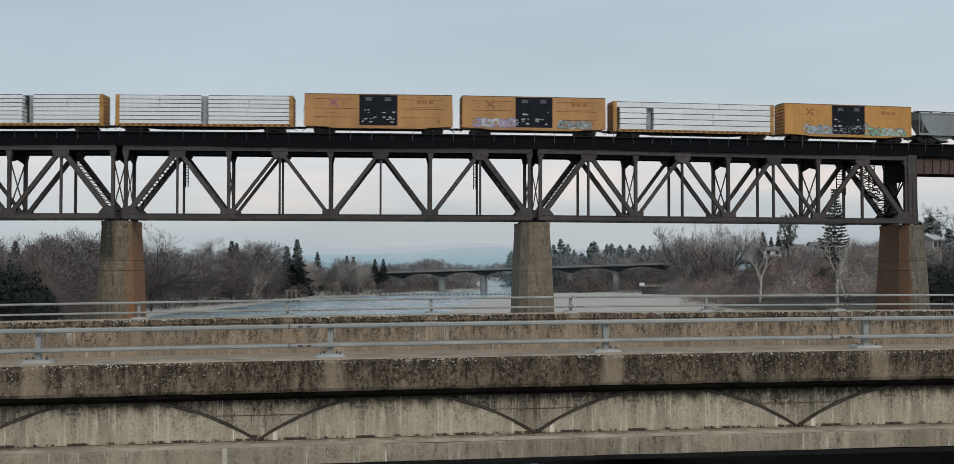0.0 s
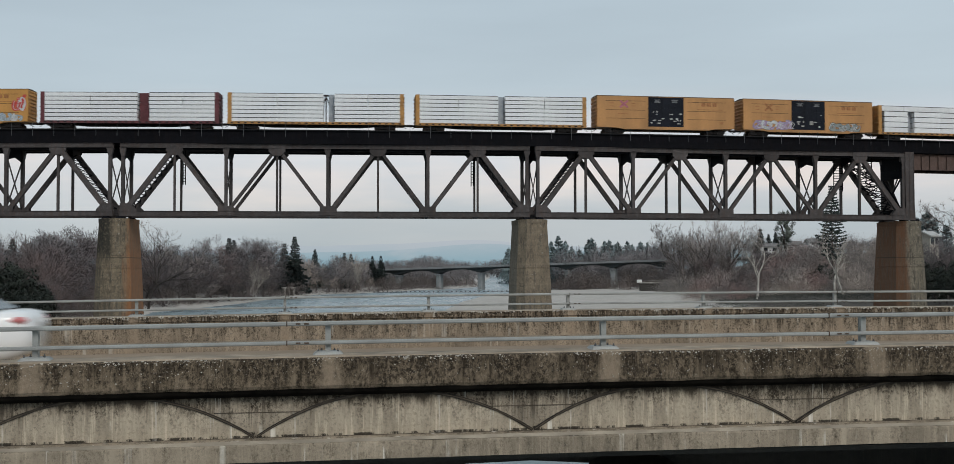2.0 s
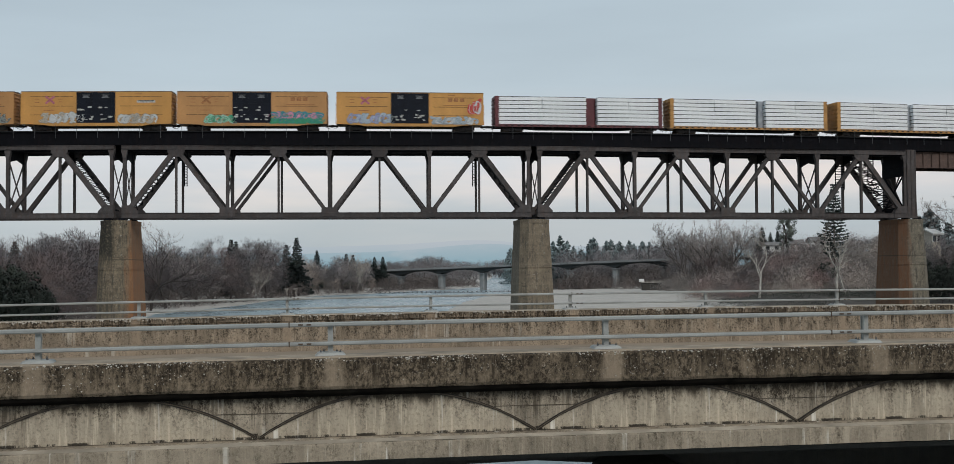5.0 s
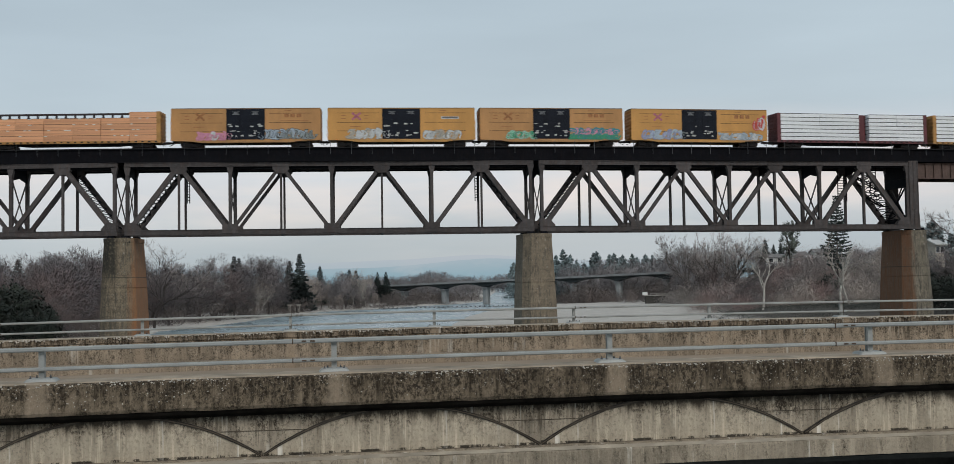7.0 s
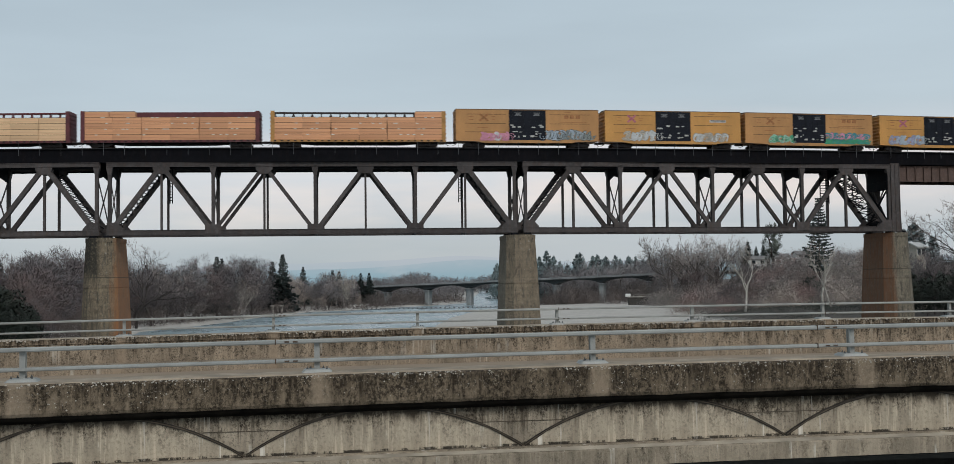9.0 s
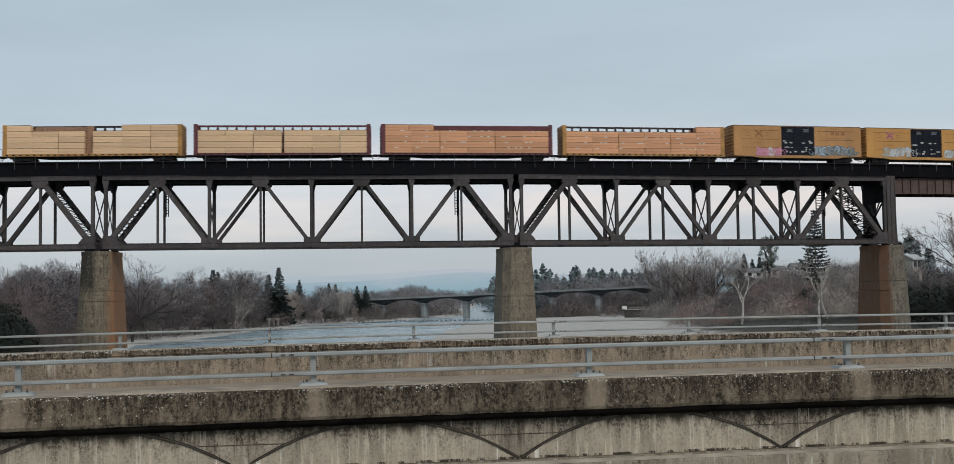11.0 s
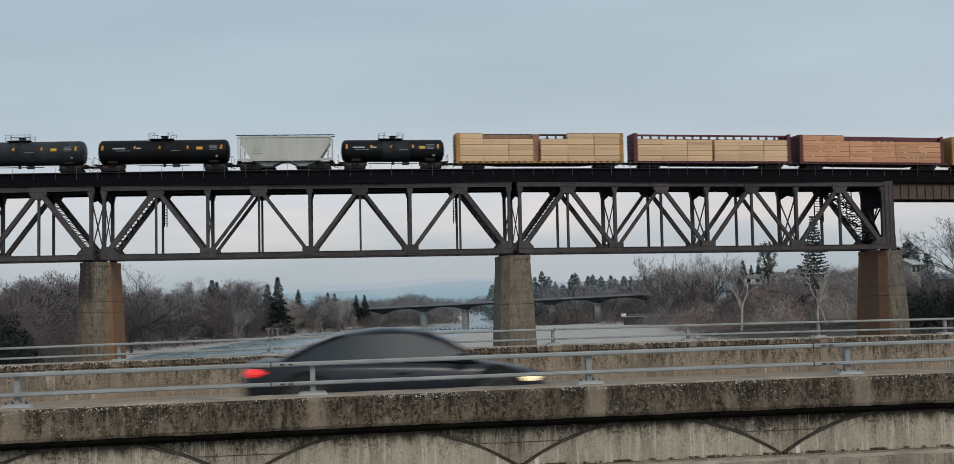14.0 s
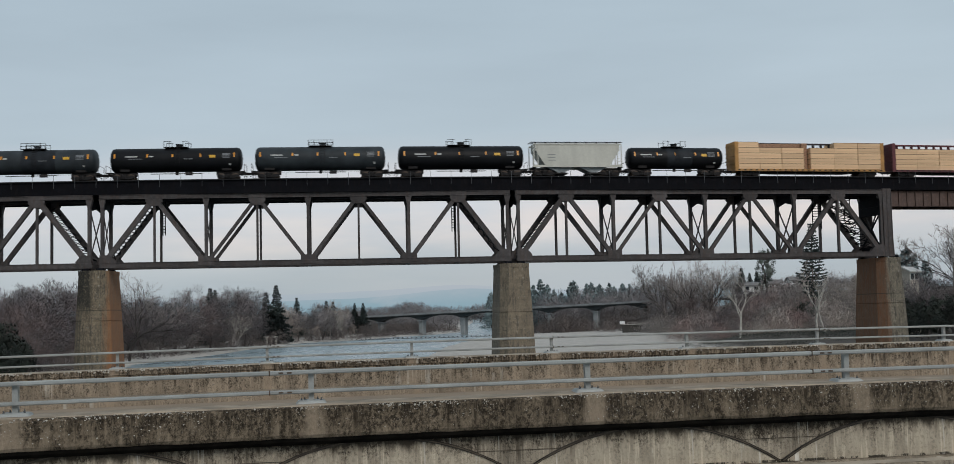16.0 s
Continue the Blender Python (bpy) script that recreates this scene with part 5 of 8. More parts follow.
def build_boxcar(paint, label, tags=(), pink=False, plate=False, ribbed=False):
    car = thing("boxcar", label, "freight car", group="freight train")
    L, W, Z0, Z1 = 18.6, 3.06, 0.86, 5.02
    col = PAINT[paint]
    bm = bmesh.new()
    prism(bm, [(-L / 2, Z0 + 0.12), (-6.6, Z0 + 0.02), (-5.8, Z0 - 0.14), (5.8, Z0 - 0.14), (6.6, Z0 + 0.02), (L / 2, Z0 + 0.12), (L / 2, Z1), (-L / 2, Z1)], -W / 2, W / 2)
    part("body", bm, col, car)
    bm = bmesh.new()
    extrude_profile(bm, [(-W / 2 - 0.03, Z1), (-W / 2 - 0.03, Z1 + 0.07), (0, Z1 + 0.17), (W / 2 + 0.03, Z1 + 0.07), (W / 2 + 0.03, Z1)], -L / 2 - 0.05, L / 2 + 0.05)
    part("roof", bm, PAINT["roof"], car, "weathered steel roof")
    for s in (-1, 1):
        bm = bmesh.new()
        for i in range(9):
            z = Z0 + 0.4 + i * 0.45
            prism(bm, [(s * L / 2, z - 0.13), (s * (L / 2 + 0.10), z - 0.05), (s * (L / 2 + 0.10), z + 0.05), (s * L / 2, z + 0.13)], -W / 2 + 0.12, W / 2 - 0.12)
        part("end_corrugation", bm, col, car)
        for y in (-W / 2 + 0.03, W / 2 - 0.03):
            bm = bmesh.new()
            block(bm, (s * (L / 2 + 0.03), y, (Z0 + Z1) / 2 + 0.05), (0.10, 0.10, Z1 - Z0 - 0.1))
            part("corner_post", bm, col, car)
        for y in (-1.35,):
            bm = bmesh.new()
            for yy in (y, y + 0.42):
                block(bm, (s * (L / 2 + 0.16), yy, 2.3), (0.03, 0.03, 2.6))
            for i in range(7):
                block(bm, (s * (L / 2 + 0.16), y + 0.21, 1.2 + i * 0.36), (0.03, 0.44, 0.03))
            part("end_ladder", bm, col, car)
    door_x = -0.05
    for side in (-1, 1):
        y = side * (W / 2 + 0.012)
        for x0 in (door_x - 2.42, door_x + 0.0):
            bm = bmesh.new()
            block(bm, (x0 + 1.21, y, (Z0 + 0.25 + Z1 - 0.06) / 2), (2.42, 0.06, Z1 - Z0 - 0.30), bevel=0.006)
            d = part("plug_door", bm, PAINT["door"], car, "black plug door with locking bars")
            if side == -1:
                for z in (Z0 + 1.30, Z0 + 2.65, Z1 - 0.16):
                    bm = bmesh.new()
                    block(bm, (x0 + 1.21, y - 0.04, z), (2.34, 0.05, 0.06))
                    part("door_rib", bm, PAINT["door"], d)
                for dx, w in ((1.21, 0.07), (0.45, 0.05), (1.95, 0.05)):
                    bm = bmesh.new()
                    block(bm, (x0 + dx, y - 0.045, 3.1), (w, 0.07, 3.7))
                    part("lock_bar", bm, PAINT["door"], d)
                bars(d, "stencil", x0 + 1.2, 4.45, 0.9, 0.42, 4, PAINT["stencil_dim"], y - 0.075)
                rnd = random.Random(int(x0 * 10) + len(label))
                bm = bmesh.new()
                for _ in range(9):
                    w = rnd.uniform(0.12, 0.5)
                    block(bm, (x0 + rnd.uniform(0.35, 2.0), y - 0.075, rnd.choice((1.55, 1.9, 2.15, 2.75, 3.05)) + rnd.uniform(-0.05, 0.05)), (w, 0.012, rnd.uniform(0.06, 0.22)))
                tagged(part("stencil", bm, PAINT["stencil"], d, "faded white stencil marks"), kind="stuff")
    y = -W / 2
    if not ribbed:
        for z in (2.12, 3.22, 4.42):
            for xa, xb in ((-8.2, -2.9), (2.9, 8.2)):
                bm = bmesh.new()
                block(bm, ((xa + xb) / 2, y - 0.004, z), (xb - xa, 0.02, 0.055))
                part("panel_seam", bm, PAINT["seam"], car)
    for i in range(17):
        x = -L / 2 + 0.25 + i * (L - 0.5) / 16
        if abs(x - door_x) > 2.5:
            bm = bmesh.new()
            block(bm, (x, y - 0.006, 3.1), (0.10 if ribbed else 0.07, 0.05 if ribbed else 0.02, Z1 - Z0 - 0.25))
            part("side_post", bm, col, car)
    bm = bmesh.new()
    for a, b in (((-6.6, 3.55), (-5.5, 4.45)), ((-5.5, 3.55), (-6.6, 4.45))):
        beam(bm, (a[0] + 0.3, y - 0.022, a[1]), (b[0] + 0.3, y - 0.022, b[1]), 0.012, 0.26, (0, 0, 1))
    part("cross_emblem", bm, PAINT["pink_mark" if pink else "brown_mark"], car, "faded crossed emblem")
    for x, z, w in ((-7.4, 4.1, 0.55), (-7.4, 3.7, 0.55), (-4.5, 4.1, 0.5), (-4.5, 3.75, 0.4), (-5.9, 2.7, 1.3)):
        bars(car, "marking", x, z, w, 0.13, 1, PAINT["brown_mark"], y - 0.018)
    if plate:
        bars(car, "name_plate", 6.2, 3.80, 2.3, 0.5, 1, PAINT["stencil"], y - 0.02, "white name plate")
        bars(car, "name_plate_letters", 6.2, 3.86, 2.0, 0.18, 1, PAINT["spray_black"], y - 0.032)
    else:
        bm = bmesh.new()
        for x in (5.1, 5.85, 6.65):
            block(bm, (x, y - 0.02, 4.12), (0.56, 0.012, 0.46))
        part("marking", bm, PAINT["brown_mark"], car, "faded brown plain marks")
        bars(car, "marking", 6.0, 3.45, 3.6, 0.10, 1, PAINT["brown_mark"], y - 0.018)
    bars(car, "marking", 5.3, 4.75, 0.9, 0.12, 1, PAINT["brown_mark"], y - 0.018)
    bars(car, "marking", 7.6, 1.7, 0.6, 0.3, 3, PAINT["brown_mark"], y - 0.018)
    bm = bmesh.new()
    block(bm, (0, 0, 0.86), (L - 3.0, 0.7, 0.35))
    block(bm, (0, 0, 0.78), (3.0, 2.4, 0.12))
    part("underframe", bm, PAINT["frame"], car)
    for x in (-6.9, 6.9):
        add_truck(car, x)
    add_couplers(car, L / 2, 0.72)
    for i, t in enumerate(tags):
        spray_tag(car, *t, seed=int(abs(t[0] * 31) + i * 7 + len(label)))
    return car


def build_centerbeam(paint, label, loads, rows, tags_on=False, gap_mat=None, cover=()):
    """A flat car with two bulkheads and a wall of steel along its middle, loaded with bundles of lumber on both sides.
    loads: (x0, x1, first row, rows, columns, material); cover: stretches where a plate, on ochre cars a block for the
    far-side lumber, closes the top of the wall."""
    car = thing("centerbeam_flatcar", label, "freight car", group="freight train")
    L, Z0, Z1 = 22.3, 1.08, 4.76
    col = PAINT[paint]
    bm = bmesh.new()
    block(bm, (0, 0, Z0 - 0.10), (L, 2.9, 0.20))
    part("floor", bm, col, car)
    for s in (-1, 1):
        bm = bmesh.new()
        block(bm, (0, s * 1.44, Z0 - 0.16), (L, 0.06, 0.26))
        part("side_sill", bm, col, car)
        bm = bmesh.new()
        block(bm, (0, 0, 0), (0.30, 0.05, 0.14))
        winch = mesh_of("winch", bm, PAINT["frame"])
        for i in range(26):
            part("winch", winch, None, car, m=pose(-L / 2 + 0.6 + i * (L - 1.2) / 25, s * 1.49, Z0 - 0.13))
        bm = bmesh.new()
        block(bm, (s * (L / 2 - 0.12), 0, (Z0 + Z1) / 2), (0.14, 2.86, Z1 - Z0))
        for y in (-1.40, 1.40):
            block(bm, (s * (L / 2 - 0.30), y, (Z0 + Z1) / 2), (0.50, 0.08, Z1 - Z0))
        part("bulkhead", bm, col, car)
        bm = bmesh.new()
        for i in range(7):
            block(bm, (s * (L / 2 - 0.02), 0, Z0 + 0.3 + i * 0.5), (0.10, 2.7, 0.14))
        part("bulkhead_rib", bm, col, car)
    bm = bmesh.new()
    block(bm, (0, 0, Z1 - 0.09), (L - 0.4, 0.55, 0.18))
    beam_col = PAINT["chord"] if paint == "ochre" else col
    part("top_chord", bm, beam_col, car)
    n = 18
    bm = bmesh.new()
    block(bm, (0, 0, (Z0 + Z1) / 2), (0.16, 0.30, Z1 - Z0 - 0.1), taper=(1, 1.4))
    post = mesh_of("beam_post", bm, beam_col)
    for i in range(n + 1):
        part("beam_post", post, None, car, m=pose(-L / 2 + 0.5 + i * (L - 1.0) / n, 0, 0))
    for i in range(n):
        x0 = -L / 2 + 0.5 + i * (L - 1.0) / n
        bm = bmesh.new()
        beam(bm, (x0, 0, Z0 + 0.2 if i % 2 else Z1 - 0.2), (x0 + (L - 1.0) / n, 0, Z1 - 0.2 if i % 2 else Z0 + 0.2), 0.10, 0.12)
        part("beam_brace", bm, beam_col, car)
    # on ochre cars this block stands in for the shaded far-side lumber
    for x0, x1 in cover:
        bm = bmesh.new()
        block(bm, ((x0 + x1) / 2, 0, Z1 - 0.42), (x1 - x0, 0.62, 0.62))
        part("top_plate", bm, PAINT["lumber_far"] if paint == "ochre" else col, car)
    rh = (Z1 - 0.06 - Z0) / rows
    shapes = {}
    for x0, x1, r0, nr, cols, mat in loads:
        w = (x1 - x0) / cols
        for side in (-1, 1):
            for r in range(r0, r0 + nr):
                for c in range(cols):
                    key = (round(w, 3), mat)
                    if key not in shapes:
                        bm = bmesh.new()
                        if mat.startswith("lumber"):        # boards in courses
                            hh = (rh - 0.048) / 4
                            for q in range(4):
                                block(bm, (0.012 * math.sin(q * 9.1), 0.012 * math.sin(q * 5.3), (q - 1.5) * hh), (w - 0.03 - 0.02 * (q % 2), 1.09 + 0.02 * (q % 2), hh - 0.007))
                        else:
                            block(bm, (0, 0, 0), (w - 0.008, 1.10, rh - 0.085), bevel=0.015)
                        me = mesh_of("lumber_pack", bm, PAINT[mat])
                        bm = bmesh.new()
                        block(bm, (0, 0, 0), (w * 0.98, 1.06, 0.085))
                        shapes[key] = me, mesh_of("sticker", bm, PAINT["sticker" if mat.startswith("lumber") else "strap"])
                    me, st = shapes[key]
                    x, z = x0 + w * (c + 0.5), Z0 + rh * (r + 0.5)
                    jog = 0.03 * math.sin(7.3 * r + 3.1 * c)
                    b = part("lumber_pack", me, None, car, m=pose(x + jog, side * (0.84 + 0.012 * math.sin(5 * r + 2 * c)), z))
                    if side == -1:
                        part("sticker", st, None, b, m=pose(0, 0, rh / 2 - 0.005))
    if gap_mat:
        gx, gw, mat = gap_mat
        bm = bmesh.new()
        block(bm, (gx, 0, (Z0 + Z1) / 2), (gw, 1.3, Z1 - Z0 - 0.08), bevel=0.03)
        part("beam_cover", bm, PAINT[mat], car)
    if tags_on:
        rnd = random.Random(len(label))
        bm = bmesh.new()
        block(bm, (0, 0, 0), (0.34, 0.03, 0.10))
        tag = mesh_of("paper_tag", bm, PAINT["tag"])
        for _ in range(40):
            r = rnd.randrange(rows - 1)
            part("paper_tag", tag, None, car, m=pose(rnd.uniform(-9.8, 9.8), -1.405, Z0 + rh * (r + 1) - 0.05))
    bm = bmesh.new()
    prism(bm, [(-L / 2 + 1, Z0 - 0.2), (-5.5, Z0 - 0.55), (5.5, Z0 - 0.55), (L / 2 - 1, Z0 - 0.2)], -0.35, 0.35)
    part("underframe", bm, PAINT["frame"], car)
    for x in (-8.7, 8.7):
        add_truck(car, x)
    add_couplers(car, L / 2, 0.55)
    return car


def build_tank_car(label, L, dia, zc, mat, band=None, platform="rail", dome_x=0.0):
    car = thing("tank_car", label, "freight car", group="freight train")
    r = dia / 2
    bm = bmesh.new()
    seg, rings = 40, []
    prof = [(-L / 2 - 0.0, 0.02), (-L / 2 + 0.06, r * 0.50), (-L / 2 + 0.18, r * 0.80), (-L / 2 + 0.38, r * 0.955), (-L / 2 + 0.65, r), (-L * 0.25, r), (0, r), (L * 0.25, r)]
    prof += [(-x, q) for x, q in prof[:5][::-1]]
    for x, q in prof:
        rings.append([bm.verts.new((x, q * math.sin(2 * math.pi * k / seg), zc + q * math.cos(2 * math.pi * k / seg))) for k in range(seg)])
    for a, b in zip(rings, rings[1:]):
        for k in range(seg):
            bm.faces.new((a[k], a[(k + 1) % seg], b[(k + 1) % seg], b[k]))
    bmesh.ops.recalc_face_normals(bm, faces=bm.faces)
    part("shell", bm, PAINT[mat], car, smooth=True)
    for x in (-L * 0.33, -L * 0.11, L * 0.11, L * 0.33):
        bm = bmesh.new()
        bmesh.ops.create_cone(bm, cap_ends=False, segments=40, radius1=r + 0.006, radius2=r + 0.006, depth=0.05, matrix=pose(x, 0, zc, 0, 90, 0))
        part("weld_seam", bm, PAINT[mat], car, smooth=True)
    if band:
        bm = bmesh.new()
        bmesh.ops.create_cone(bm, cap_ends=False, segments=40, radius1=r + 0.01, radius2=r + 0.01, depth=band[1] - band[0], matrix=pose((band[0] + band[1]) / 2, 0, zc, 0, 90, 0))
        part("dusty_band", bm, PAINT["patch"], car, "dusty grey wash round the dome", True)
    top = zc + r
    bm = bmesh.new()
    tube(bm, (dome_x, 0, top - 0.1), (dome_x, 0, top + 0.42), 0.42, 16)
    tube(bm, (dome_x, 0, top + 0.42), (dome_x, 0, top + 0.50), 0.50, 16)
    part("manway", bm, PAINT[mat], car, "bolted manway dome")
    bm = bmesh.new()
    tube(bm, (dome_x - 1.2, 0, top - 0.1), (dome_x - 1.2, 0, top + 0.16), 0.22, 10)
    part("relief_valve", bm, PAINT[mat], car)
    bm = bmesh.new()
    block(bm, (dome_x - 0.3, 0, top + 0.05), (3.0, 1.9, 0.06))
    part("walk_platform", bm, PAINT["frame"], car)
    x0, x1 = dome_x - 1.8, dome_x + 1.3
    for y in (-0.95, 0.95):
        for x in (x0, x0 + 0.7, x1 - 0.7, x1):
            bm = bmesh.new()
            tube(bm, (x, y, top), (x, y, top + 0.78), 0.03, 6)
            part("rail_post", bm, PAINT["frame"], car)
        for xa, xb, z in (((x0, x1, 0.78), (x0, x1, 0.42)) if platform == "rail" else ((x0, x0 + 0.9, 0.78), (x1 - 0.8, x1, 0.78))):
            bm = bmesh.new()
            tube(bm, (xa, y, top + z), (xb, y, top + z), 0.028, 6)
            part("safety_rail", bm, PAINT["frame"], car)
    bm = bmesh.new()
    for x in (dome_x - 0.25, dome_x + 0.25):
        for i in range(7):
            a0, a1 = 0.30 + i * 0.25, 0.30 + (i + 1) * 0.25
            tube(bm, (x, -(r + 0.1) * math.sin(a0), zc + (r + 0.1) * math.cos(a0)), (x, -(r + 0.1) * math.sin(a1), zc + (r + 0.1) * math.cos(a1)), 0.025, 6)
    for i in range(8):
        a0 = 0.35 + i * 0.22
        tube(bm, (dome_x - 0.25, -(r + 0.1) * math.sin(a0), zc + (r + 0.1) * math.cos(a0)), (dome_x + 0.25, -(r + 0.1) * math.sin(a0), zc + (r + 0.1) * math.cos(a0)), 0.02, 6)
    tagged(part("side_ladder", bm, PAINT["frame"], car), kind="stuff")

    def on_shell(name, x, z, w, h, m, label=""):
        dz = z - zc
        a = math.asin(max(-0.99, min(0.99, dz / r)))
        bm = bmesh.new()
        block(bm, (0, 0, 0), (w, 0.02, h), pose(x, -(r + 0.012) * math.cos(a), zc + (r + 0.012) * math.sin(a), -math.degrees(a), 0, 0))
        part(name, bm, PAINT[m], car, label)

    for x in (-L / 2 + 0.75, -L * 0.21, -L * 0.02, L * 0.19, L / 2 - 0.9):
        on_shell("reflector", x, zc + 0.42, 0.20, 0.62 if abs(x) > L * 0.4 else 0.42, "orange", "amber reflector strip")
    on_shell("name_plate", L * 0.28, zc + 0.28, 0.75, 0.36, "gold", "yellow plate")
    on_shell("stencil", -L * 0.33, zc + 0.32, 1.5, 0.17, "stencil")
    on_shell("stencil", -L * 0.18, zc + 0.32, 0.5, 0.17, "stencil")
    on_shell("stencil", -L * 0.30, zc + 0.02, 1.7, 0.08, "stencil_dim")
    on_shell("stencil", L * 0.10, zc - 0.02, 1.1, 0.08, "stencil_dim")
    for i in range(4):
        on_shell("stencil", L / 2 - 1.9, zc + 0.62 - i * 0.17, 1.0 - 0.1 * (i % 2), 0.09, "stencil_dim")
    on_shell("placard", L / 2 - 1.45, zc - 0.72, 0.26, 0.26, "stencil", "white hazard placard")
    for s in (-1, 1):
        bm = bmesh.new()
        block(bm, (s * (L / 2 - 1.6), 0, 0.95), (3.4, 0.7, 0.5), bevel=0.04)
        part("stub_sill", bm, PAINT["frame"], car)
        bm = bmesh.new()
        block(bm, (s * (L / 2 - 1.9), 0, zc - r * 0.80), (1.2, 1.9, 0.5))
        part("saddle", bm, PAINT["frame"], car)
    for s in (-1, 1):
        bm = bmesh.new()
        block(bm, (s * (L / 2 + 0.12), 0, 1.05), (0.55, 2.7, 0.10))
        for y in (-1.3, 1.3):
            tube(bm, (s * (L / 2 + 0.35), y, 1.05), (s * (L / 2 + 0.35), y, 2.0), 0.03, 6)
            tube(bm, (s * (L / 2 + 0.05), y, 0.45), (s * (L / 2 + 0.05), y, 1.05), 0.03, 6)
            tube(bm, (s * (L / 2 + 0.35), y, 0.45), (s * (L / 2 + 0.35), y, 1.05), 0.03, 6)
        tube(bm, (s * (L / 2 + 0.35), -1.3, 2.0), (s * (L / 2 + 0.35), 1.3, 2.0), 0.03, 6)
        part("end_platform", bm, PAINT["frame"], car)
    bm = bmesh.new()
    tube(bm, (0, 0, zc - r - 0.35), (0, 0, zc - r + 0.1), 0.20, 10)
    tube(bm, (-3.2, -0.5, 0.95), (3.2, -0.5, 0.95), 0.05, 6)
    block(bm, (1.6, -0.7, 0.90), (0.9, 0.4, 0.35))
    part("outlet_valve", bm, PAINT["frame"], car)
    for x in (-L / 2 + 1.75, L / 2 - 1.75):
        add_truck(car, x)
    add_couplers(car, L / 2 + 0.25, 0.62)
    return car


def build_hopper(label, L, paint, bays=2):
    car = thing("covered_hopper", label, "freight car", group="freight train")
    col, W, zs, zt = PAINT[paint], 3.1, 1.45, 4.30
    bm = bmesh.new()
    cut = 1.55
    prism(bm, [(-L / 2 + cut + 0.25, zs), (L / 2 - cut - 0.25, zs), (L / 2 - 0.45, zt - 0.75), (L / 2 - 0.45, zt), (-L / 2 + 0.45, zt), (-L / 2 + 0.45, zt - 0.75)], -W / 2 + 0.06, W / 2 - 0.06)
    part("body", bm, col, car)
    for s in (-1, 1):
        bm = bmesh.new()
        block(bm, (0, s * (W / 2 - 0.05), zs - 0.02), (L - 0.2, 0.14, 0.30))
        part("side_sill", bm, col, car)
        bm = bmesh.new()
        block(bm, (0, s * (W / 2 - 0.05), zt + 0.02), (L - 0.4, 0.16, 0.16))
        part("top_rail", bm, col, car)
        for x in (-L / 2 + 0.2, -L / 2 + 0.75, L / 2 - 0.75, L / 2 - 0.2):
            bm = bmesh.new()
            block(bm, (x, s * (W / 2 - 0.06), (zs + zt) / 2), (0.10, 0.10, zt - zs))
            part("end_post", bm, col, car)
        bm = bmesh.new()
        for i in range(8):
            block(bm, (s * (L / 2 - 0.47), -W / 2 - 0.01, zs + 0.2 + i * 0.36), (0.55, 0.03, 0.03))
        part("end_ladder", bm, col, car)
    bm = bmesh.new()
    extrude_profile(bm, [(-W / 2 + 0.05, zt), (-W / 2 + 0.3, zt + 0.10), (0, zt + 0.20), (W / 2 - 0.3, zt + 0.10), (W / 2 - 0.05, zt)], -L / 2 + 0.4, L / 2 - 0.4)
    part("roof", bm, col, car)
    bm = bmesh.new()
    for y in (-0.75, 0.75):
        block(bm, (0, y, zt + 0.36), (L + 0.2, 0.5, 0.05))
    for i in range(9):
        block(bm, (-L / 2 + 0.6 + i * (L - 1.2) / 8, 0, zt + 0.26), (0.08, 1.9, 0.16))
    part("running_board", bm, PAINT["frame"], car, "grating walkway on the roof")
    bm = bmesh.new()
    block(bm, (0, 0, zt + 0.24), (L * 0.82, 0.5, 0.14))
    part("hatch_cover", bm, col, car)
    span = (L - 2 * cut - 0.4) / bays
    for i in range(bays):
        x = -L / 2 + cut + 0.2 + span * (i + 0.5)
        bm = bmesh.new()
        prism(bm, [(x - span * 0.44, zs - 0.1), (x + span * 0.44, zs - 0.1), (x + span * 0.10, 0.62), (x - span * 0.10, 0.62)], -1.15, 1.15)
        # darker grey than the body: the shade under the car is painted in
        bay = part("discharge_bay", bm, PAINT["hopper_grey"], car, "discharge bay in a grey that carries its shade")
        bm = bmesh.new()
        block(bm, (x, 0, 0.52), (span * 0.40, 2.3, 0.20), bevel=0.03)
        part("outlet_gate", bm, PAINT["frame"], bay, "black outlet gate")
    for i in range(3):
        bars(car, "stencil", -L / 2 + 2.6, 2.2 + i * 0.36, 1.0, 0.12, 1, PAINT["stencil_dim"], -W / 2 + 0.045)
    bm = bmesh.new()
    for s in (-1, 1):
        block(bm, (s * (L / 2 - 1.2), 0, 1.0), (2.6, 0.7, 0.5))
        block(bm, (s * (L / 2 - 0.3), 0, 1.28), (0.5, 2.9, 0.12))
    part("underframe", bm, PAINT["frame"], car)
    for x in (-L / 2 + 1.7, L / 2 - 1.7):
        add_truck(car, x)
    add_couplers(car, L / 2, 0.55)
    return car


def wrap_loads(gap_a, gap_b, rows=7):
    return [(-10.75, gap_a, 0, rows, 2, "wrap"), (gap_b, 10.75, 0, rows, 2, "wrap")]


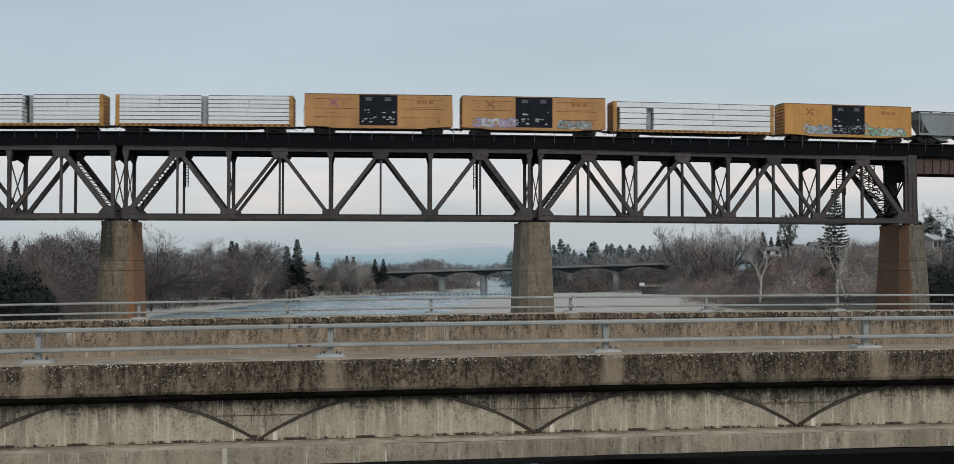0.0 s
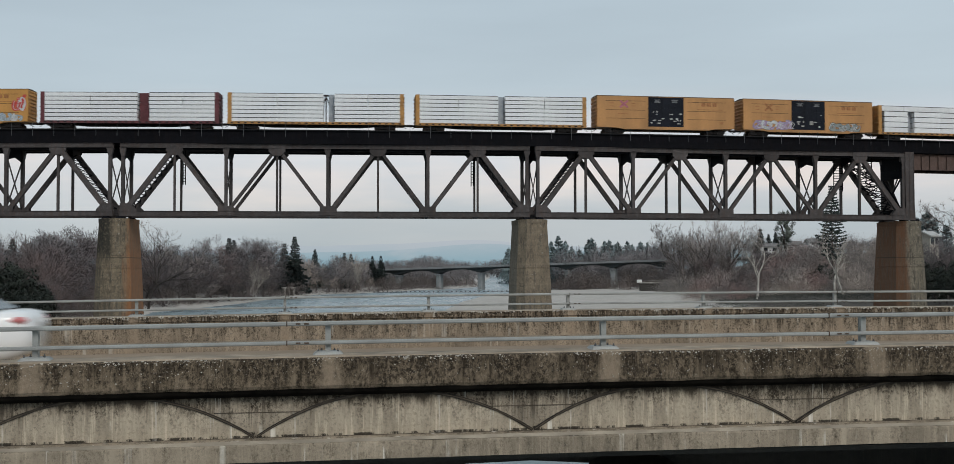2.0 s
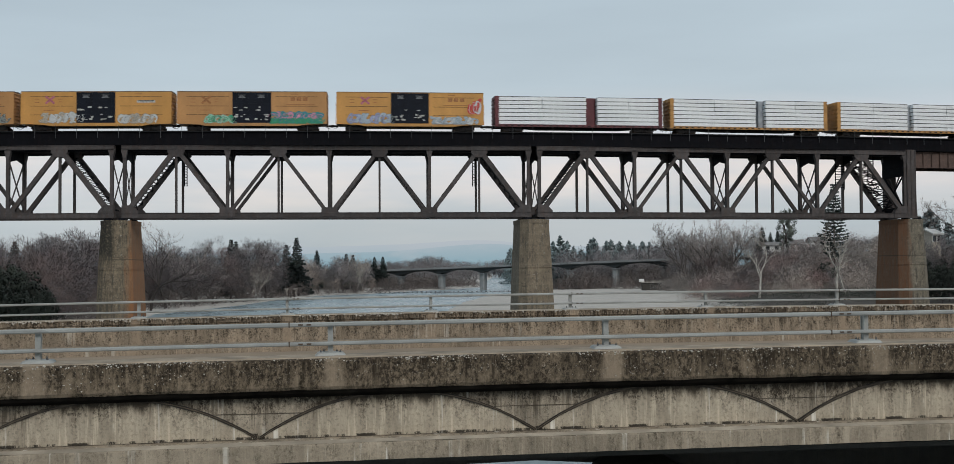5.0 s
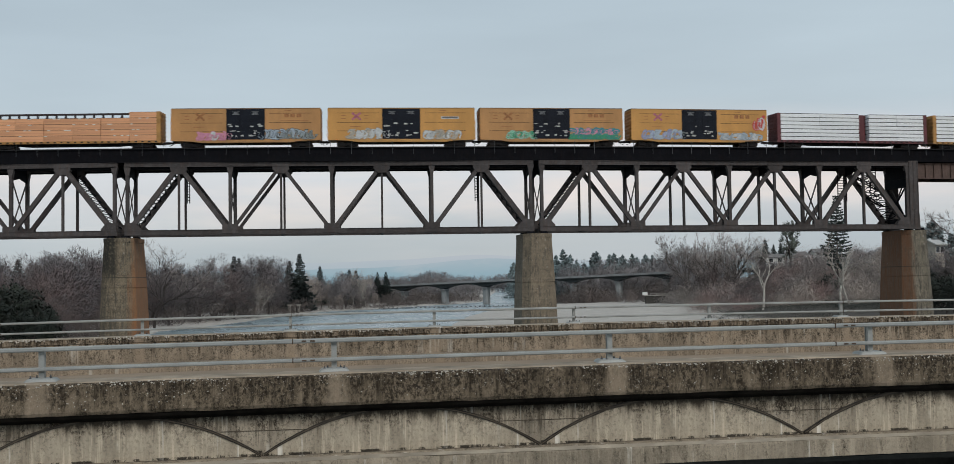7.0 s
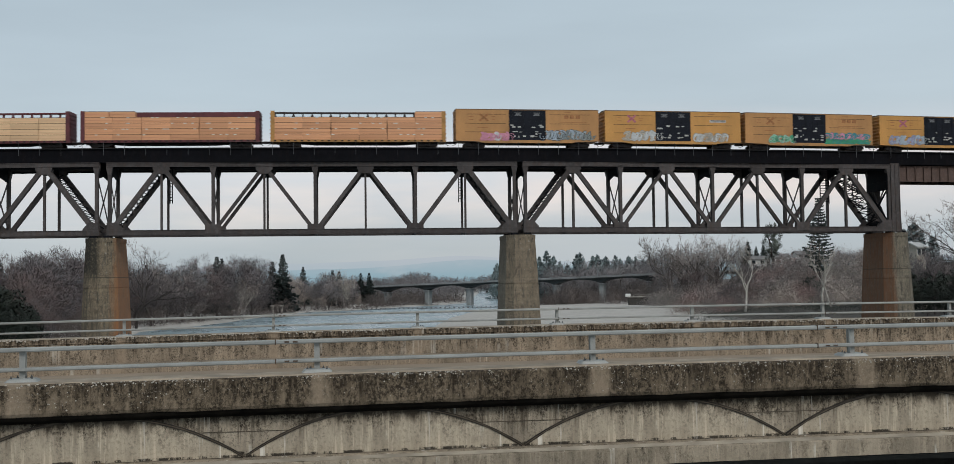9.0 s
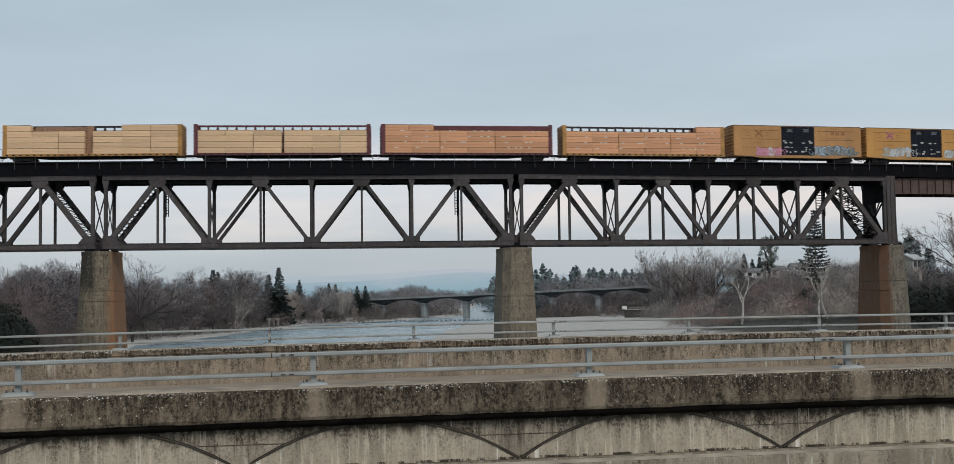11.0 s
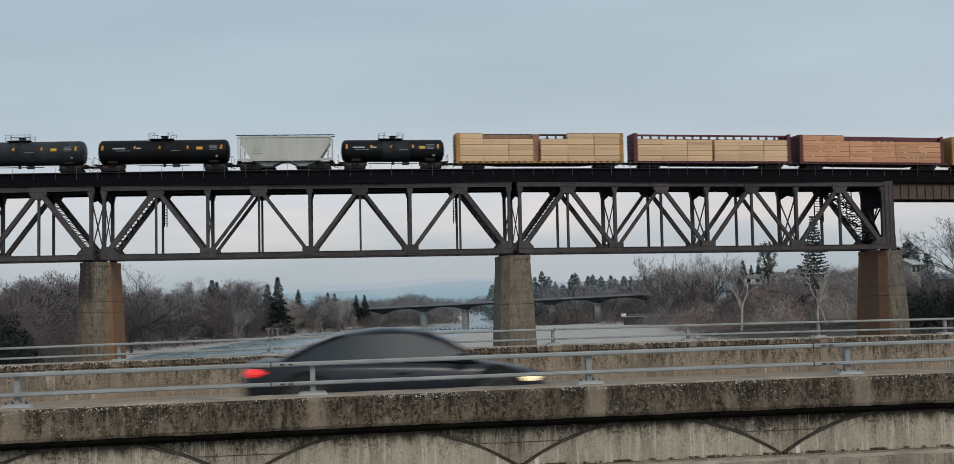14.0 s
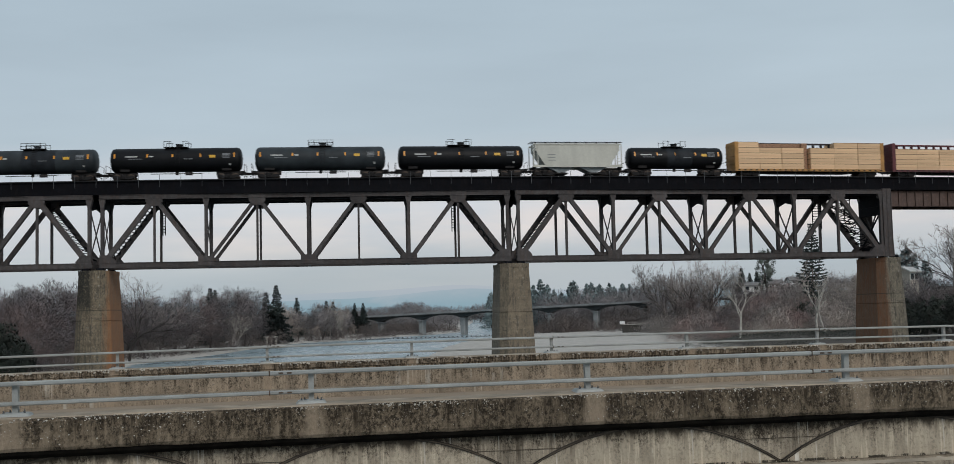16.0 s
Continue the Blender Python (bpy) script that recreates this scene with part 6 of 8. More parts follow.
GREY_TAG, WHITE_TAG = (["spray_white", "spray_grey", "spray_sky"], "spray_black"), (["spray_tan", "spray_white"], "spray_grey")
TRAIN = [
    (88.6, build_hopper("blue-grey covered hopper car", 17.2, "hopper_grey", 3)),
    (69.55, build_boxcar("yellow", "yellow ribbed boxcar with black doors and white-grey graffiti", [(-6.4, -0.6, 1.0, 2.35, ["spray_white", "spray_grey", "spray_sky"], "spray_black"), (-0.9, 2.6, 1.1, 2.9, ["spray_white", "spray_grey"], "spray_black"), (2.6, 8.2, 1.0, 2.2, ["spray_white", "spray_grey", "spray_mint"], "spray_black")], ribbed=True)),
    (47.6, build_centerbeam("ochre", "yellow centerbeam flatcar loaded with white-wrapped lumber", [(-10.2, -6.6, 0, 4, 1, "wrap"), (-10.75, -0.2, 4, 1, 3, "wrap"), (-5.6, 10.75, 0, 4, 4, "wrap"), (-0.2, 10.75, 4, 1, 3, "wrap")], 5, gap_mat=(-6.0, 0.6, "wrap_grey"))),
    (26.1, build_boxcar("amber", "worn amber boxcar with black doors and lilac and white graffiti", [(-7.6, -2.2, 1.1, 2.3, ["spray_lilac", "spray_lilac", "spray_white"], "spray_grey"), (3.2, 7.3, 1.0, 2.15, ["spray_white", "spray_grey"], "spray_black")])),
    (6.1, build_boxcar("amber", "clean amber boxcar with black plug doors", [], pink=True)),
    (-15.75, build_centerbeam("ochre", "yellow centerbeam flatcar with white-wrapped lumber bundles", wrap_loads(-0.45, 0.45), 7, gap_mat=(0.0, 0.75, "wrap_grey"))),
    (-39.4, build_centerbeam("ochre", "yellow centerbeam flatcar with white-wrapped lumber and a pale gap", wrap_loads(0.9, 2.3), 7, gap_mat=(1.9, 0.7, "wrap_grey"))),
    (-62.65, build_centerbeam("maroon", "maroon centerbeam flatcar loaded with white-wrapped lumber", wrap_loads(0.9, 2.4), 7, gap_mat=(1.65, 1.2, "maroon"))),
    (-84.6, build_boxcar("yellow", "bright yellow boxcar with blue graffiti and a red disc tag", [(-7.6, -2.1, 1.1, 2.5, ["spray_blue", "spray_blue", "spray_sky"], "spray_grey"), (2.6, 8.2, 1.0, 2.05, ["spray_sky", "spray_white"], "spray_grey"), (7.7, 9.1, 2.2, 4.6, ["spray_red", "spray_red", "spray_red", "spray_white"], "spray_red")], pink=True)),
    (-104.5, build_boxcar("amber", "worn amber boxcar with teal and mint graffiti", [(-5.8, -2.0, 1.1, 2.1, ["spray_mint", "spray_mint", "spray_green"], "spray_grey"), (2.4, 8.6, 1.6, 2.5, ["spray_teal", "spray_teal", "spray_pink"], "spray_teal"), (2.4, 8.8, 1.0, 1.8, ["spray_green", "spray_green"], "spray_teal")])),
    (-123.9, build_boxcar("yellow", "yellow boxcar with tan graffiti and a white name plate", [(-6.6, -1.6, 1.1, 2.5, *WHITE_TAG), (3.0, 7.4, 1.0, 2.3, *WHITE_TAG)], pink=True, plate=True)),
    (-143.5, build_boxcar("amber", "worn amber boxcar with pink and grey-green graffiti", [(-6.2, -2.0, 1.0, 2.1, ["spray_pink", "spray_white"], "spray_pink"), (1.9, 8.6, 1.1, 2.6, ["spray_grey", "spray_grey", "spray_sky"], "spray_black")])),
    (-165.25, build_centerbeam("ochre", "yellow centerbeam flatcar stacked with reddish lumber", [(-10.7, 10.75, 0, 4, 6, "lumber_red"), (7.2, 10.75, 4, 1, 1, "lumber_red")], 5, True)),
    (-188.8, build_centerbeam("maroon", "maroon centerbeam flatcar stacked with reddish lumber", [(-10.75, 10.75, 0, 4, 6, "lumber_red"), (-10.75, -4.4, 4, 1, 2, "lumber_red")], 5, True, cover=[(-4.4, 11.0)])),
    (-212.3, build_centerbeam("maroon", "maroon centerbeam flatcar stacked with tan lumber", [(-10.75, -0.15, 0, 4, 3, "lumber_tan"), (0.15, 10.75, 0, 4, 3, "lumber_tan")], 5)),
    (-235.9, build_centerbeam("ochre", "ochre centerbeam flatcar stacked with tan lumber", [(-10.75, -1.0, 0, 4, 3, "lumber_tan"), (0.0, 10.75, 0, 4, 3, "lumber_tan"), (-10.75, -7.6, 4, 1, 1, "lumber_tan"), (3.6, 10.75, 4, 1, 2, "lumber_tan")], 5, gap_mat=(-0.5, 0.85, "lumber_far"), cover=[(-7.4, -0.3)])),
    (-255.05, build_tank_car("short black tank car with a dusty band and orange markers", 13.3, 2.85, 2.62, "tank", (-1.4, 2.1), "short", 0.0)),
    (-268.7, build_hopper("pale grey two-bay covered hopper car", 12.2, "hopper")),
    (-283.95, build_tank_car("long black tank car with amber reflectors", 16.4, 3.05, 2.72, "tank", None, "short", 0.0)),
    (-302.05, build_tank_car("long dusty black tank car with railed platform", 16.6, 3.05, 2.72, "tank_grey", None, "rail", 0.3)),
    (-320.15, build_tank_car("long black tank car with amber reflectors", 16.5, 3.05, 2.72, "tank", None, "short", 0.3)),
    (-338.2, build_tank_car("dusty grey-black tank car with railed platform", 16.4, 3.05, 2.72, "tank_grey", (-1.0, 3.2), "rail", 0.6)),
]


def rail_pose(s):
    x, y, z, a = track_frame(s)
    return pose(x, y, z, 0, math.degrees(math.atan(-GRADE)), a)


for u, car in TRAIN:
    car.matrix_basis = rail_pose(u)


# ---- trees and brush of the banks ----
def sliver(tv, tf, rnd, base, d, length, w):
    """A thin flat shoot."""
    side = d.cross(Vector((rnd.gauss(0, 1), rnd.gauss(0, 1), rnd.gauss(0, 1)))).normalized() * w * 0.5
    n = len(tv)
    tv.extend([tuple(base - side), tuple(base + side), tuple(base + d * length)])
    tf.append((n, n + 1, n + 2))


def grow_tree(seed, height, width=0.8, bole=0.18, tips=90, sprays=54, spread=0.085, twig_len=0.050, twig_w=0.071, thick=0.016, wander=0.085, lean=0.04, flat=1.0, upright=0.25):
    """A bare tree: limbs that reach out to points all through a lumpy crown, thick where many of them meet,
    and round each point a haze of fine twigs. Lengths of limbs and twigs are shares of the height."""
    rnd = random.Random(seed)
    nodes, parent = [Vector((0, 0, -0.6))], [-1]
    steps = max(2, int(bole * 14))
    drift = Vector((rnd.gauss(0, lean), rnd.gauss(0, lean), 0))
    for k in range(1, steps + 1):
        nodes.append(Vector((0, 0, bole * height * k / steps)) + drift * height * bole * (k / steps) ** 1.5)
        parent.append(len(nodes) - 2)
    fork = nodes[-1].copy()
    rz = height * (1 - bole) * 0.54
    mid = Vector((fork.x * 1.5, fork.y * 1.5, height - rz))
    marks = []
    for k in range(tips):
        d = Vector((rnd.gauss(0, 1), rnd.gauss(0, 1), rnd.gauss(0.12, 0.85))).normalized()
        lump = 0.86 + 0.34 * noise.noise(d * 1.7 + Vector((seed * 3.1, 0, 0)))
        r = (0.30 + 0.70 * rnd.random() ** 0.42) * lump
        marks.append(mid + Vector((d.x * r * width * height * 0.5, d.y * r * width * height * 0.5, d.z * r * rz * flat)))
    marks.sort(key=lambda p: (p - fork).length)
    ends, first = [], len(nodes) - 1
    reach = {i: 0.0 for i in range(len(nodes))}
    for p in marks:
        j = min(range(first, len(nodes)), key=lambda i: (p - nodes[i]).length + 0.30 * reach[i] + (0.6 * height if nodes[i].z > p.z + 0.10 * height else 0.0))
        a, n = nodes[j], 3
        for k in range(1, n + 1):
            q = a.lerp(p, k / n)
            if k < n:
                s = (p - a).length * wander
                q += Vector((rnd.gauss(0, s), rnd.gauss(0, s), rnd.gauss(0, s) + 0.5 * s))
            parent.append(j if k == 1 else len(nodes) - 1)
            nodes.append(q)
            reach[len(nodes) - 1] = reach[parent[-1]] + (q - nodes[parent[-1]]).length
        ends.append(len(nodes) - 1)
    load = [0] * len(nodes)
    for e in ends:
        while e >= 0:
            load[e] += 1
            e = parent[e]
    unit = height * thick / tips ** 0.64
    lv, lf, tv, tf = [], [], [], []
    for i in range(1, len(nodes)):
        a, b = nodes[parent[i]], nodes[i]
        r0, r1 = unit * (load[parent[i]] if parent[i] <= first or load[parent[i]] < load[i] * 1.6 else load[i] * 1.25) ** 0.64, unit * load[i] ** 0.64
        sides = 7 if load[i] > tips * 0.5 else (5 if load[i] > 4 else 3)
        d = (b - a).normalized()
        s = d.cross(Vector((0.31, 0.95, 0.05))).normalized()
        u = d.cross(s)
        n = len(lv)
        for pt, r in ((a, r0), (b, r1)):
            for k in range(sides):
                w = 6.28319 * k / sides
                lv.append(tuple(pt + (s * math.cos(w) + u * math.sin(w)) * r))
        lf.extend((n + k, n + (k + 1) % sides, n + sides + (k + 1) % sides, n + sides + k) for k in range(sides))
    for e in ends:
        p = nodes[e]
        out = (p - mid).normalized()
        for _ in range(sprays):
            off = Vector((rnd.gauss(0, 1), rnd.gauss(0, 1), rnd.gauss(0, 1))).normalized() * rnd.random() ** 0.4 * spread * height
            d = (out * 0.45 + off.normalized() * 0.35 + Vector((rnd.gauss(0, 0.45), rnd.gauss(0, 0.45), rnd.gauss(upright, 0.4)))).normalized()
            sliver(tv, tf, rnd, p + off, d, height * twig_len * rnd.uniform(0.5, 1.5), twig_w * rnd.uniform(0.7, 1.5))
    k = height / max(v[2] for v in tv + lv)
    return ([(x * k, y * k, z * k) for x, y, z in lv], lf), ([(x * k, y * k, z * k) for x, y, z in tv], tf)


def grow_forked(seed, height, rise=0.25, limbs=6, splay=0.55, arch=0.10, shoots=9, thick=0.016, leader=0.9, twig_w=0.05, curl=0.10):
    """An open bare tree: the trunk parts into long limbs that bend as they climb and fork three times into fine shoots.
    rise: where the first limb leaves; splay: how far the limbs lean out; leader: how far the trunk itself goes on."""
    rnd = random.Random(seed)
    lv, lf, tv, tf = [], [], [], []

    def ring(p, d, r, sides):
        s = d.cross(Vector((0.31, 0.95, 0.05))).normalized()
        u = d.cross(s)
        for k in range(sides):
            w = 6.28319 * k / sides
            lv.append(tuple(p + (s * math.cos(w) + u * math.sin(w)) * r))

    def bough(p, d, length, r, level, start):
        steps = (7, 6, 4, 3)[level]
        sides = (7, 5, 3, 3)[level]
        bend = Vector((rnd.gauss(0, 1), rnd.gauss(0, 1), rnd.gauss(0, 0.6))) * curl
        made = []
        ring(p, d, r, sides)
        for k in range(1, steps + 1):
            d = (d + bend + Vector((rnd.gauss(0, 1), rnd.gauss(0, 1), rnd.gauss(0, 1))) * curl * 0.9 + Vector((0, 0, arch if level else 0.0))).normalized()
            p = p + d * length / steps
            r1 = r * (1 - 0.80 * k / steps)
            n = len(lv) - sides
            ring(p, d, max(r1, 0.004 * thick * height), sides)
            lf.extend((n + j, n + (j + 1) % sides, n + sides + (j + 1) % sides, n + sides + j) for j in range(sides))
            made.append((k / steps, p.copy(), d.copy(), r1))
        if level == 3:
            for _ in range(shoots):
                f, q, e, _r = rnd.choice(made)
                out = (e + Vector((rnd.gauss(0, 0.55), rnd.gauss(0, 0.55), rnd.gauss(0.15, 0.5)))).normalized()
                sliver(tv, tf, rnd, q, out, height * rnd.uniform(0.020, 0.065), twig_w * rnd.uniform(0.6, 1.3))
            return
        count = (limbs, 6, 5)[level]
        for c in range(count):
            f = start + (1.0 - start) * (c + rnd.random() * 0.8) / count
            _f, q, e, qr = min(made, key=lambda g: abs(g[0] - f))
            side = e.cross(Vector((rnd.gauss(0, 1), rnd.gauss(0, 1), rnd.gauss(0, 1)))).normalized()
            if level == 0:
                turn = c * 2.4 + rnd.uniform(-0.5, 0.5)
                side = Vector((math.cos(turn), math.sin(turn), 0.0))
            lean = splay * rnd.uniform(0.75, 1.25) if level == 0 else rnd.uniform(0.45, 0.85)
            go = (e * math.cos(lean) + side * math.sin(lean)).normalized()
            share = (0.62, 0.55, 0.50)[level] * rnd.uniform(0.75, 1.15) * (1.15 - 0.45 * f)
            bough(q, go, length * share if level else height * 0.58 * rnd.uniform(0.8, 1.1) * (1.1 - 0.4 * f), max(qr * 0.72, r * 0.30), level + 1, 0.25)

    bough(Vector((0, 0, -0.5)), Vector((rnd.gauss(0, 0.05), rnd.gauss(0, 0.05), 1)).normalized(), height * leader, height * thick, 0, rise / leader)
    k = height / max(v[2] for v in tv + lv)
    return ([(x * k, y * k, z * k) for x, y, z in lv], lf), ([(x * k, y * k, z * k) for x, y, z in tv], tf)


def raw_mesh(name, data, mat, heart=None):
    """A mesh from its points and faces. heart: the middle of a crown; its shoots are shaded by the way they lie from it, as a mass of finer ones would be."""
    pts, faces = data
    if heart is not None and faces:
        p = np.array(pts)
        n = len(faces[0])
        q = p[np.array(faces).ravel()].reshape(-1, n, 3)
        face_n = np.cross(q[:, 1] - q[:, 0], q[:, 2] - q[:, 0])
        out = q.mean(axis=1) - np.array(heart)
        out /= np.linalg.norm(out, axis=1, keepdims=True) + 1e-6
        turned = (face_n * out).sum(axis=1) < 0
        faces = [f[::-1] if t else f for f, t in zip(faces, turned)]
    me = bpy.data.meshes.new(name)
    me.from_pydata(pts, [], faces)
    me.materials.append(mat)
    if heart is not None and faces:
        out = p - np.array(heart)
        out /= np.linalg.norm(out, axis=1, keepdims=True) + 1e-6
        own = np.zeros_like(p)
        fidx = np.array(faces)
        q = p[fidx]
        fn = np.cross(q[:, 1] - q[:, 0], q[:, 2] - q[:, 0])
        fn /= np.linalg.norm(fn, axis=1, keepdims=True) + 1e-9
        for k in range(n):
            own[fidx[:, k]] = fn
        mixed_n = out * 0.75 + own * 0.35 + np.array((0, 0, 0.15))
        mixed_n /= np.linalg.norm(mixed_n, axis=1, keepdims=True) + 1e-6
        me.normals_split_custom_set_from_vertices(mixed_n.tolist())
    return me


def tree_thing(name, label, limbs, crown, bark, twig, group):
    t = thing(name, label, "tree", group=group)
    part("trunk", raw_mesh("trunk", limbs, bark), None, t)
    part("crown", raw_mesh("crown", crown, twig, (0, 0, 0.5 * max(v[2] for v in crown[0]))), None, t)
    return t


def tapered_trunk(height, share=0.016, sides=7):
    lv, lf = [], []
    for k in range(5):
        z, r = -0.5 + (height + 0.3) * k / 4, height * share * (1 - 0.9 * k / 4)
        for j in range(sides):
            a = 2 * math.pi * j / sides
            lv.append((r * math.cos(a), r * math.sin(a), z))
        if k:
            for j in range(sides):
                lf.append(((k - 1) * sides + j, (k - 1) * sides + (j + 1) % sides, k * sides + (j + 1) % sides, k * sides + j))
    return lv, lf


def needle_quad(tv, tf, rnd, p, d, ln, w):
    s = d.cross(Vector((rnd.gauss(0, 1), rnd.gauss(0, 1), rnd.gauss(0, 1)))).normalized() * w
    m, tip = len(tv), p + d * ln
    tv.extend([tuple(p - s * 0.5), tuple(p + s * 0.5), tuple(tip + s), tuple(tip - s)])
    tf.append((m, m + 1, m + 2, m + 3))


def grow_conifer(seed, height, width, layers=25, low=0.10):
    """A pointed conifer: whorls of drooping boughs clothed in needles, ragged at the edge."""
    rnd = random.Random(seed)
    tv, tf = [], []
    for i in range(layers):
        f = i / (layers - 1)
        z = height * (low + (0.99 - low) * f)
        reach = width * (1 - f) ** 0.9 * rnd.uniform(0.75, 1.12) + 0.15
        n = 7
        for k in range(n):
            a = 2 * math.pi * (k + rnd.random() * 0.7) / n + i * 1.3
            out = Vector((math.cos(a), math.sin(a), rnd.uniform(-0.35, -0.05) + 0.35 * f))
            rr = reach * rnd.uniform(0.6, 1.1)
            clumps = max(3, int(rr * 3.6))
            for c in range(clumps):
                t = (c + 0.6) / clumps
                p = Vector((0, 0, z)) + out * rr * t + Vector((0, 0, -0.10 * rr * t * t))
                for _ in range(4):
                    d = (out + Vector((rnd.gauss(0, 0.6), rnd.gauss(0, 0.6), rnd.gauss(-0.15, 0.40)))).normalized()
                    needle_quad(tv, tf, rnd, p, d, rnd.uniform(0.5, 1.0) * (1.0 - 0.5 * f), rnd.uniform(0.16, 0.30) * (1 - 0.4 * f))
    return tapered_trunk(height), (tv, tf)


def grow_tiered(seed, height, width, tiers=27):
    """An old tiered conifer: bare level boughs in separate storeys, each with a rope of short stiff foliage."""
    rnd = random.Random(seed)
    lv, lf = tapered_trunk(height, 0.012)
    tv, tf = [], []
    for i in range(tiers):
        f = i / (tiers - 1)
        z = height * (0.24 + 0.74 * f) + rnd.uniform(-0.15, 0.15)
        reach = width * (0.55 + 0.45 * min(1.0, f / 0.3)) * (1 - max(0.0, f - 0.3) / 0.72) ** 0.8 + 0.2
        n = rnd.choice((6, 7, 8))
        for k in range(n):
            a = 2 * math.pi * (k + rnd.random() * 0.5) / n + i * 0.9
            out = Vector((math.cos(a), math.sin(a), rnd.uniform(-0.10, 0.06)))
            rr = reach * rnd.uniform(0.65, 1.1)
            clumps = max(3, int(rr * 3.2))
            for c in range(clumps):
                t = 0.15 + 0.85 * (c + 0.5) / clumps
                p = Vector((0, 0, z)) + out * rr * t + Vector((0, 0, 0.16 * rr * (t * t - 0.45)))
                for _ in range(4):
                    d = (out * 0.8 + Vector((rnd.gauss(0, 0.5), rnd.gauss(0, 0.5), rnd.gauss(0.05, 0.22)))).normalized()
                    needle_quad(tv, tf, rnd, p, d, rnd.uniform(0.35, 0.65), rnd.uniform(0.14, 0.22))
    return (lv, lf), (tv, tf)


def leaf_clumps(rnd, blobs, per, lo, hi, flat=1.0):
    tv, tf = [], []
    for c, r in blobs:
        for _ in range(per):
            d = Vector((rnd.gauss(0, 1), rnd.gauss(0, 1), rnd.gauss(0, flat))).normalized()
            p = c + d * r * rnd.uniform(0.35, 1.15)
            u = d.cross(Vector((rnd.gauss(0, 1), rnd.gauss(0, 1), rnd.gauss(0, 1)))).normalized() * rnd.uniform(lo, hi)
            v = (d + Vector((rnd.gauss(0, 0.5), rnd.gauss(0, 0.5), rnd.gauss(0, 0.5)))).cross(u).normalized() * rnd.uniform(lo, hi) * 0.75
            m = len(tv)
            tv.extend([tuple(p - u), tuple(p - v), tuple(p + u), tuple(p + v)])
            tf.append((m, m + 1, m + 2, m + 3))
    return tv, tf


def grow_pine(seed, height, width):
    """An irregular conical pine: ragged boughs of needle tufts, dense to the ground, with a pointed tip."""
    rnd = random.Random(seed)
    blobs = []
    for i in range(150):
        f = rnd.random() ** 1.1
        a = rnd.uniform(0, 6.283)
        side = 0.80 + 0.45 * noise.noise((math.cos(a) * 1.3, math.sin(a) * 1.3, f * 5 + seed))
        taper = (1 - f) ** 0.62
        q = width * 0.5 * taper * side * rnd.random() ** 0.5
        blobs.append((Vector((q * math.cos(a), q * math.sin(a), height * (0.05 + 0.93 * f) - 0.12 * q)), width * (0.035 + 0.075 * taper) * rnd.uniform(0.7, 1.25)))
    return tapered_trunk(height), leaf_clumps(rnd, blobs, 26, 0.22, 0.42, 0.5)


def grow_evergreen(seed, height, width, low=0.1, count=70):
    """A leafy evergreen: forking trunk and many leaf clumps over an uneven oval crown, with gaps."""
    rnd = random.Random(seed)
    limbs, _ = grow_tree(seed, height * 0.92, width / height * 0.7, max(0.1, low), 18, 0, thick=0.02)
    blobs = []
    for i in range(count):
        d = Vector((rnd.gauss(0, 1), rnd.gauss(0, 1), rnd.gauss(0, 1))).normalized()
        r = (0.35 + 0.6 * rnd.random() ** 0.5) * (0.85 + 0.4 * noise.noise(d * 2.1 + Vector((seed, 0, 0))))
        z = height * (low + (1 - low) * 0.5) + d.z * r * height * (1 - low) * 0.5
        blobs.append((Vector((d.x * r * width * 0.5, d.y * r * width * 0.5, z)), rnd.uniform(0.6, 1.25) * width * 0.105))
    return limbs, leaf_clumps(rnd, blobs, 56, 0.11, 0.25)


def bare_kind(label, seeds, bark, twig, group="bank trees", name="bare_tree", **shape):
    return [tree_thing(name, label, *grow_tree(s, **shape), MAT[bark], MAT[twig], group) for s in seeds]


def forked_kind(label, seeds, bark, twig, group="bank trees", name="bare_tree", **shape):
    return [tree_thing(name, label, *grow_forked(s, **shape), MAT[bark], MAT[twig], group) for s in seeds]


BARE = bare_kind("bare grey-brown winter tree with a rounded crown of fine twigs", (11, 12, 13, 14), "bark", "twig", height=15.0, width=0.95, bole=0.12)
BARE_RED = bare_kind("bare reddish-brown winter tree with a dense domed crown", (41, 42, 43), "bark", "twig_red", height=15.0, width=1.0, bole=0.10)
BARE_TAN = bare_kind("bare pale tan tree with upright limbs", (51, 52), "bark_tan", "twig_tan", height=14.5, width=0.6, bole=0.14, tips=60, upright=0.7)
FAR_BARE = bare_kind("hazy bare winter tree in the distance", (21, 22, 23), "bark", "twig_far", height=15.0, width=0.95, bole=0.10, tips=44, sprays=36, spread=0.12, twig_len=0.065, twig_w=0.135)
BUSH = bare_kind("dense bare shrub branching from the ground", (31, 32, 33), "bark", "twig_dark", "bank shrubs", "bare_shrub", height=7.0, width=1.35, bole=0.03, tips=44, sprays=42, spread=0.11, twig_len=0.085, twig_w=0.040, thick=0.014)
OPEN_TREE = forked_kind("large bare tree with dark crooked open limbs", (61, 62, 63), "bark", "twig_grey", height=18.0, rise=0.14, limbs=10, splay=0.58, arch=0.13, shoots=22, thick=0.019, leader=0.74, twig_w=0.040)
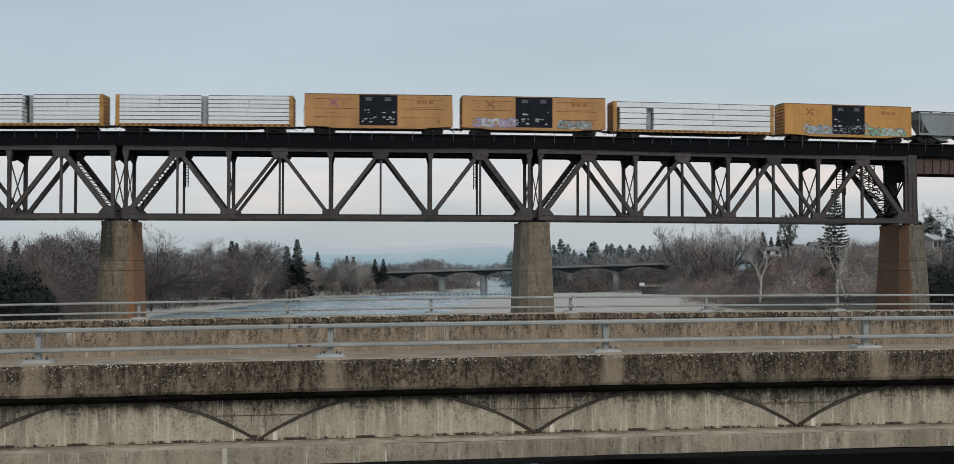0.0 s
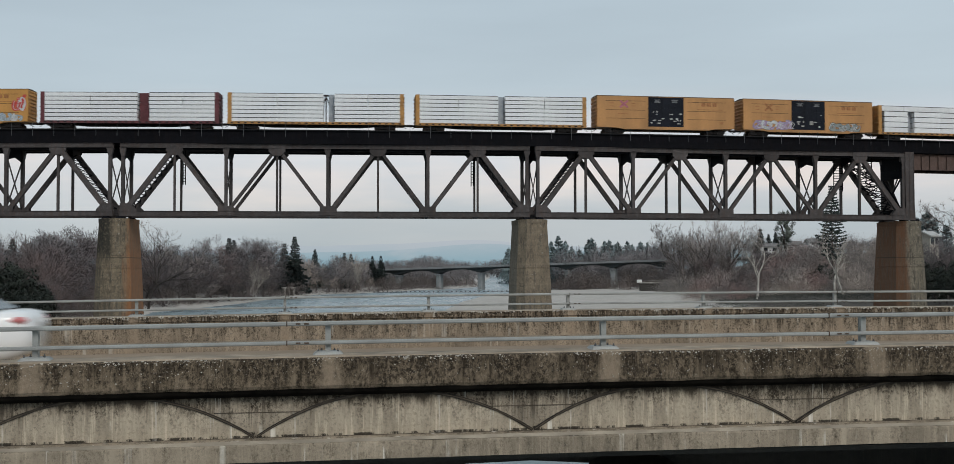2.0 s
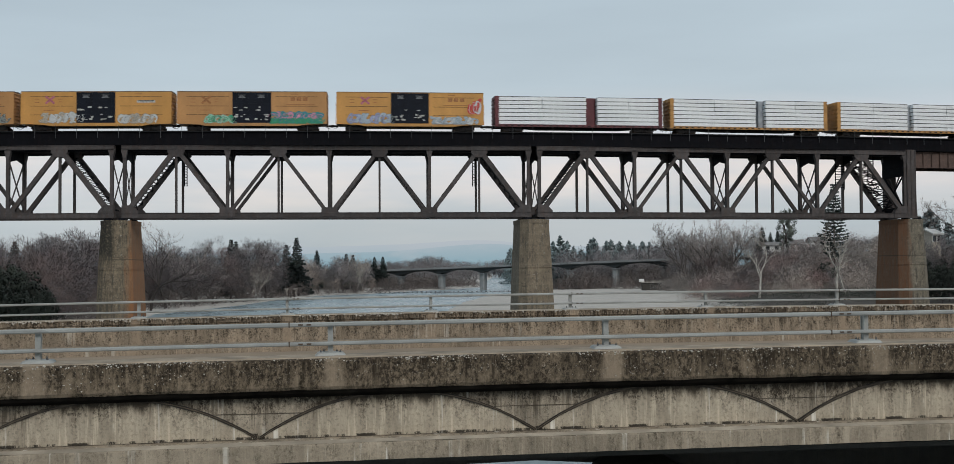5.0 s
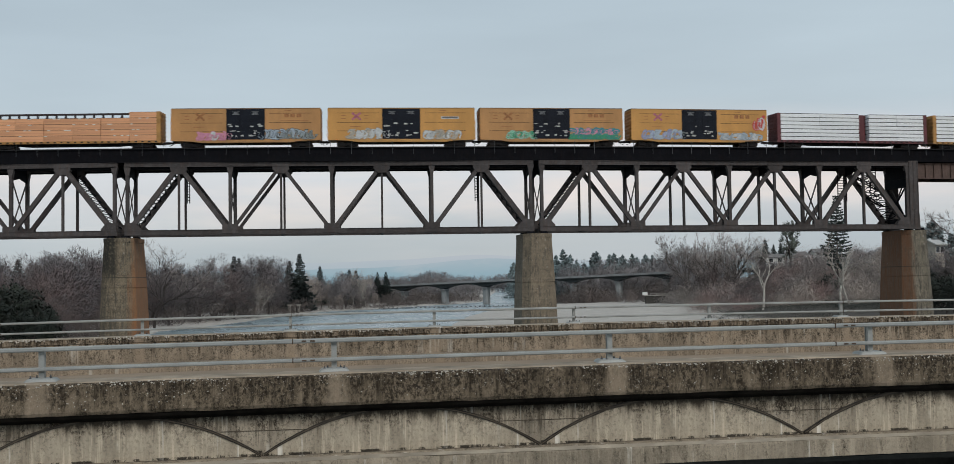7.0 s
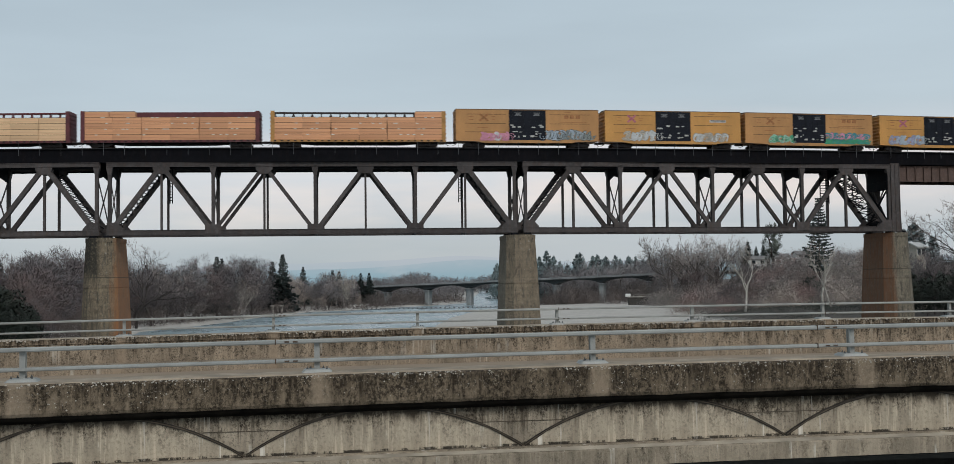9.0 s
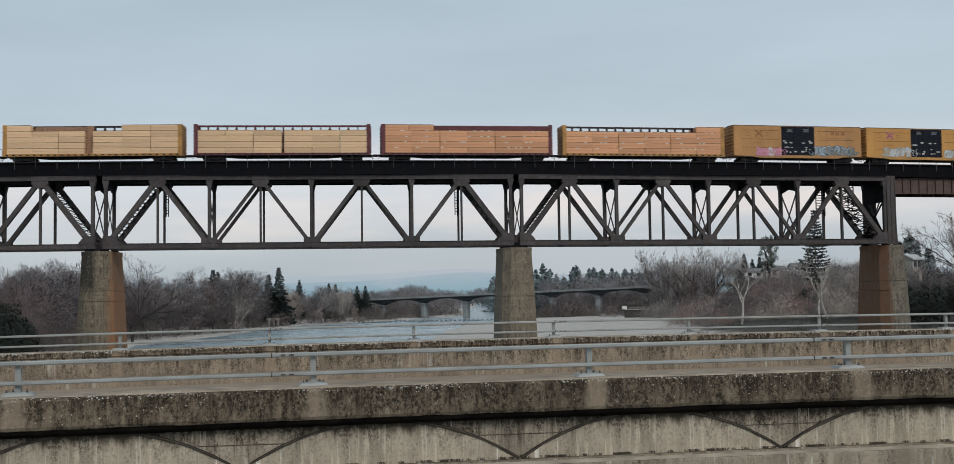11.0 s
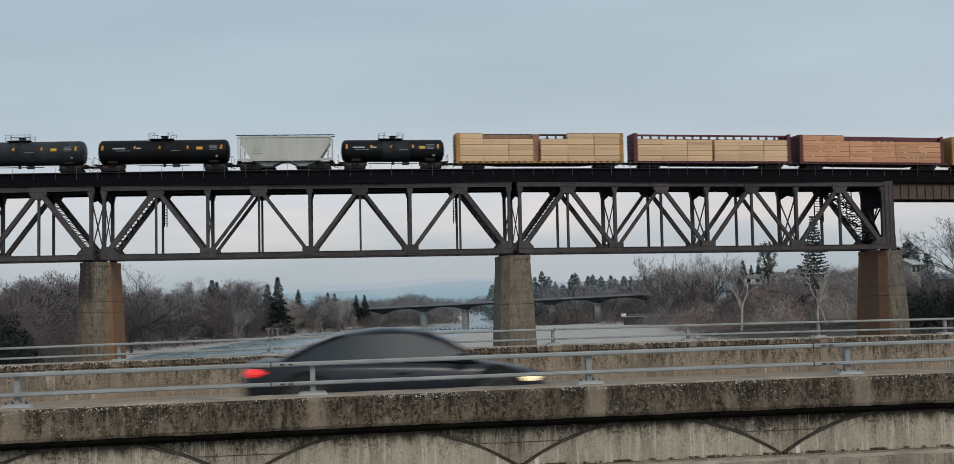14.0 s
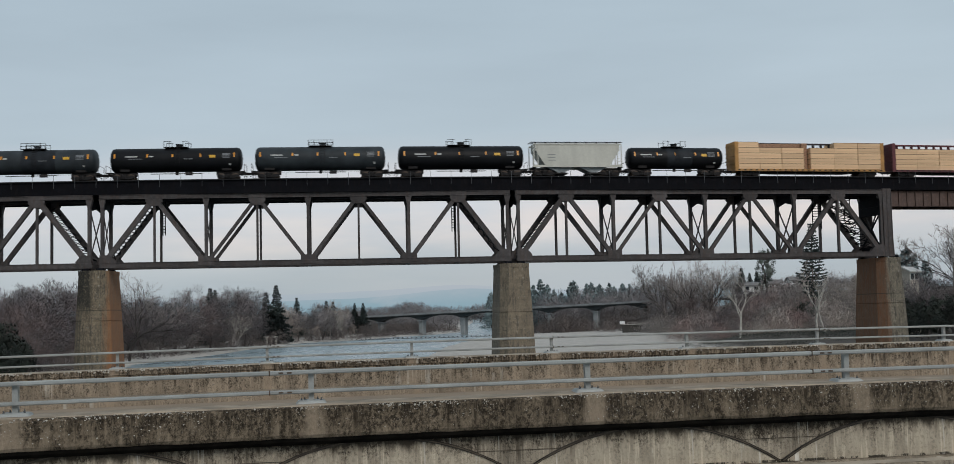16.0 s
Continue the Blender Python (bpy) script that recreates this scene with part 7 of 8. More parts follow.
THIN_TREE = forked_kind("bare tree with few long crooked limbs against the sky", (65, 67), "bark_dark", "twig_grey", height=18.0, rise=0.22, limbs=7, splay=0.78, shoots=12, thick=0.016, leader=0.75, twig_w=0.055, curl=0.13)
PALE = forked_kind("pale white-barked bare sycamore with few limbs", (71, 74), "bark_pale", "twig_tan", name="sycamore_tree", height=17.0, rise=0.30, limbs=5, splay=0.45, arch=0.12, shoots=3, thick=0.022, leader=0.85, twig_w=0.035, curl=0.13)
PALE_CLUMP = forked_kind("clump of pale slender trunks by the river", (77, 78), "bark_pale", "twig_tan", name="sycamore_tree", height=13.0, rise=0.06, limbs=8, splay=0.32, arch=0.10, shoots=5, thick=0.011, leader=0.6, twig_w=0.05, curl=0.06)
CONIFER = [tree_thing("conifer_tree", "dark green pointed conifer", *grow_conifer(80 + i, 16.0, (4.2, 4.8)[i % 2]), MAT["bark"], MAT["needle"], "conifers") for i in range(2)]
TIERED = tree_thing("conifer_tree", "tall sparse conifer with level tiers of branches", *grow_tiered(88, 26.0, 3.7), MAT["bark"], MAT["needle"], "conifers")
EVER = [tree_thing("evergreen_tree", "dark rounded evergreen tree", *grow_evergreen(90 + i, 11.0, 9.0), MAT["bark"], MAT["leaf"], "evergreens") for i in range(2)]
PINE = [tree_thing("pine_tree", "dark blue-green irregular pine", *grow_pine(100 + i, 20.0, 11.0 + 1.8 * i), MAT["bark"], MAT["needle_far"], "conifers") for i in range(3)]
TALL_EVER = tree_thing("evergreen_tree", "tall oval grey-green evergreen with gaps in its crown", *grow_evergreen(95, 22.0, 9.4, 0.20, 120), MAT["bark"], MAT["leaf_grey"], "evergreens")
PLANTED = set()


def plant(kind, x, y, scale=1.0, turn=None, dz=0.0):
    m = pose(x, y, ground_z(x, y) + dz, 0, 0, (x * 37.7 + y * 13.1) % 360 if turn is None else turn)
    if kind not in PLANTED:
        PLANTED.add(kind)
        kind.matrix_basis = m
        kind.scale = (scale, scale, scale)
        return kind
    t = copy_thing(kind, m)
    t.scale = (scale, scale, scale)
    return t


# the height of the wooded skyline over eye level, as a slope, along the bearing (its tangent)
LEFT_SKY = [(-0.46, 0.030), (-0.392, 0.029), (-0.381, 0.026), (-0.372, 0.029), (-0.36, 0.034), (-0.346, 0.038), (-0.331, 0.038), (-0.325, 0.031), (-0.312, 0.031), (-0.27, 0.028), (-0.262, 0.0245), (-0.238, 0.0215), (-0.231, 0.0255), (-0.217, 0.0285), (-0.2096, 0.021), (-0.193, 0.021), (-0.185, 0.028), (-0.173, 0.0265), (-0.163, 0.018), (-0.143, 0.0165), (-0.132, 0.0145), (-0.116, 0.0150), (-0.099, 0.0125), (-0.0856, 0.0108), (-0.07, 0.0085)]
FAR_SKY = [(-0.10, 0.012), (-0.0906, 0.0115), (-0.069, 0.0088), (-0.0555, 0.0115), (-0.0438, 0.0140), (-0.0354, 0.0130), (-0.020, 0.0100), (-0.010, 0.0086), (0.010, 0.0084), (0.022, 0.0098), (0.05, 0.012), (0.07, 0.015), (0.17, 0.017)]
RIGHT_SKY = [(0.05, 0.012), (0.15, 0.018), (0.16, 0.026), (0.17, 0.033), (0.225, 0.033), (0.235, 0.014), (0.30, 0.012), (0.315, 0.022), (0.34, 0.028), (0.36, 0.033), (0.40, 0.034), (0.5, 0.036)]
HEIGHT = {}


def tall(kind):
    if kind not in HEIGHT:
        HEIGHT[kind] = max(v.co.z for c in kind.children for v in c.data.vertices)
    return HEIGHT[kind]


def plant_to(kind, t, rise, dist, turn=None):
    """Plants a tree on that bearing so that its top reaches that slope over eye level."""
    x = t * dist
    return plant(kind, x, dist, (10 + rise * dist - ground_z(x, dist)) / tall(kind), turn)


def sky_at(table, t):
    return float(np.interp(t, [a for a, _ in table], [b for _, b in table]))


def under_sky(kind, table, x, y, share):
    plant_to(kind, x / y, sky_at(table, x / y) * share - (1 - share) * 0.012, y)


def build_woods():
    rnd = random.Random(7)
    # the left bank, row behind row
    for row, (off, n) in enumerate(((7, 20), (15, 22), (28, 18))):
        for i in range(n):
            y = 225 + (570 - 225) * (i + rnd.uniform(-0.35, 0.35)) / n
            x = along(LEFT_SHORE, y) - off - rnd.uniform(1, 8) - (4 if y < 440 else 0)
            kind = rnd.choice((BARE + BARE_RED + BARE_RED) if y < 420 else (BARE + FAR_BARE + BARE_TAN[:1]))
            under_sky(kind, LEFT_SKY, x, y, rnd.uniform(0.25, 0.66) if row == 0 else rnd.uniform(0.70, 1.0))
    for t, rise, y in ((-0.346, 0.0385, 262), (-0.333, 0.0380, 270), (-0.360, 0.0335, 255), (-0.375, 0.0285, 250), (-0.392, 0.030, 246), (-0.410, 0.031, 246), (-0.316, 0.0315, 285), (-0.302, 0.028, 290), (-0.270, 0.0275, 322),
                       (-0.254, 0.0240, 340), (-0.231, 0.0250, 352), (-0.2175, 0.0290, 362), (-0.203, 0.0200, 380), (-0.186, 0.0280, 418), (-0.1745, 0.0270, 424), (-0.244, 0.021, 345)):
        plant_to(rnd.choice(BARE if rise < 0.026 or t > -0.2 else BARE_RED + BARE), t, rise + 0.0022, y)   # the crowns that make the skyline
    for i in range(20):                                  # the near left, beside and behind the left pier
        y = rnd.uniform(205, 262)
        x = min(-0.30 * y, along(LEFT_SHORE, y)) - rnd.uniform(5, 40)
        under_sky(rnd.choice(BARE_RED + BARE[:2]), LEFT_SKY, x, y, rnd.uniform(0.3, 0.85))
    for i in range(46):                                  # shrubs down to the gravel
        y = 228 + 355 * (i + rnd.uniform(-0.4, 0.4)) / 46
        x = along(LEFT_SHORE, y) - rnd.uniform(2, 6) - (4 if y < 370 else 0)
        plant(BUSH[i % 3], x, y, rnd.uniform(0.55, 1.05))
    for t, rise, y in ((-0.402, 0.010, 190), (-0.388, 0.012, 192), (-0.375, 0.006, 188), (-0.364, -0.004, 190), (-0.395, -0.006, 184), (-0.380, -0.010, 182), (-0.414, 0.008, 188), (-0.370, -0.014, 180), (-0.356, -0.016, 186)):
        plant_to(EVER[int(abs(t) * 1000) % 2], t, rise, y)
    plant_to(THIN_TREE[0], -0.2690, 0.0450, 304, 40)
    plant_to(THIN_TREE[1], -0.2560, 0.0390, 322, 200)
    for t, rise, y in ((-0.1484, 0.0280, 476), (-0.1568, 0.0222, 478), (-0.2025, 0.0270, 430), (-0.1985, 0.0252, 432), (-0.1317, 0.0172, 545), (-0.1074, 0.0142, 560), (-0.1020, 0.0133, 560), (-0.0843, 0.0115, 600), (-0.0773, 0.0115, 600), (-0.381, 0.0275, 262)):
        plant_to(CONIFER[int(rise * 10000) % 2], t, rise, y)
    for t, rise, y in ((-0.104, 0.0105, 526), (-0.098, 0.0118, 522), (-0.094, 0.0160, 540), (-0.1855, 0.0120, 412), (-0.182, 0.0105, 414)):
        plant_to(PALE_CLUMP[int(rise * 10000) % 2], t, rise, y)
    for i in range(26):                                  # paler trees towards the bend
        t = rnd.uniform(-0.150, -0.070)
        y = rnd.uniform(520, 590)
        if t * y < along(LEFT_SHORE, y) - 5:
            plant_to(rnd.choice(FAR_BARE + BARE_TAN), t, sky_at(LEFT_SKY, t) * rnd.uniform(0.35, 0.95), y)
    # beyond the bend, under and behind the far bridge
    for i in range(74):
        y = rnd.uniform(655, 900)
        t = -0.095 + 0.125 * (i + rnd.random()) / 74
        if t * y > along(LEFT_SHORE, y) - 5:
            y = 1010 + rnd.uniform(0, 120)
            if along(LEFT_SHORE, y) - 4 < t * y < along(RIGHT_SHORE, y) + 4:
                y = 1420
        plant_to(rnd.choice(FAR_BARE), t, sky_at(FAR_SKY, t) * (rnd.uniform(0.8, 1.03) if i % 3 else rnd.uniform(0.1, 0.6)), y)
    # the right bank behind the gravel bar
    for i in range(64):
        y = rnd.uniform(606, 650)
        t = rnd.uniform(0.058, 0.172)
        if t * y > along(RIGHT_SHORE, y) + 3:
            plant_to(rnd.choice(FAR_BARE), t, rnd.uniform(0.008, 0.0215), y)
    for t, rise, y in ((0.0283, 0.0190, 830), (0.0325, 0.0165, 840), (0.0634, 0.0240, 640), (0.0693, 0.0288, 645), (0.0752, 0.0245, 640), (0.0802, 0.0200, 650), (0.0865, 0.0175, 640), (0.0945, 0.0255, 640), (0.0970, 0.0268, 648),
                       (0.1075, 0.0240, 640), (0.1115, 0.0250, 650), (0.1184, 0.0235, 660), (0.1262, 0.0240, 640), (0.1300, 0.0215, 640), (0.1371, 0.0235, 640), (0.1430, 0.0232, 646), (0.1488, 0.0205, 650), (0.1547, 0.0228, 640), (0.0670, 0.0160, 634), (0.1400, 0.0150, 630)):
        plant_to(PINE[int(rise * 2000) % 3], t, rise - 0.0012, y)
    for i in range(24):                                  # woods of the right bank, in front of the hill
        t = rnd.uniform(0.165, 0.42)
        y = rnd.uniform(312, 400)
        if t * y > along(RIGHT_WOOD, y) + 3:
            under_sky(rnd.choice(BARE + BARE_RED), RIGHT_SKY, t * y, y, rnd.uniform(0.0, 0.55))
    for t, rise, y, turn in ((0.1715, 0.0320, 445, 10), (0.1765, 0.0400, 432, 130), (0.1915, 0.0415, 410, 250), (0.2045, 0.0410, 400, 60), (0.183, 0.034, 440, 300), (0.216, 0.0375, 390, 200), (0.224, 0.030, 400, 90), (0.199, 0.035, 420, 20)):
        plant_to(OPEN_TREE[int(turn) % 3], t, rise, y, turn)
    for i in range(18):
        plant_to(rnd.choice(FAR_BARE), 0.162 + 0.075 * (i + rnd.random()) / 18, rnd.uniform(0.010, 0.032), rnd.uniform(480, 560))
    for t, rise, y, turn in ((0.2326, 0.0385, 288, 30), (0.3045, 0.0400, 286, 150), (0.2975, 0.0300, 292, 60)):
        plant_to(PALE[int(turn / 30) % 2], t, rise, y, turn)
    plant_to(TIERED, 0.2957, 0.068, 330)
    plant_to(TALL_EVER, 0.2570, 0.0480, 395)
    for t, rise, y in ((0.2364, 0.0322, 425), (0.2431, 0.0280, 430), (0.2490, 0.0297, 432), (0.2545, 0.0235, 440), (0.268, 0.022, 450)):
        plant_to(CONIFER[int(rise * 1000) % 2], t, rise, y)
    for t, rise, y in ((0.366, 0.041, 262), (0.3745, 0.0465, 264), (0.381, 0.040, 268), (0.390, 0.035, 272)):
        plant_to(PINE[int(t * 1000) % 3], t, rise, y)
    for i in range(26):                                  # the hill behind the houses
        plant_to(rnd.choice(FAR_BARE), rnd.uniform(0.225, 0.345), rnd.uniform(0.020, 0.0275), rnd.uniform(450, 540))
    for t, rise, y in ((0.287, 0.004, 330), (0.295, 0.000, 326), (0.279, -0.002, 328)):
        plant_to(EVER[int(abs(rise) * 1000) % 2], t, rise, y)
    for t, rise, y, turn in ((0.404, 0.084, 240, 20), (0.436, 0.070, 240, 140)):
        plant_to(OPEN_TREE[2] if t < 0.43 else THIN_TREE[1], t, rise, y, turn)
    for i in range(18):                                  # brush on the slope below the houses
        t = 0.222 + 0.125 * (i + rnd.random()) / 18
        plant_to(rnd.choice(BARE + BUSH), t, rnd.uniform(0.000, 0.0085), rnd.uniform(360, 392))
    for i in range(10):
        plant_to(rnd.choice(BARE), 0.232 + 0.030 * (i + rnd.random()) / 10, rnd.uniform(0.011, 0.0165), rnd.uniform(385, 402))
    for t, rise, y in ((0.362, 0.004, 236), (0.368, 0.006, 237), (0.374, 0.0075, 238), (0.380, 0.0075, 237), (0.386, 0.008, 236)):
        plant_to(EVER[int(t * 1000) % 2], t, rise, y)
    for t, rise, y in ((0.371, -0.002, 205), (0.380, 0.004, 214), (0.390, 0.002, 206), (0.400, 0.008, 216), (0.412, 0.004, 208), (0.365, -0.012, 200), (0.384, -0.012, 198), (0.398, -0.010, 200), (0.355, -0.004, 222)):
        plant_to(EVER[int(t * 1000) % 2], t, rise, y)
    for i in range(12):
        y = rnd.uniform(215, 270)
        t = rnd.uniform(0.350, 0.46)
        under_sky(rnd.choice(BARE), RIGHT_SKY, t * y, y, rnd.uniform(0.5, 1.0))


def thicket(name, label, spots, mat, seed, per, w=0.05):
    """Low brush in rounded mounds: fine shoots that fan out from the ground to an uneven dome."""
    rnd = random.Random(seed)
    tv, tf, ns = [], [], []
    for x, y, r, h in spots:
        z = ground_z(x, y) - 0.1
        for _ in range(per):
            d = Vector((rnd.gauss(0, 1), rnd.gauss(0, 1), abs(rnd.gauss(0, 1)) + 0.05)).normalized()
            far = (0.80 + 0.45 * noise.noise(d * 2.2 + Vector((x, y, 0)))) * rnd.uniform(0.55, 1.08)
            tip = Vector((d.x * r * far, d.y * r * far, d.z * h * far))
            grow = (tip.normalized() * 0.4 + Vector((rnd.gauss(0, 0.55), rnd.gauss(0, 0.55), rnd.gauss(0.40, 0.5)))).normalized()
            ln = rnd.uniform(0.07, 0.15) * h
            sliver(tv, tf, rnd, Vector((x, y, z)) + tip - grow * ln, grow, ln, w * rnd.uniform(0.7, 1.4))
            a, b, c = (Vector(v) for v in tv[-3:])
            own = (b - a).cross(c - a).normalized()
            if own.dot(d) < 0:
                own, tf[-1] = -own, tf[-1][::-1]
            ns.extend([tuple((d * 0.95 + own * 0.05 + Vector((0, 0, 0.25))).normalized())] * 3)
    me = raw_mesh(name, (tv, tf), mat)
    me.normals_split_custom_set_from_vertices(ns)
    tagged(new(name, me), label, "brush", kind="stuff")


def build_brush():
    rnd = random.Random(21)
    left = []
    for i in range(120):
        y = 215 + 400 * i / 120 + rnd.uniform(-3, 3)
        left.append((along(LEFT_SHORE, y) - rnd.uniform(1, 11) - (4 if y < 370 else 0), y, rnd.uniform(2.5, 4.5), rnd.uniform(2.0, 4.5)))
    for i in range(40):
        y = rnd.uniform(195, 255)
        left.append((min(-0.295 * y, along(LEFT_SHORE, y)) - rnd.uniform(4, 50), y, rnd.uniform(3, 5), rnd.uniform(2, 5)))
    thicket("bank_brush", "dense grey-brown willow brush along the bank", left, MAT["twig_dark"], 3, 520, 0.05)
    red, tan, grey = [], [], []
    for i in range(120):
        t = 0.155 + 0.20 * rnd.random()
        y = rnd.uniform(292, 400)
        x = t * y
        if x < along(RIGHT_WOOD, y):
            x = along(RIGHT_WOOD, y) + rnd.uniform(1, 12)
        patch = noise.noise((x * 0.06, y * 0.03, 4.0))
        (red if patch > 0.08 else (tan if patch < -0.12 else grey)).append((x, y, rnd.uniform(3, 5.5), rnd.uniform(4.5, 8.0)))
    for t, y, h in ((0.152, 462, 6), (0.157, 448, 7.5), (0.162, 436, 8.5), (0.167, 424, 9), (0.173, 414, 9), (0.179, 404, 9), (0.186, 392, 9), (0.193, 380, 9), (0.201, 368, 9), (0.209, 356, 8.5), (0.216, 348, 8.5)):
        grey.append((t * y, y, 5.0, h))
        tan.append(((t + 0.006) * y, y + 6, 4.5, h + 0.5))
    for t, y, h in ((0.190, 345, 8), (0.197, 340, 8.5), (0.205, 338, 8), (0.212, 335, 7.5), (0.182, 350, 7.5)):
        red.append((t * y, y, 4.5, h))
    for t, y, h in ((0.262, 302, 9.5), (0.268, 304, 9.0), (0.257, 306, 8.0), (0.166, 420, 8.5), (0.172, 415, 9.0)):
        tan.append((t * y, y, 4.5, h))
    for i in range(46):
        t = 0.225 + 0.13 * rnd.random()
        y = rnd.uniform(318, 405)
        grey.append((t * y, y, rnd.uniform(4, 6), rnd.uniform(5, 8.5)))
    thicket("willow_brush", "dense reddish willow brush on the river bank", red, MAT["brush_red"], 4, 1100, 0.05)
    thicket("tan_brush", "dense tan brush on the river bank", tan, MAT["twig_tan"], 14, 1000, 0.05)
    thicket("grey_brush", "dense grey-brown brush on the river bank", grey, MAT["brush_grey"], 24, 1000, 0.05)
    low = []
    for i in range(60):                                  # dark scrub at the foot of the bank
        t = 0.192 + 0.19 * i / 60
        for y in (rnd.uniform(262, 290) + 40 * max(0.0, 0.22 - t) / 0.03, rnd.uniform(215, 260) + 60 * max(0.0, 0.22 - t) / 0.03):
            low.append((t * y, y, rnd.uniform(2.4, 3.6), rnd.uniform(1.0, 2.2)))
    thicket("bank_scrub", "low dark scrub at the foot of the bank", low, MAT["leaf"], 34, 300, 0.06)
    mid = []
    for i in range(60):                                  # the island of brush before the far bridge
        y = rnd.uniform(520, 556)
        t = rnd.uniform(0.066, 0.113)
        mid.append((t * y, y, rnd.uniform(3.5, 6), rnd.uniform(8.5, 13.0) * (1 - 0.45 * abs(t - 0.088) / 0.024)))
    for i in range(60):
        y = rnd.uniform(505, 600)
        mid.append((rnd.uniform(0.118, 0.172) * y, y, rnd.uniform(4, 6), rnd.uniform(7, 12)))
    for i in range(70):
        y = rnd.uniform(560, 690)
        mid.append((along(LEFT_SHORE, y) - rnd.uniform(2, 36), y, rnd.uniform(4, 6), rnd.uniform(4, 8)))
    for i in range(30):
        t = rnd.uniform(-0.06, 0.0)
        y = rnd.uniform(690, 760)
        mid.append((min(t * y, along(LEFT_SHORE, y) - 4), y, rnd.uniform(4, 6), rnd.uniform(4, 7)))
    thicket("far_brush", "dark leafless brush beyond the gravel bar", mid, MAT["twig_dark"], 5, 480, 0.09)


build_woods()
for i, kind in enumerate(BARE + BARE_RED + BARE_TAN + FAR_BARE + OPEN_TREE + THIN_TREE + PALE + PALE_CLUMP + CONIFER + EVER + PINE + BUSH):
    if kind not in PLANTED:
        plant(kind, -150.0 - 9 * i, 330 + 11 * i, 0.9)
build_brush()


# ---- the far road bridge, the houses and small works on the banks ----
def build_far_bridge():
    a, b = Vector((-17.5, 608.0, 0)), Vector((86.6, 563.0, 0))
    ang = math.degrees(math.atan2(b.y - a.y, b.x - a.x))
    br = thing("far_road_bridge", "distant pale concrete girder bridge with haunched spans", "bridge", pose(a.x, a.y, 0, 0, 0, ang))
    bay = (b - a).length / 5

    def top(x):
        return 10.35 + 0.0245 * x - 0.00008 * min(x, 0) ** 2

    mat = plain("far_bridge_concrete", (0.27, 0.29, 0.295), 0.85, 0, 0.14, 0.4, 5)
    dark = plain("far_bridge_girder", (0.045, 0.055, 0.058), 0.85, 0, 0.2, 0.4, 5)
    bm = bmesh.new()
    m, lo, hi = 60, -110.0, 260.0
    upper = [(lo + (hi - lo) * i / m, top(lo + (hi - lo) * i / m)) for i in range(m + 1)]
    prism(bm, upper + [(x, z - 0.35) for x, z in upper[::-1]], -5.2, 5.2)
    part("deck", bm, dark, br)
    for y in (-5.3, 5.1):
        bm = bmesh.new()
        prism(bm, [(x, z + 0.82) for x, z in upper] + [(x, z + 0.58) for x, z in upper[::-1]], y, y + 0.2)
        rail = part("barrier", bm, mat, br)
        bm = bmesh.new()
        prism(bm, [(x, z + 0.22) for x, z in upper] + [(x, z - 0.02) for x, z in upper[::-1]], y - 0.02, y + 0.24)
        part("kerb", bm, mat, rail)
        bm = bmesh.new()
        block(bm, (0, 0, 0.5), (0.3, 0.18, 0.5))
        post = mesh_of("rail_post", bm, mat)
        for i in range(int((hi - lo) / 3.2)):
            x = lo + 3.2 * i
            part("rail_post", post, None, rail, m=pose(x, y + 0.1, top(x)))
    for k in range(-5, 11):
        bm = bmesh.new()
        pts = []
        for i in range(17):
            x = bay * (k + i / 16)
            u = abs(2 * i / 16 - 1)
            pts.append((x, top(x) - 0.70 - 1.9 * u ** 2.6))
        prism(bm, [(pts[0][0], top(pts[0][0]) - 0.4), (pts[-1][0], top(pts[-1][0]) - 0.4)][::-1] + pts, -3.6, 3.6)
        part("haunched_girder", bm, dark, br)
        x = bay * k
        gz = min(0.0, ground_z(a.x + (b.x - a.x) * k / 5, a.y + (b.y - a.y) * k / 5)) - 1.5
        h = top(x) - 2.7 - gz
        bm = bmesh.new()
        block(bm, (x, 0, gz + h / 2), (2.5, 4.4, h), bevel=0.5)
        block(bm, (x, 0, top(x) - 2.95), (3.0, 6.4, 0.6), bevel=0.15)
        part("pier", bm, mat, br)
    for x, h in ((-1.6, 5.6), (90.0, 5.2)):
        bm = bmesh.new()
        tube(bm, (x, -4.9, top(x)), (x, -4.9, top(x) + h), 0.14, 8)
        block(bm, (x, -4.4, top(x) + h), (0.25, 2.4, 0.16))
        block(bm, (x, -4.9, top(x) + h - (0.1 if x < 50 else 0.5)), (0.5 if x < 50 else 2.4, 0.14, 0.16))
        part("lamp_post", bm, mat, br, "slim pale lamp post")
    return br


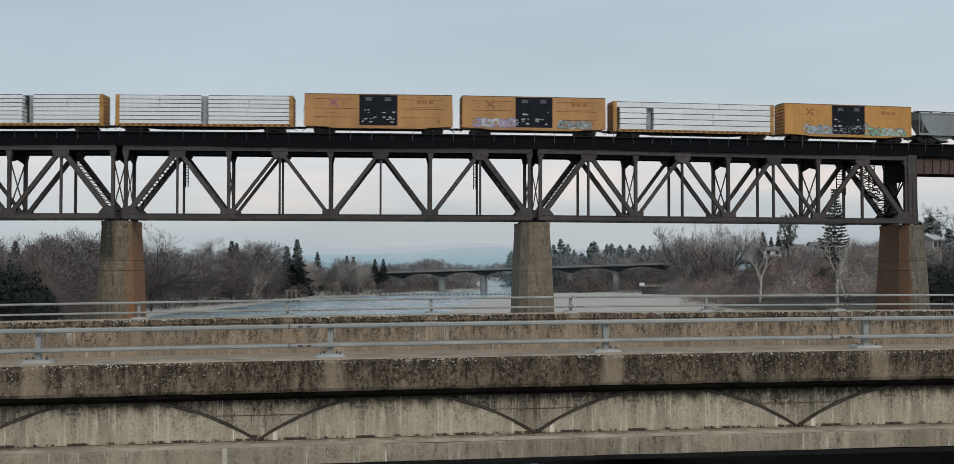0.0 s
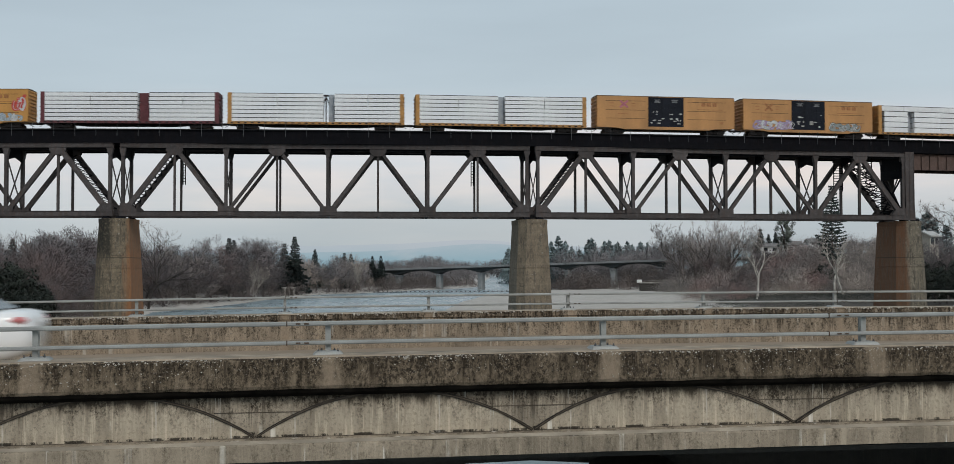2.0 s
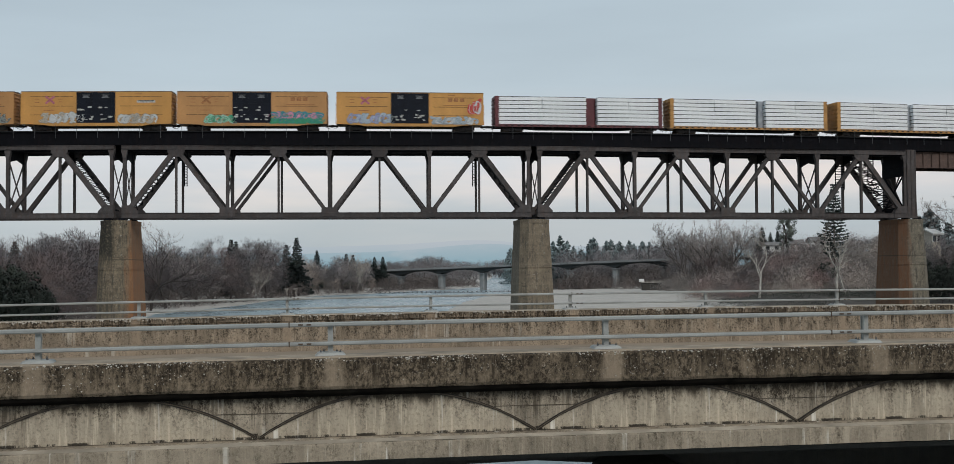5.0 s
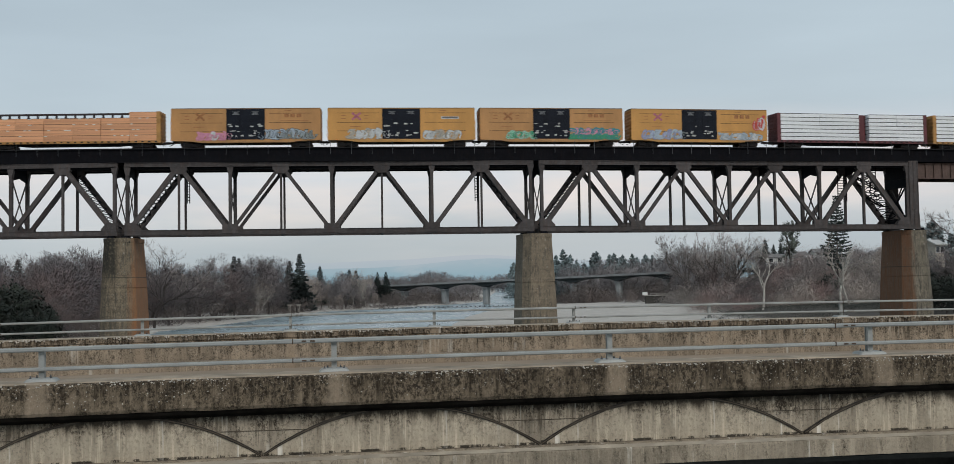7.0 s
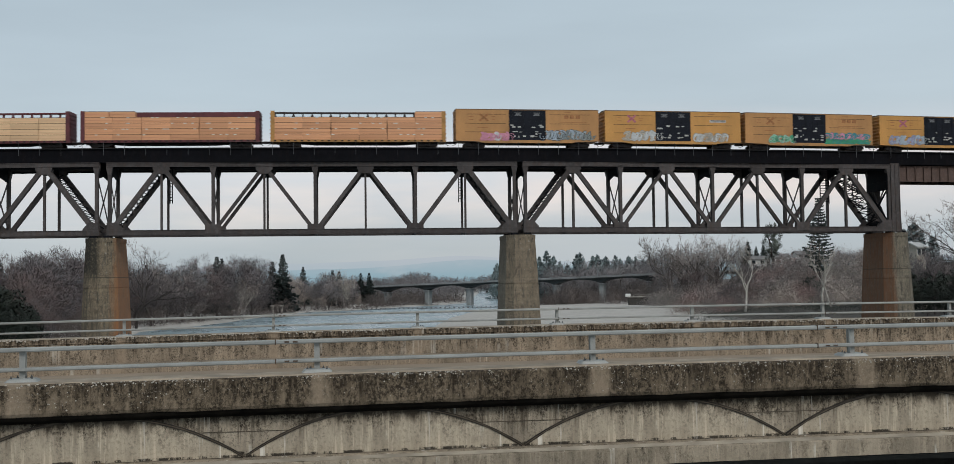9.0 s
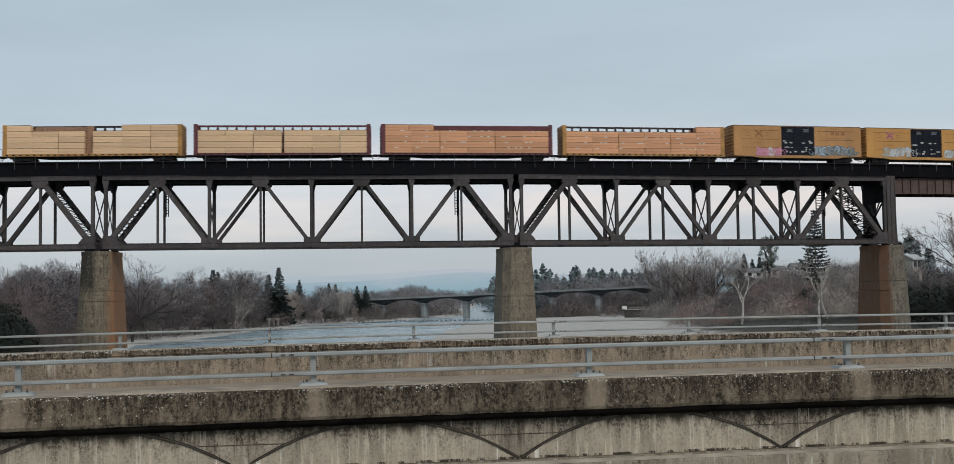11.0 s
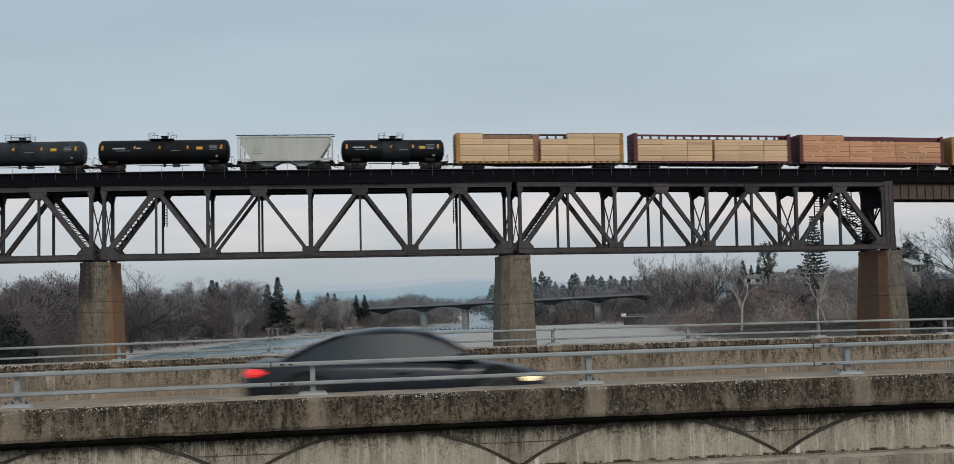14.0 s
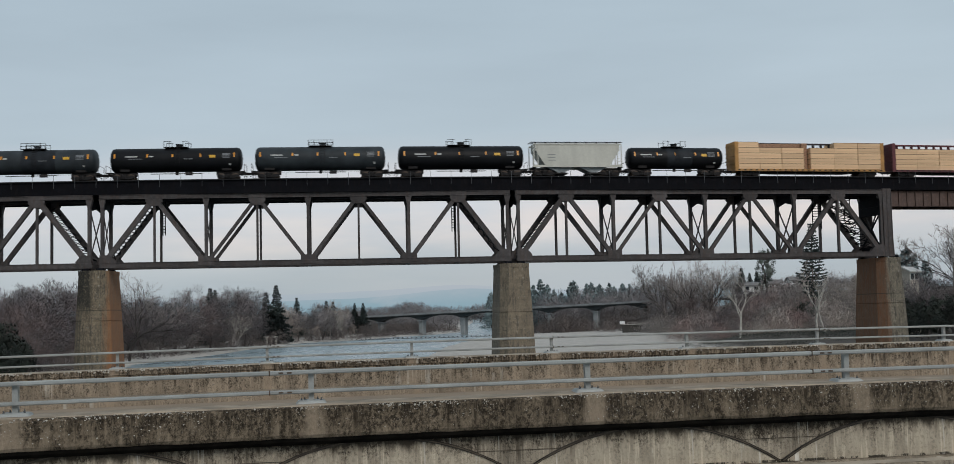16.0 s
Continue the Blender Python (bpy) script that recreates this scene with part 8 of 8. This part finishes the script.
def build_house(x, y, w, d, h, turn, wall, roof, label, base=None, storeys=1):
    z = (ground_z(x, y) if base is None else base) - 0.3
    hs = thing("house", label, "house", pose(x, y, z, 0, 0, turn), group="hill houses")
    bm = bmesh.new()
    foot = 0.0 if base is None else min(0.0, ground_z(x, y) - base) - 1.0
    prism(bm, [(-w / 2, foot), (w / 2, foot), (w / 2, h), (-w / 2, h)], -d / 2, d / 2)
    part("wall", bm, wall, hs)
    bm = bmesh.new()
    r = d * 0.30
    extrude_profile(bm, [(-d / 2 - 0.5, h - 0.1), (0, h + r), (d / 2 + 0.5, h - 0.1), (d / 2 + 0.5, h + 0.15), (0, h + r + 0.25), (-d / 2 - 0.5, h + 0.15)], -w / 2 - 0.5, w / 2 + 0.5)
    part("roof", bm, roof, hs)
    for s in (-1, 1):
        bm = bmesh.new()
        tri = [[bm.verts.new((s * (w / 2 - off), yy, zz)) for yy, zz in ((-d / 2, h), (d / 2, h), (0, h + r))] for off in (0.0, 0.15)]
        bm.faces.new(tri[0])
        bm.faces.new(tri[1][::-1])
        for i in range(3):
            bm.faces.new((tri[0][i], tri[0][(i + 1) % 3], tri[1][(i + 1) % 3], tri[1][i]))
        bmesh.ops.recalc_face_normals(bm, faces=bm.faces)
        part("gable", bm, wall, hs)
    n = max(2, int(w / 2.6))
    for storey in range(storeys):
        zz = h * (storey + 0.55) / storeys
        for i in range(n):
            xx = -w / 2 + w * (i + 0.5) / n
            bm = bmesh.new()
            block(bm, (xx, -d / 2 - 0.02, zz), (1.5, 0.10, 1.4))
            win = part("window", bm, MAT_FAR["trim"], hs)
            bm = bmesh.new()
            block(bm, (xx, -d / 2 - 0.06, zz), (1.2, 0.06, 1.15))
            part("pane", bm, MAT_FAR["pane"], win)


MAT_FAR = {
    "white": plain("house_white", (0.78, 0.78, 0.76), 0.8, 0, 0.08),
    "cream": plain("house_cream", (0.46, 0.42, 0.36), 0.8, 0, 0.1),
    "grey": plain("house_grey", (0.30, 0.30, 0.295), 0.8, 0, 0.1),
    "roof": plain("house_shingles", (0.20, 0.195, 0.19), 0.9, 0, 0.2, 1.0, 8),
    "pale_roof": plain("pale_metal_roof", (0.60, 0.60, 0.58), 0.5, 0.2, 0.1),
    "trim": plain("window_trim", (0.62, 0.62, 0.60), 0.7),
    "pane": plain("dark_window_pane", (0.03, 0.035, 0.04), 0.15, 0, 0.2, 1, 4, 0),
}


def build_small_works():
    for t, y, w, d, h, turn, wall, roof, base, storeys, label in (
            (0.2815, 412, 5.5, 4.0, 3.0, 6, "white", "roof", 15.7, 2, "two-storey white house on the wooded hill"),
            (0.2440, 418, 6.0, 3.4, 1.9, -8, "white", "roof", 15.5, 1, "low grey house with a pale roof among trees"),
            (0.2625, 414, 5.5, 4.5, 2.3, 5, "white", "roof", 15.4, 1, "small white house among trees on the hill"),
            (0.2745, 405, 4.5, 3.5, 1.5, 12, "white", "pale_roof", 15.0, 1, "low white outbuilding on the hill"),
            (0.3400, 396, 6, 5, 2.4, 15, "grey", "roof", 14.2, 1, "low grey house on the hill")):
        build_house(t * y, y, w, d, h, turn, MAT_FAR[wall], MAT_FAR[roof], label, base, storeys)
    build_house(0.3745 * 245, 245, 3.4, 3.0, 2.0, 40, MAT_FAR["cream"], MAT_FAR["pale_roof"], "low building with a pale metal roof behind the trees", 14.4)
    # a concrete intake on the left shore, a wall by the gravel bar
    work = thing("river_intake", "small pale concrete intake block on the shore", "intake", pose(-0.1535 * 462, 462, 0.1, 0, 0, 20))
    for x in (-1.7, 0, 1.7):
        bm = bmesh.new()
        block(bm, (x, 0, 1.5), (0.7, 3.0, 3.0), bevel=0.06)
        part("column", bm, MAT["pale_block"], work)
    # the shade behind the columns is painted with the dark soffit concrete
    bm = bmesh.new()
    block(bm, (0, 1.2, 1.5), (4.0, 0.4, 2.6))
    part("back_wall", bm, MAT["soffit"], work, "back wall coloured dark for its shade")
    bm = bmesh.new()
    block(bm, (0, 0, 3.2), (4.8, 3.4, 0.5), bevel=0.06)
    part("cap", bm, MAT["pale_block"], work)
    wall = thing("retaining_wall", "dark concrete retaining wall with a pale rail by the gravel bar", "wall", pose(0.1515 * 482, 482, 0, 0, 0, 4))
    bm = bmesh.new()
    block(bm, (0, 0, 1.2), (15, 1.2, 5.6), bevel=0.08)
    part("wall_face", bm, MAT["soffit"], wall)
    bm = bmesh.new()
    block(bm, (0, -0.3, 4.2), (15.4, 1.6, 0.4), bevel=0.05)
    part("coping", bm, MAT["pale_block"], wall)
    bm = bmesh.new()
    block(bm, (0.8, -0.2, 5.0), (13.0, 0.12, 0.16))
    for i in range(6):
        block(bm, (-5.4 + 2.5 * i, -0.2, 4.7), (0.14, 0.12, 0.62))
    part("guard_rail", bm, MAT["pale_block"], wall)
    bm = bmesh.new()
    block(bm, (-7.6, -0.2, 4.9), (1.9, 1.2, 1.2), bevel=0.1)
    part("box", bm, MAT_FAR["white"], wall, "white utility box")


def build_buoys():
    """A line of small buoys drawn across the river."""
    line = thing("buoy_line", "line of small dark buoys floating across the river", "buoys", pose(-62, 530, 0, 0, 0, 1.0))
    bm = bmesh.new()
    tube(bm, (0, 0, -0.3), (0, 0, 0.42), 0.36, 8)
    tube(bm, (0, 0, 0.42), (0, 0, 0.62), 0.20, 8)
    buoy = mesh_of("buoy", bm, MAT["buoy"])
    for i in range(40):
        part("buoy", buoy, None, line, m=pose(2.0 * i, 0.4 * math.sin(i * 0.5), 0.0))
    bm = bmesh.new()
    tube(bm, (0, 0, 0.05), (2.0 * 39, 0, 0.05), 0.06, 6)
    part("rope", bm, MAT["steel_dark"], line)


build_far_bridge()
build_buoys()
build_small_works()


# ---- the two cars on the road bridge ----
def car_paint(name, col, rough=0.25):
    m, n, l, b = nodes_of(name)
    b.inputs["Base Color"].default_value = (*col, 1)
    b.inputs["Roughness"].default_value = rough
    b.inputs["Coat Weight"].default_value = 0.5 if col[0] > 0.3 else 0.15
    b.inputs["Specular IOR Level"].default_value = 0.5 if col[0] > 0.3 else 0.35
    dust = tex_noise(n, l, 3.0, 4)
    c = mixed(n, l, ranged(n, l, dust, 0.4, 0.7, 0, 0.25), col, tuple(v * 0.8 + 0.01 for v in col))
    l.new(c, b.inputs["Base Color"])
    return m


def glow(name, col, strength):
    m, n, l, b = nodes_of(name)
    b.inputs["Base Color"].default_value = (*col, 1)
    b.inputs["Emission Color"].default_value = (*col, 1)
    b.inputs["Emission Strength"].default_value = strength
    return m


CAR = {
    "white": car_paint("white_car_paint", (0.85, 0.86, 0.86)),
    "black": car_paint("charcoal_car_paint", (0.011, 0.014, 0.021), 0.32),
    "glass": matt_down(plain("tinted_glass", (0.045, 0.058, 0.064), 0.12, 0, 0.1, 1, 4, 0), 0.15),
    "glass_grey": matt_down(plain("smoky_glass", (0.038, 0.050, 0.056), 0.12, 0, 0.1, 1, 4, 0), 0.12),
    "tyre": plain("tyre_rubber", (0.02, 0.02, 0.02), 0.85),
    "rim": plain("alloy_rim", (0.66, 0.66, 0.67), 0.35, 0.3, 0.1),
    "rim_dark": plain("dull_dark_rim", (0.07, 0.075, 0.08), 0.4, 0.4, 0.1),
    "well": plain("wheel_well", (0.008, 0.008, 0.008), 0.9),
    "lamp": plain("clear_headlamp", (0.62, 0.64, 0.64), 0.15, 0, 0.1),
    "red": glow("tail_lamp_red", (0.80, 0.03, 0.03), 0.8),
    "red_dim": glow("tail_lamp_unlit", (0.50, 0.16, 0.16), 0.05),
    "head": glow("head_lamp_glow", (1.0, 0.80, 0.50), 1.0),
    "amber": glow("amber_marker", (1.0, 0.55, 0.08), 1.3),
    "drl": glow("running_lamp", (1.0, 1.0, 0.97), 0.9),
    "chrome": plain("bright_trim", (0.55, 0.55, 0.55), 0.2, 0.9, 0.05),
}


def loft(bm, rings, closed_ends=True):
    vs = [[bm.verts.new(p) for p in r] for r in rings]
    n = len(vs[0])
    for a, b in zip(vs, vs[1:]):
        for i in range(n):
            bm.faces.new((a[i], a[(i + 1) % n], b[(i + 1) % n], b[i]))
    if closed_ends:
        bm.faces.new(vs[0][::-1])
        bm.faces.new(vs[-1])
    bmesh.ops.recalc_face_normals(bm, faces=bm.faces)


def build_sedan(label, paint, L, W, H, wheelbase, glass, lit_head, lit_tail, belt, cabin, pane, tail_z):
    """A four-door saloon. x points forward, z = 0 on the road. belt: height of the waist, hood and boot; cabin, pane: metres from the nose
    to the foot of the windshield, the front and back of the roof and the foot of the rear window; the same for the side glass."""
    car = thing("sedan_car", label, "car", group="passing cars")
    col = CAR[paint]
    hw = W / 2
    xf, xr = L / 2, -L / 2
    waist, hood, boot = belt
    c0, c1, c2, c3 = (xf - v for v in cabin)
    st = [(xf, 0.36, hood - 0.30, 0.60), (xf - 0.07, 0.26, hood - 0.20, 0.76), (xf - 0.28, 0.21, hood - 0.11, 0.88), (xf - 0.75, 0.19, hood - 0.02, 0.96),
          (c0 + 0.05, 0.19, waist - 0.06, 0.99), (c1, 0.19, waist - 0.01, 1.0), (0.0, 0.19, waist, 1.0), (c2, 0.19, waist + 0.02, 1.0),
          (c3 - 0.05, 0.20, boot - 0.01, 0.98), (xr + 0.30, 0.24, boot, 0.92), (xr + 0.08, 0.32, boot - 0.04, 0.84), (xr, 0.42, boot - 0.20, 0.76)]
    rings = []
    for x, zf, zb, k in st:
        w = hw * k
        half = [(w * 0.80, zf), (w * 0.97, zf + 0.10), (w, zf + (zb - zf) * 0.42), (w * 0.985, zb - 0.12), (w * 0.94, zb - 0.03), (w * 0.76, zb + 0.02), (w * 0.30, zb + 0.035)]
        rings.append([(x, -y, z) for y, z in half] + [(x, y, z) for y, z in half[::-1]])
    bm = bmesh.new()
    loft(bm, rings)
    part("body", bm, col, car, smooth=True)

    def inset(z):
        """Half width of the cabin at height z: it leans in towards the roof."""
        f = max(0.0, min(1.0, (z - waist) / (H - waist)))
        return hw * (0.91 - 0.20 * f)

    line = [(c0, waist - 0.04), (c0 - (c0 - c1) * 0.55, waist + (H - waist) * 0.62), (c1, H - 0.045), (c1 - 0.30, H - 0.008), ((c1 + c2) / 2, H),
            (c2 + 0.30, H - 0.015), (c2, H - 0.06), (c2 - (c2 - c3) * 0.5, waist + (H - waist) * 0.55), (c3, boot - 0.01)]
    rings = []
    for x, zt in line:
        zb = waist - 0.06
        t = inset(zt)
        half = [(inset(zb), zb), (inset((zb + zt) / 2), (zb + zt) / 2), (t, max(zb + 0.01, zt - 0.05)), (t * 0.84, zt - 0.008), (t * 0.4, zt + 0.008)]
        rings.append([(x, -y, z) for y, z in half] + [(x, y, z) for y, z in half[::-1]])
    bm = bmesh.new()
    loft(bm, rings)
    part("cabin", bm, col, car, "painted roof and pillars", True)

    p0, p1, p2, p3 = (xf - v for v in pane)
    zlo, zhi = waist + 0.015, H - 0.085
    mid = (p0 + p3) / 2

    def edge(x):
        return float(np.interp(-x, [-p0, -p0 + (p0 - p1) * 0.55, -p1, -p2, -p2 + (p2 - p3) * 0.5, -p3], [zlo + 0.01, zlo + (zhi - zlo) * 0.66, zhi, zhi, zlo + (zhi - zlo) * 0.60, zlo + 0.01]))

    for s in (-1, 1):
        for p, q in ((mid + 0.006, p0), (p3, mid - 0.006)):
            bm = bmesh.new()
            n = 14
            lo, hi = [], []
            for i in range(n + 1):
                x = p + (q - p) * i / n
                z1 = edge(x)
                lo.append(bm.verts.new((x, s * (inset(zlo) + 0.014), zlo)))
                hi.append(bm.verts.new((x, s * (inset(z1) + 0.014), z1)))
            for i in range(n):
                bm.faces.new((lo[i], lo[i + 1], hi[i + 1], hi[i]))
            part("side_window", bm, CAR[glass], car, "dark tinted window")
        bm = bmesh.new()
        block(bm, (p0 - 0.12, s * (hw + 0.10), waist + 0.03), (0.18, 0.20, 0.14), bevel=0.04)
        block(bm, (p0 - 0.12, s * (hw - 0.02), waist - 0.01), (0.08, 0.14, 0.05))
        part("mirror", bm, col, car)
        for x in (mid + 0.28, p3 + 0.30):
            bm = bmesh.new()
            block(bm, (x, s * (hw * 0.985 + 0.012), waist - 0.16), (0.20, 0.03, 0.035), bevel=0.01)
            part("door_handle", bm, CAR["chrome"] if paint == "white" else col, car)
        bm = bmesh.new()
        block(bm, (xf - 0.30, s * hw * 0.80, hood - 0.21), (0.32, 0.22, 0.10), bevel=0.04)
        part("headlight", bm, CAR[lit_head], car, "headlight")
        bm = bmesh.new()
        block(bm, (xr + 0.22, s * hw * 0.74, tail_z), (0.36, 0.30, 0.12), bevel=0.05)
        part("taillight", bm, CAR[lit_tail], car, "red tail light")
        bm = bmesh.new()
        block(bm, (-0.1, s * hw * 0.985, 0.24), (wheelbase - 0.85, 0.05, 0.09), bevel=0.015)
        part("sill", bm, CAR["well"] if paint == "black" else col, car)
        if paint == "white":
            bm = bmesh.new()
            block(bm, (xf - 0.20, s * hw * 0.72, 0.31), (0.30, 0.34, 0.05))
            part("running_light", bm, CAR["drl"], car, "lit running light strip")
            bm = bmesh.new()
            block(bm, (xr + 0.58, s * (hw * 0.965), 0.56), (0.16, 0.04, 0.05))
            part("side_marker", bm, CAR["red"], car, "red side marker")
        else:
            bm = bmesh.new()
            block(bm, (xf - 0.40, s * hw * 0.885, hood - 0.20), (0.16, 0.05, 0.05))
            part("side_marker", bm, CAR["amber"], car, "lit amber side marker")
    for nm, xa, za, xb, zb in (("windshield", c0 - 0.02, waist - 0.01, c1 + 0.04, H - 0.055), ("rear_window", c3 + 0.04, boot + 0.02, c2 - 0.04, H - 0.075)):
        bm = bmesh.new()
        xm, zm = (xa + xb) / 2, (za + zb) / 2 + (H - waist) * (0.09 if nm == "windshield" else 0.07)
        rows = [[bm.verts.new((x + (0.02 if nm == "windshield" else -0.02), f * inset(z) * 0.86, z + 0.02)) for f in (-1, -0.5, 0, 0.5, 1)] for x, z in ((xa, za), (xm, zm), (xb, zb))]
        for r0, r1 in zip(rows, rows[1:]):
            for i in range(4):
                bm.faces.new((r0[i], r0[i + 1], r1[i + 1], r1[i]))
        part(nm, bm, CAR[glass], car, "tinted glass")
    bm = bmesh.new()
    block(bm, (xf - 0.02, 0, 0.50), (0.06, W * 0.50, 0.20), bevel=0.02)
    part("grille", bm, CAR["well"], car, "dark front grille")
    bm = bmesh.new()
    block(bm, (xr + 0.005, 0, 0.62), (0.03, 0.5, 0.13))
    part("number_plate", bm, CAR["lamp"], car, "blank pale plate")
    wheels = []
    r = 0.335
    fx = xf - (L - wheelbase) * 0.47
    bm = bmesh.new()
    tube(bm, (0, -0.11, 0), (0, 0.11, 0), r, 28)
    tyre = mesh_of("tyre", bm, CAR["tyre"])
    bm = bmesh.new()
    for k in range(5):
        a = 2 * math.pi * k / 5
        for da in (-0.12, 0.12):
            beam(bm, (0.05 * math.cos(a), 0, 0.05 * math.sin(a)), (0.225 * math.cos(a + da), 0, 0.225 * math.sin(a + da)), 0.03, 0.05, (0, 1, 0))
    for k in range(24):
        a, b = 2 * math.pi * k / 24, 2 * math.pi * (k + 1) / 24
        beam(bm, (0.225 * math.cos(a), 0, 0.225 * math.sin(a)), (0.225 * math.cos(b), 0, 0.225 * math.sin(b)), 0.05, 0.03, (0, 1, 0))
    tube(bm, (0, -0.03, 0), (0, 0.03, 0), 0.06, 12)
    rim = mesh_of("rim", bm, CAR["rim" if paint == "white" else "rim_dark"])
    for x in (fx, fx - wheelbase):
        for s in (-1, 1):
            # no hollow is cut: a black disc stands for the well's shade
            bm = bmesh.new()
            tube(bm, (x, s * (hw * 0.55), r + 0.02), (x, s * (hw * 1.0 + 0.004), r + 0.02), r + 0.055, 28)
            part("wheel_arch", bm, CAR["well"], car, "black disc for the shaded wheel well")
            w = part("wheel", tyre, None, car, m=pose(x, s * (hw - 0.075), r))
            part("rim", rim, None, w, "five-spoke alloy rim", m=pose(0, s * 0.115, 0))
            wheels.append((w, Vector((x, s * (hw - 0.075), r)), r))
    return car, wheels, fx


WHITE_CAR, WHITE_WHEELS, WHITE_FX = build_sedan("white four-door saloon car with dark tinted windows", "white", 4.85, 1.86, 1.365, 3.0, "glass", "lamp", "red_dim", (0.915, 0.89, 1.00), (1.55, 2.20, 3.55, 4.36), (1.80, 2.42, 3.34, 3.72), 0.86)
BLACK_CAR, BLACK_WHEELS, BLACK_FX = build_sedan("charcoal saloon car with lit lamps", "black", 4.32, 1.78, 1.295, 2.68, "glass_grey", "head", "red", (0.83, 0.755, 0.86), (1.00, 1.85, 2.85, 3.82), (1.15, 1.98, 2.80, 3.65), 0.72)


def road_z(x, y):
    return 8.41 + 0.05 * max(0.0, 1 - abs(y - 6.2) / 4.0) + camber(x)


def white_pose(t):
    x = 28.35 - 19.35 * t + WHITE_FX          # the front axle is WHITE_FX ahead of the middle
    return ROAD @ pose(x, 8.0, road_z(x, 8.0), 0, 0, 180)


def black_pose(t):
    x = 3.47 + 19.2 * (t - 14.2)
    return ROAD @ pose(x, 4.6, road_z(x, 4.6))


WHITE_CAR.matrix_basis, BLACK_CAR.matrix_basis = white_pose(0.0), black_pose(0.0)


def build_approach_roads():
    """The road goes on along its banks past both ends of the bridge."""
    for x0, x1 in ((-345.0, X0 - 0.02), (X1 + 0.02, 120.0)):
        ap = thing("approach_road", "road embankment beyond the bridge end", "road", ROAD, kind="structure")
        dz = camber(X0)
        bm = bmesh.new()
        extrude_profile(bm, [(0.3, -3.0), (0.3, 8.40 + dz), (2.2, 8.41 + dz), (6.2, 8.46 + dz), (10.3, 8.42 + dz), (12.9, 8.41 + dz), (12.9, -3.0)], x0, x1)
        part("embankment", bm, MAT["road"], ap)


build_approach_roads()


def turning(at, r, speed, t0, t1):
    """Rows for a wheel: at rest on its axle until t0, then rolling frame by frame to t1."""
    rows = [(0.0, Matrix.Translation(at))]
    n = round((t1 - t0) * FPS)
    for k in range(n + 1):
        t = t0 + k / FPS
        a = -speed * k / FPS / r
        rows.append((t, Matrix.Translation(at) @ Matrix.Rotation(-a, 4, "Y")))
    rows.append((16.0, rows[-1][1]))
    return rows


def motions():
    """The train rolls along its curved track; two cars cross the road bridge, one each way."""
    for u, car in TRAIN:
        walk(car, [(k * 0.5, rail_pose(u + TRAIN_SPEED * k * 0.5)) for k in range(33)])
    walk(WHITE_CAR, [(k * 0.5, white_pose(k * 0.5)) for k in range(33)])
    walk(BLACK_CAR, [(k * 0.5, black_pose(k * 0.5)) for k in range(33)])
    for w, at, r in WHITE_WHEELS:
        walk(w, turning(at, r, 15.0, 0.8, 2.1))
    for w, at, r in BLACK_WHEELS:
        walk(w, turning(at, r, 15.0, 13.4, 14.8))


motions()
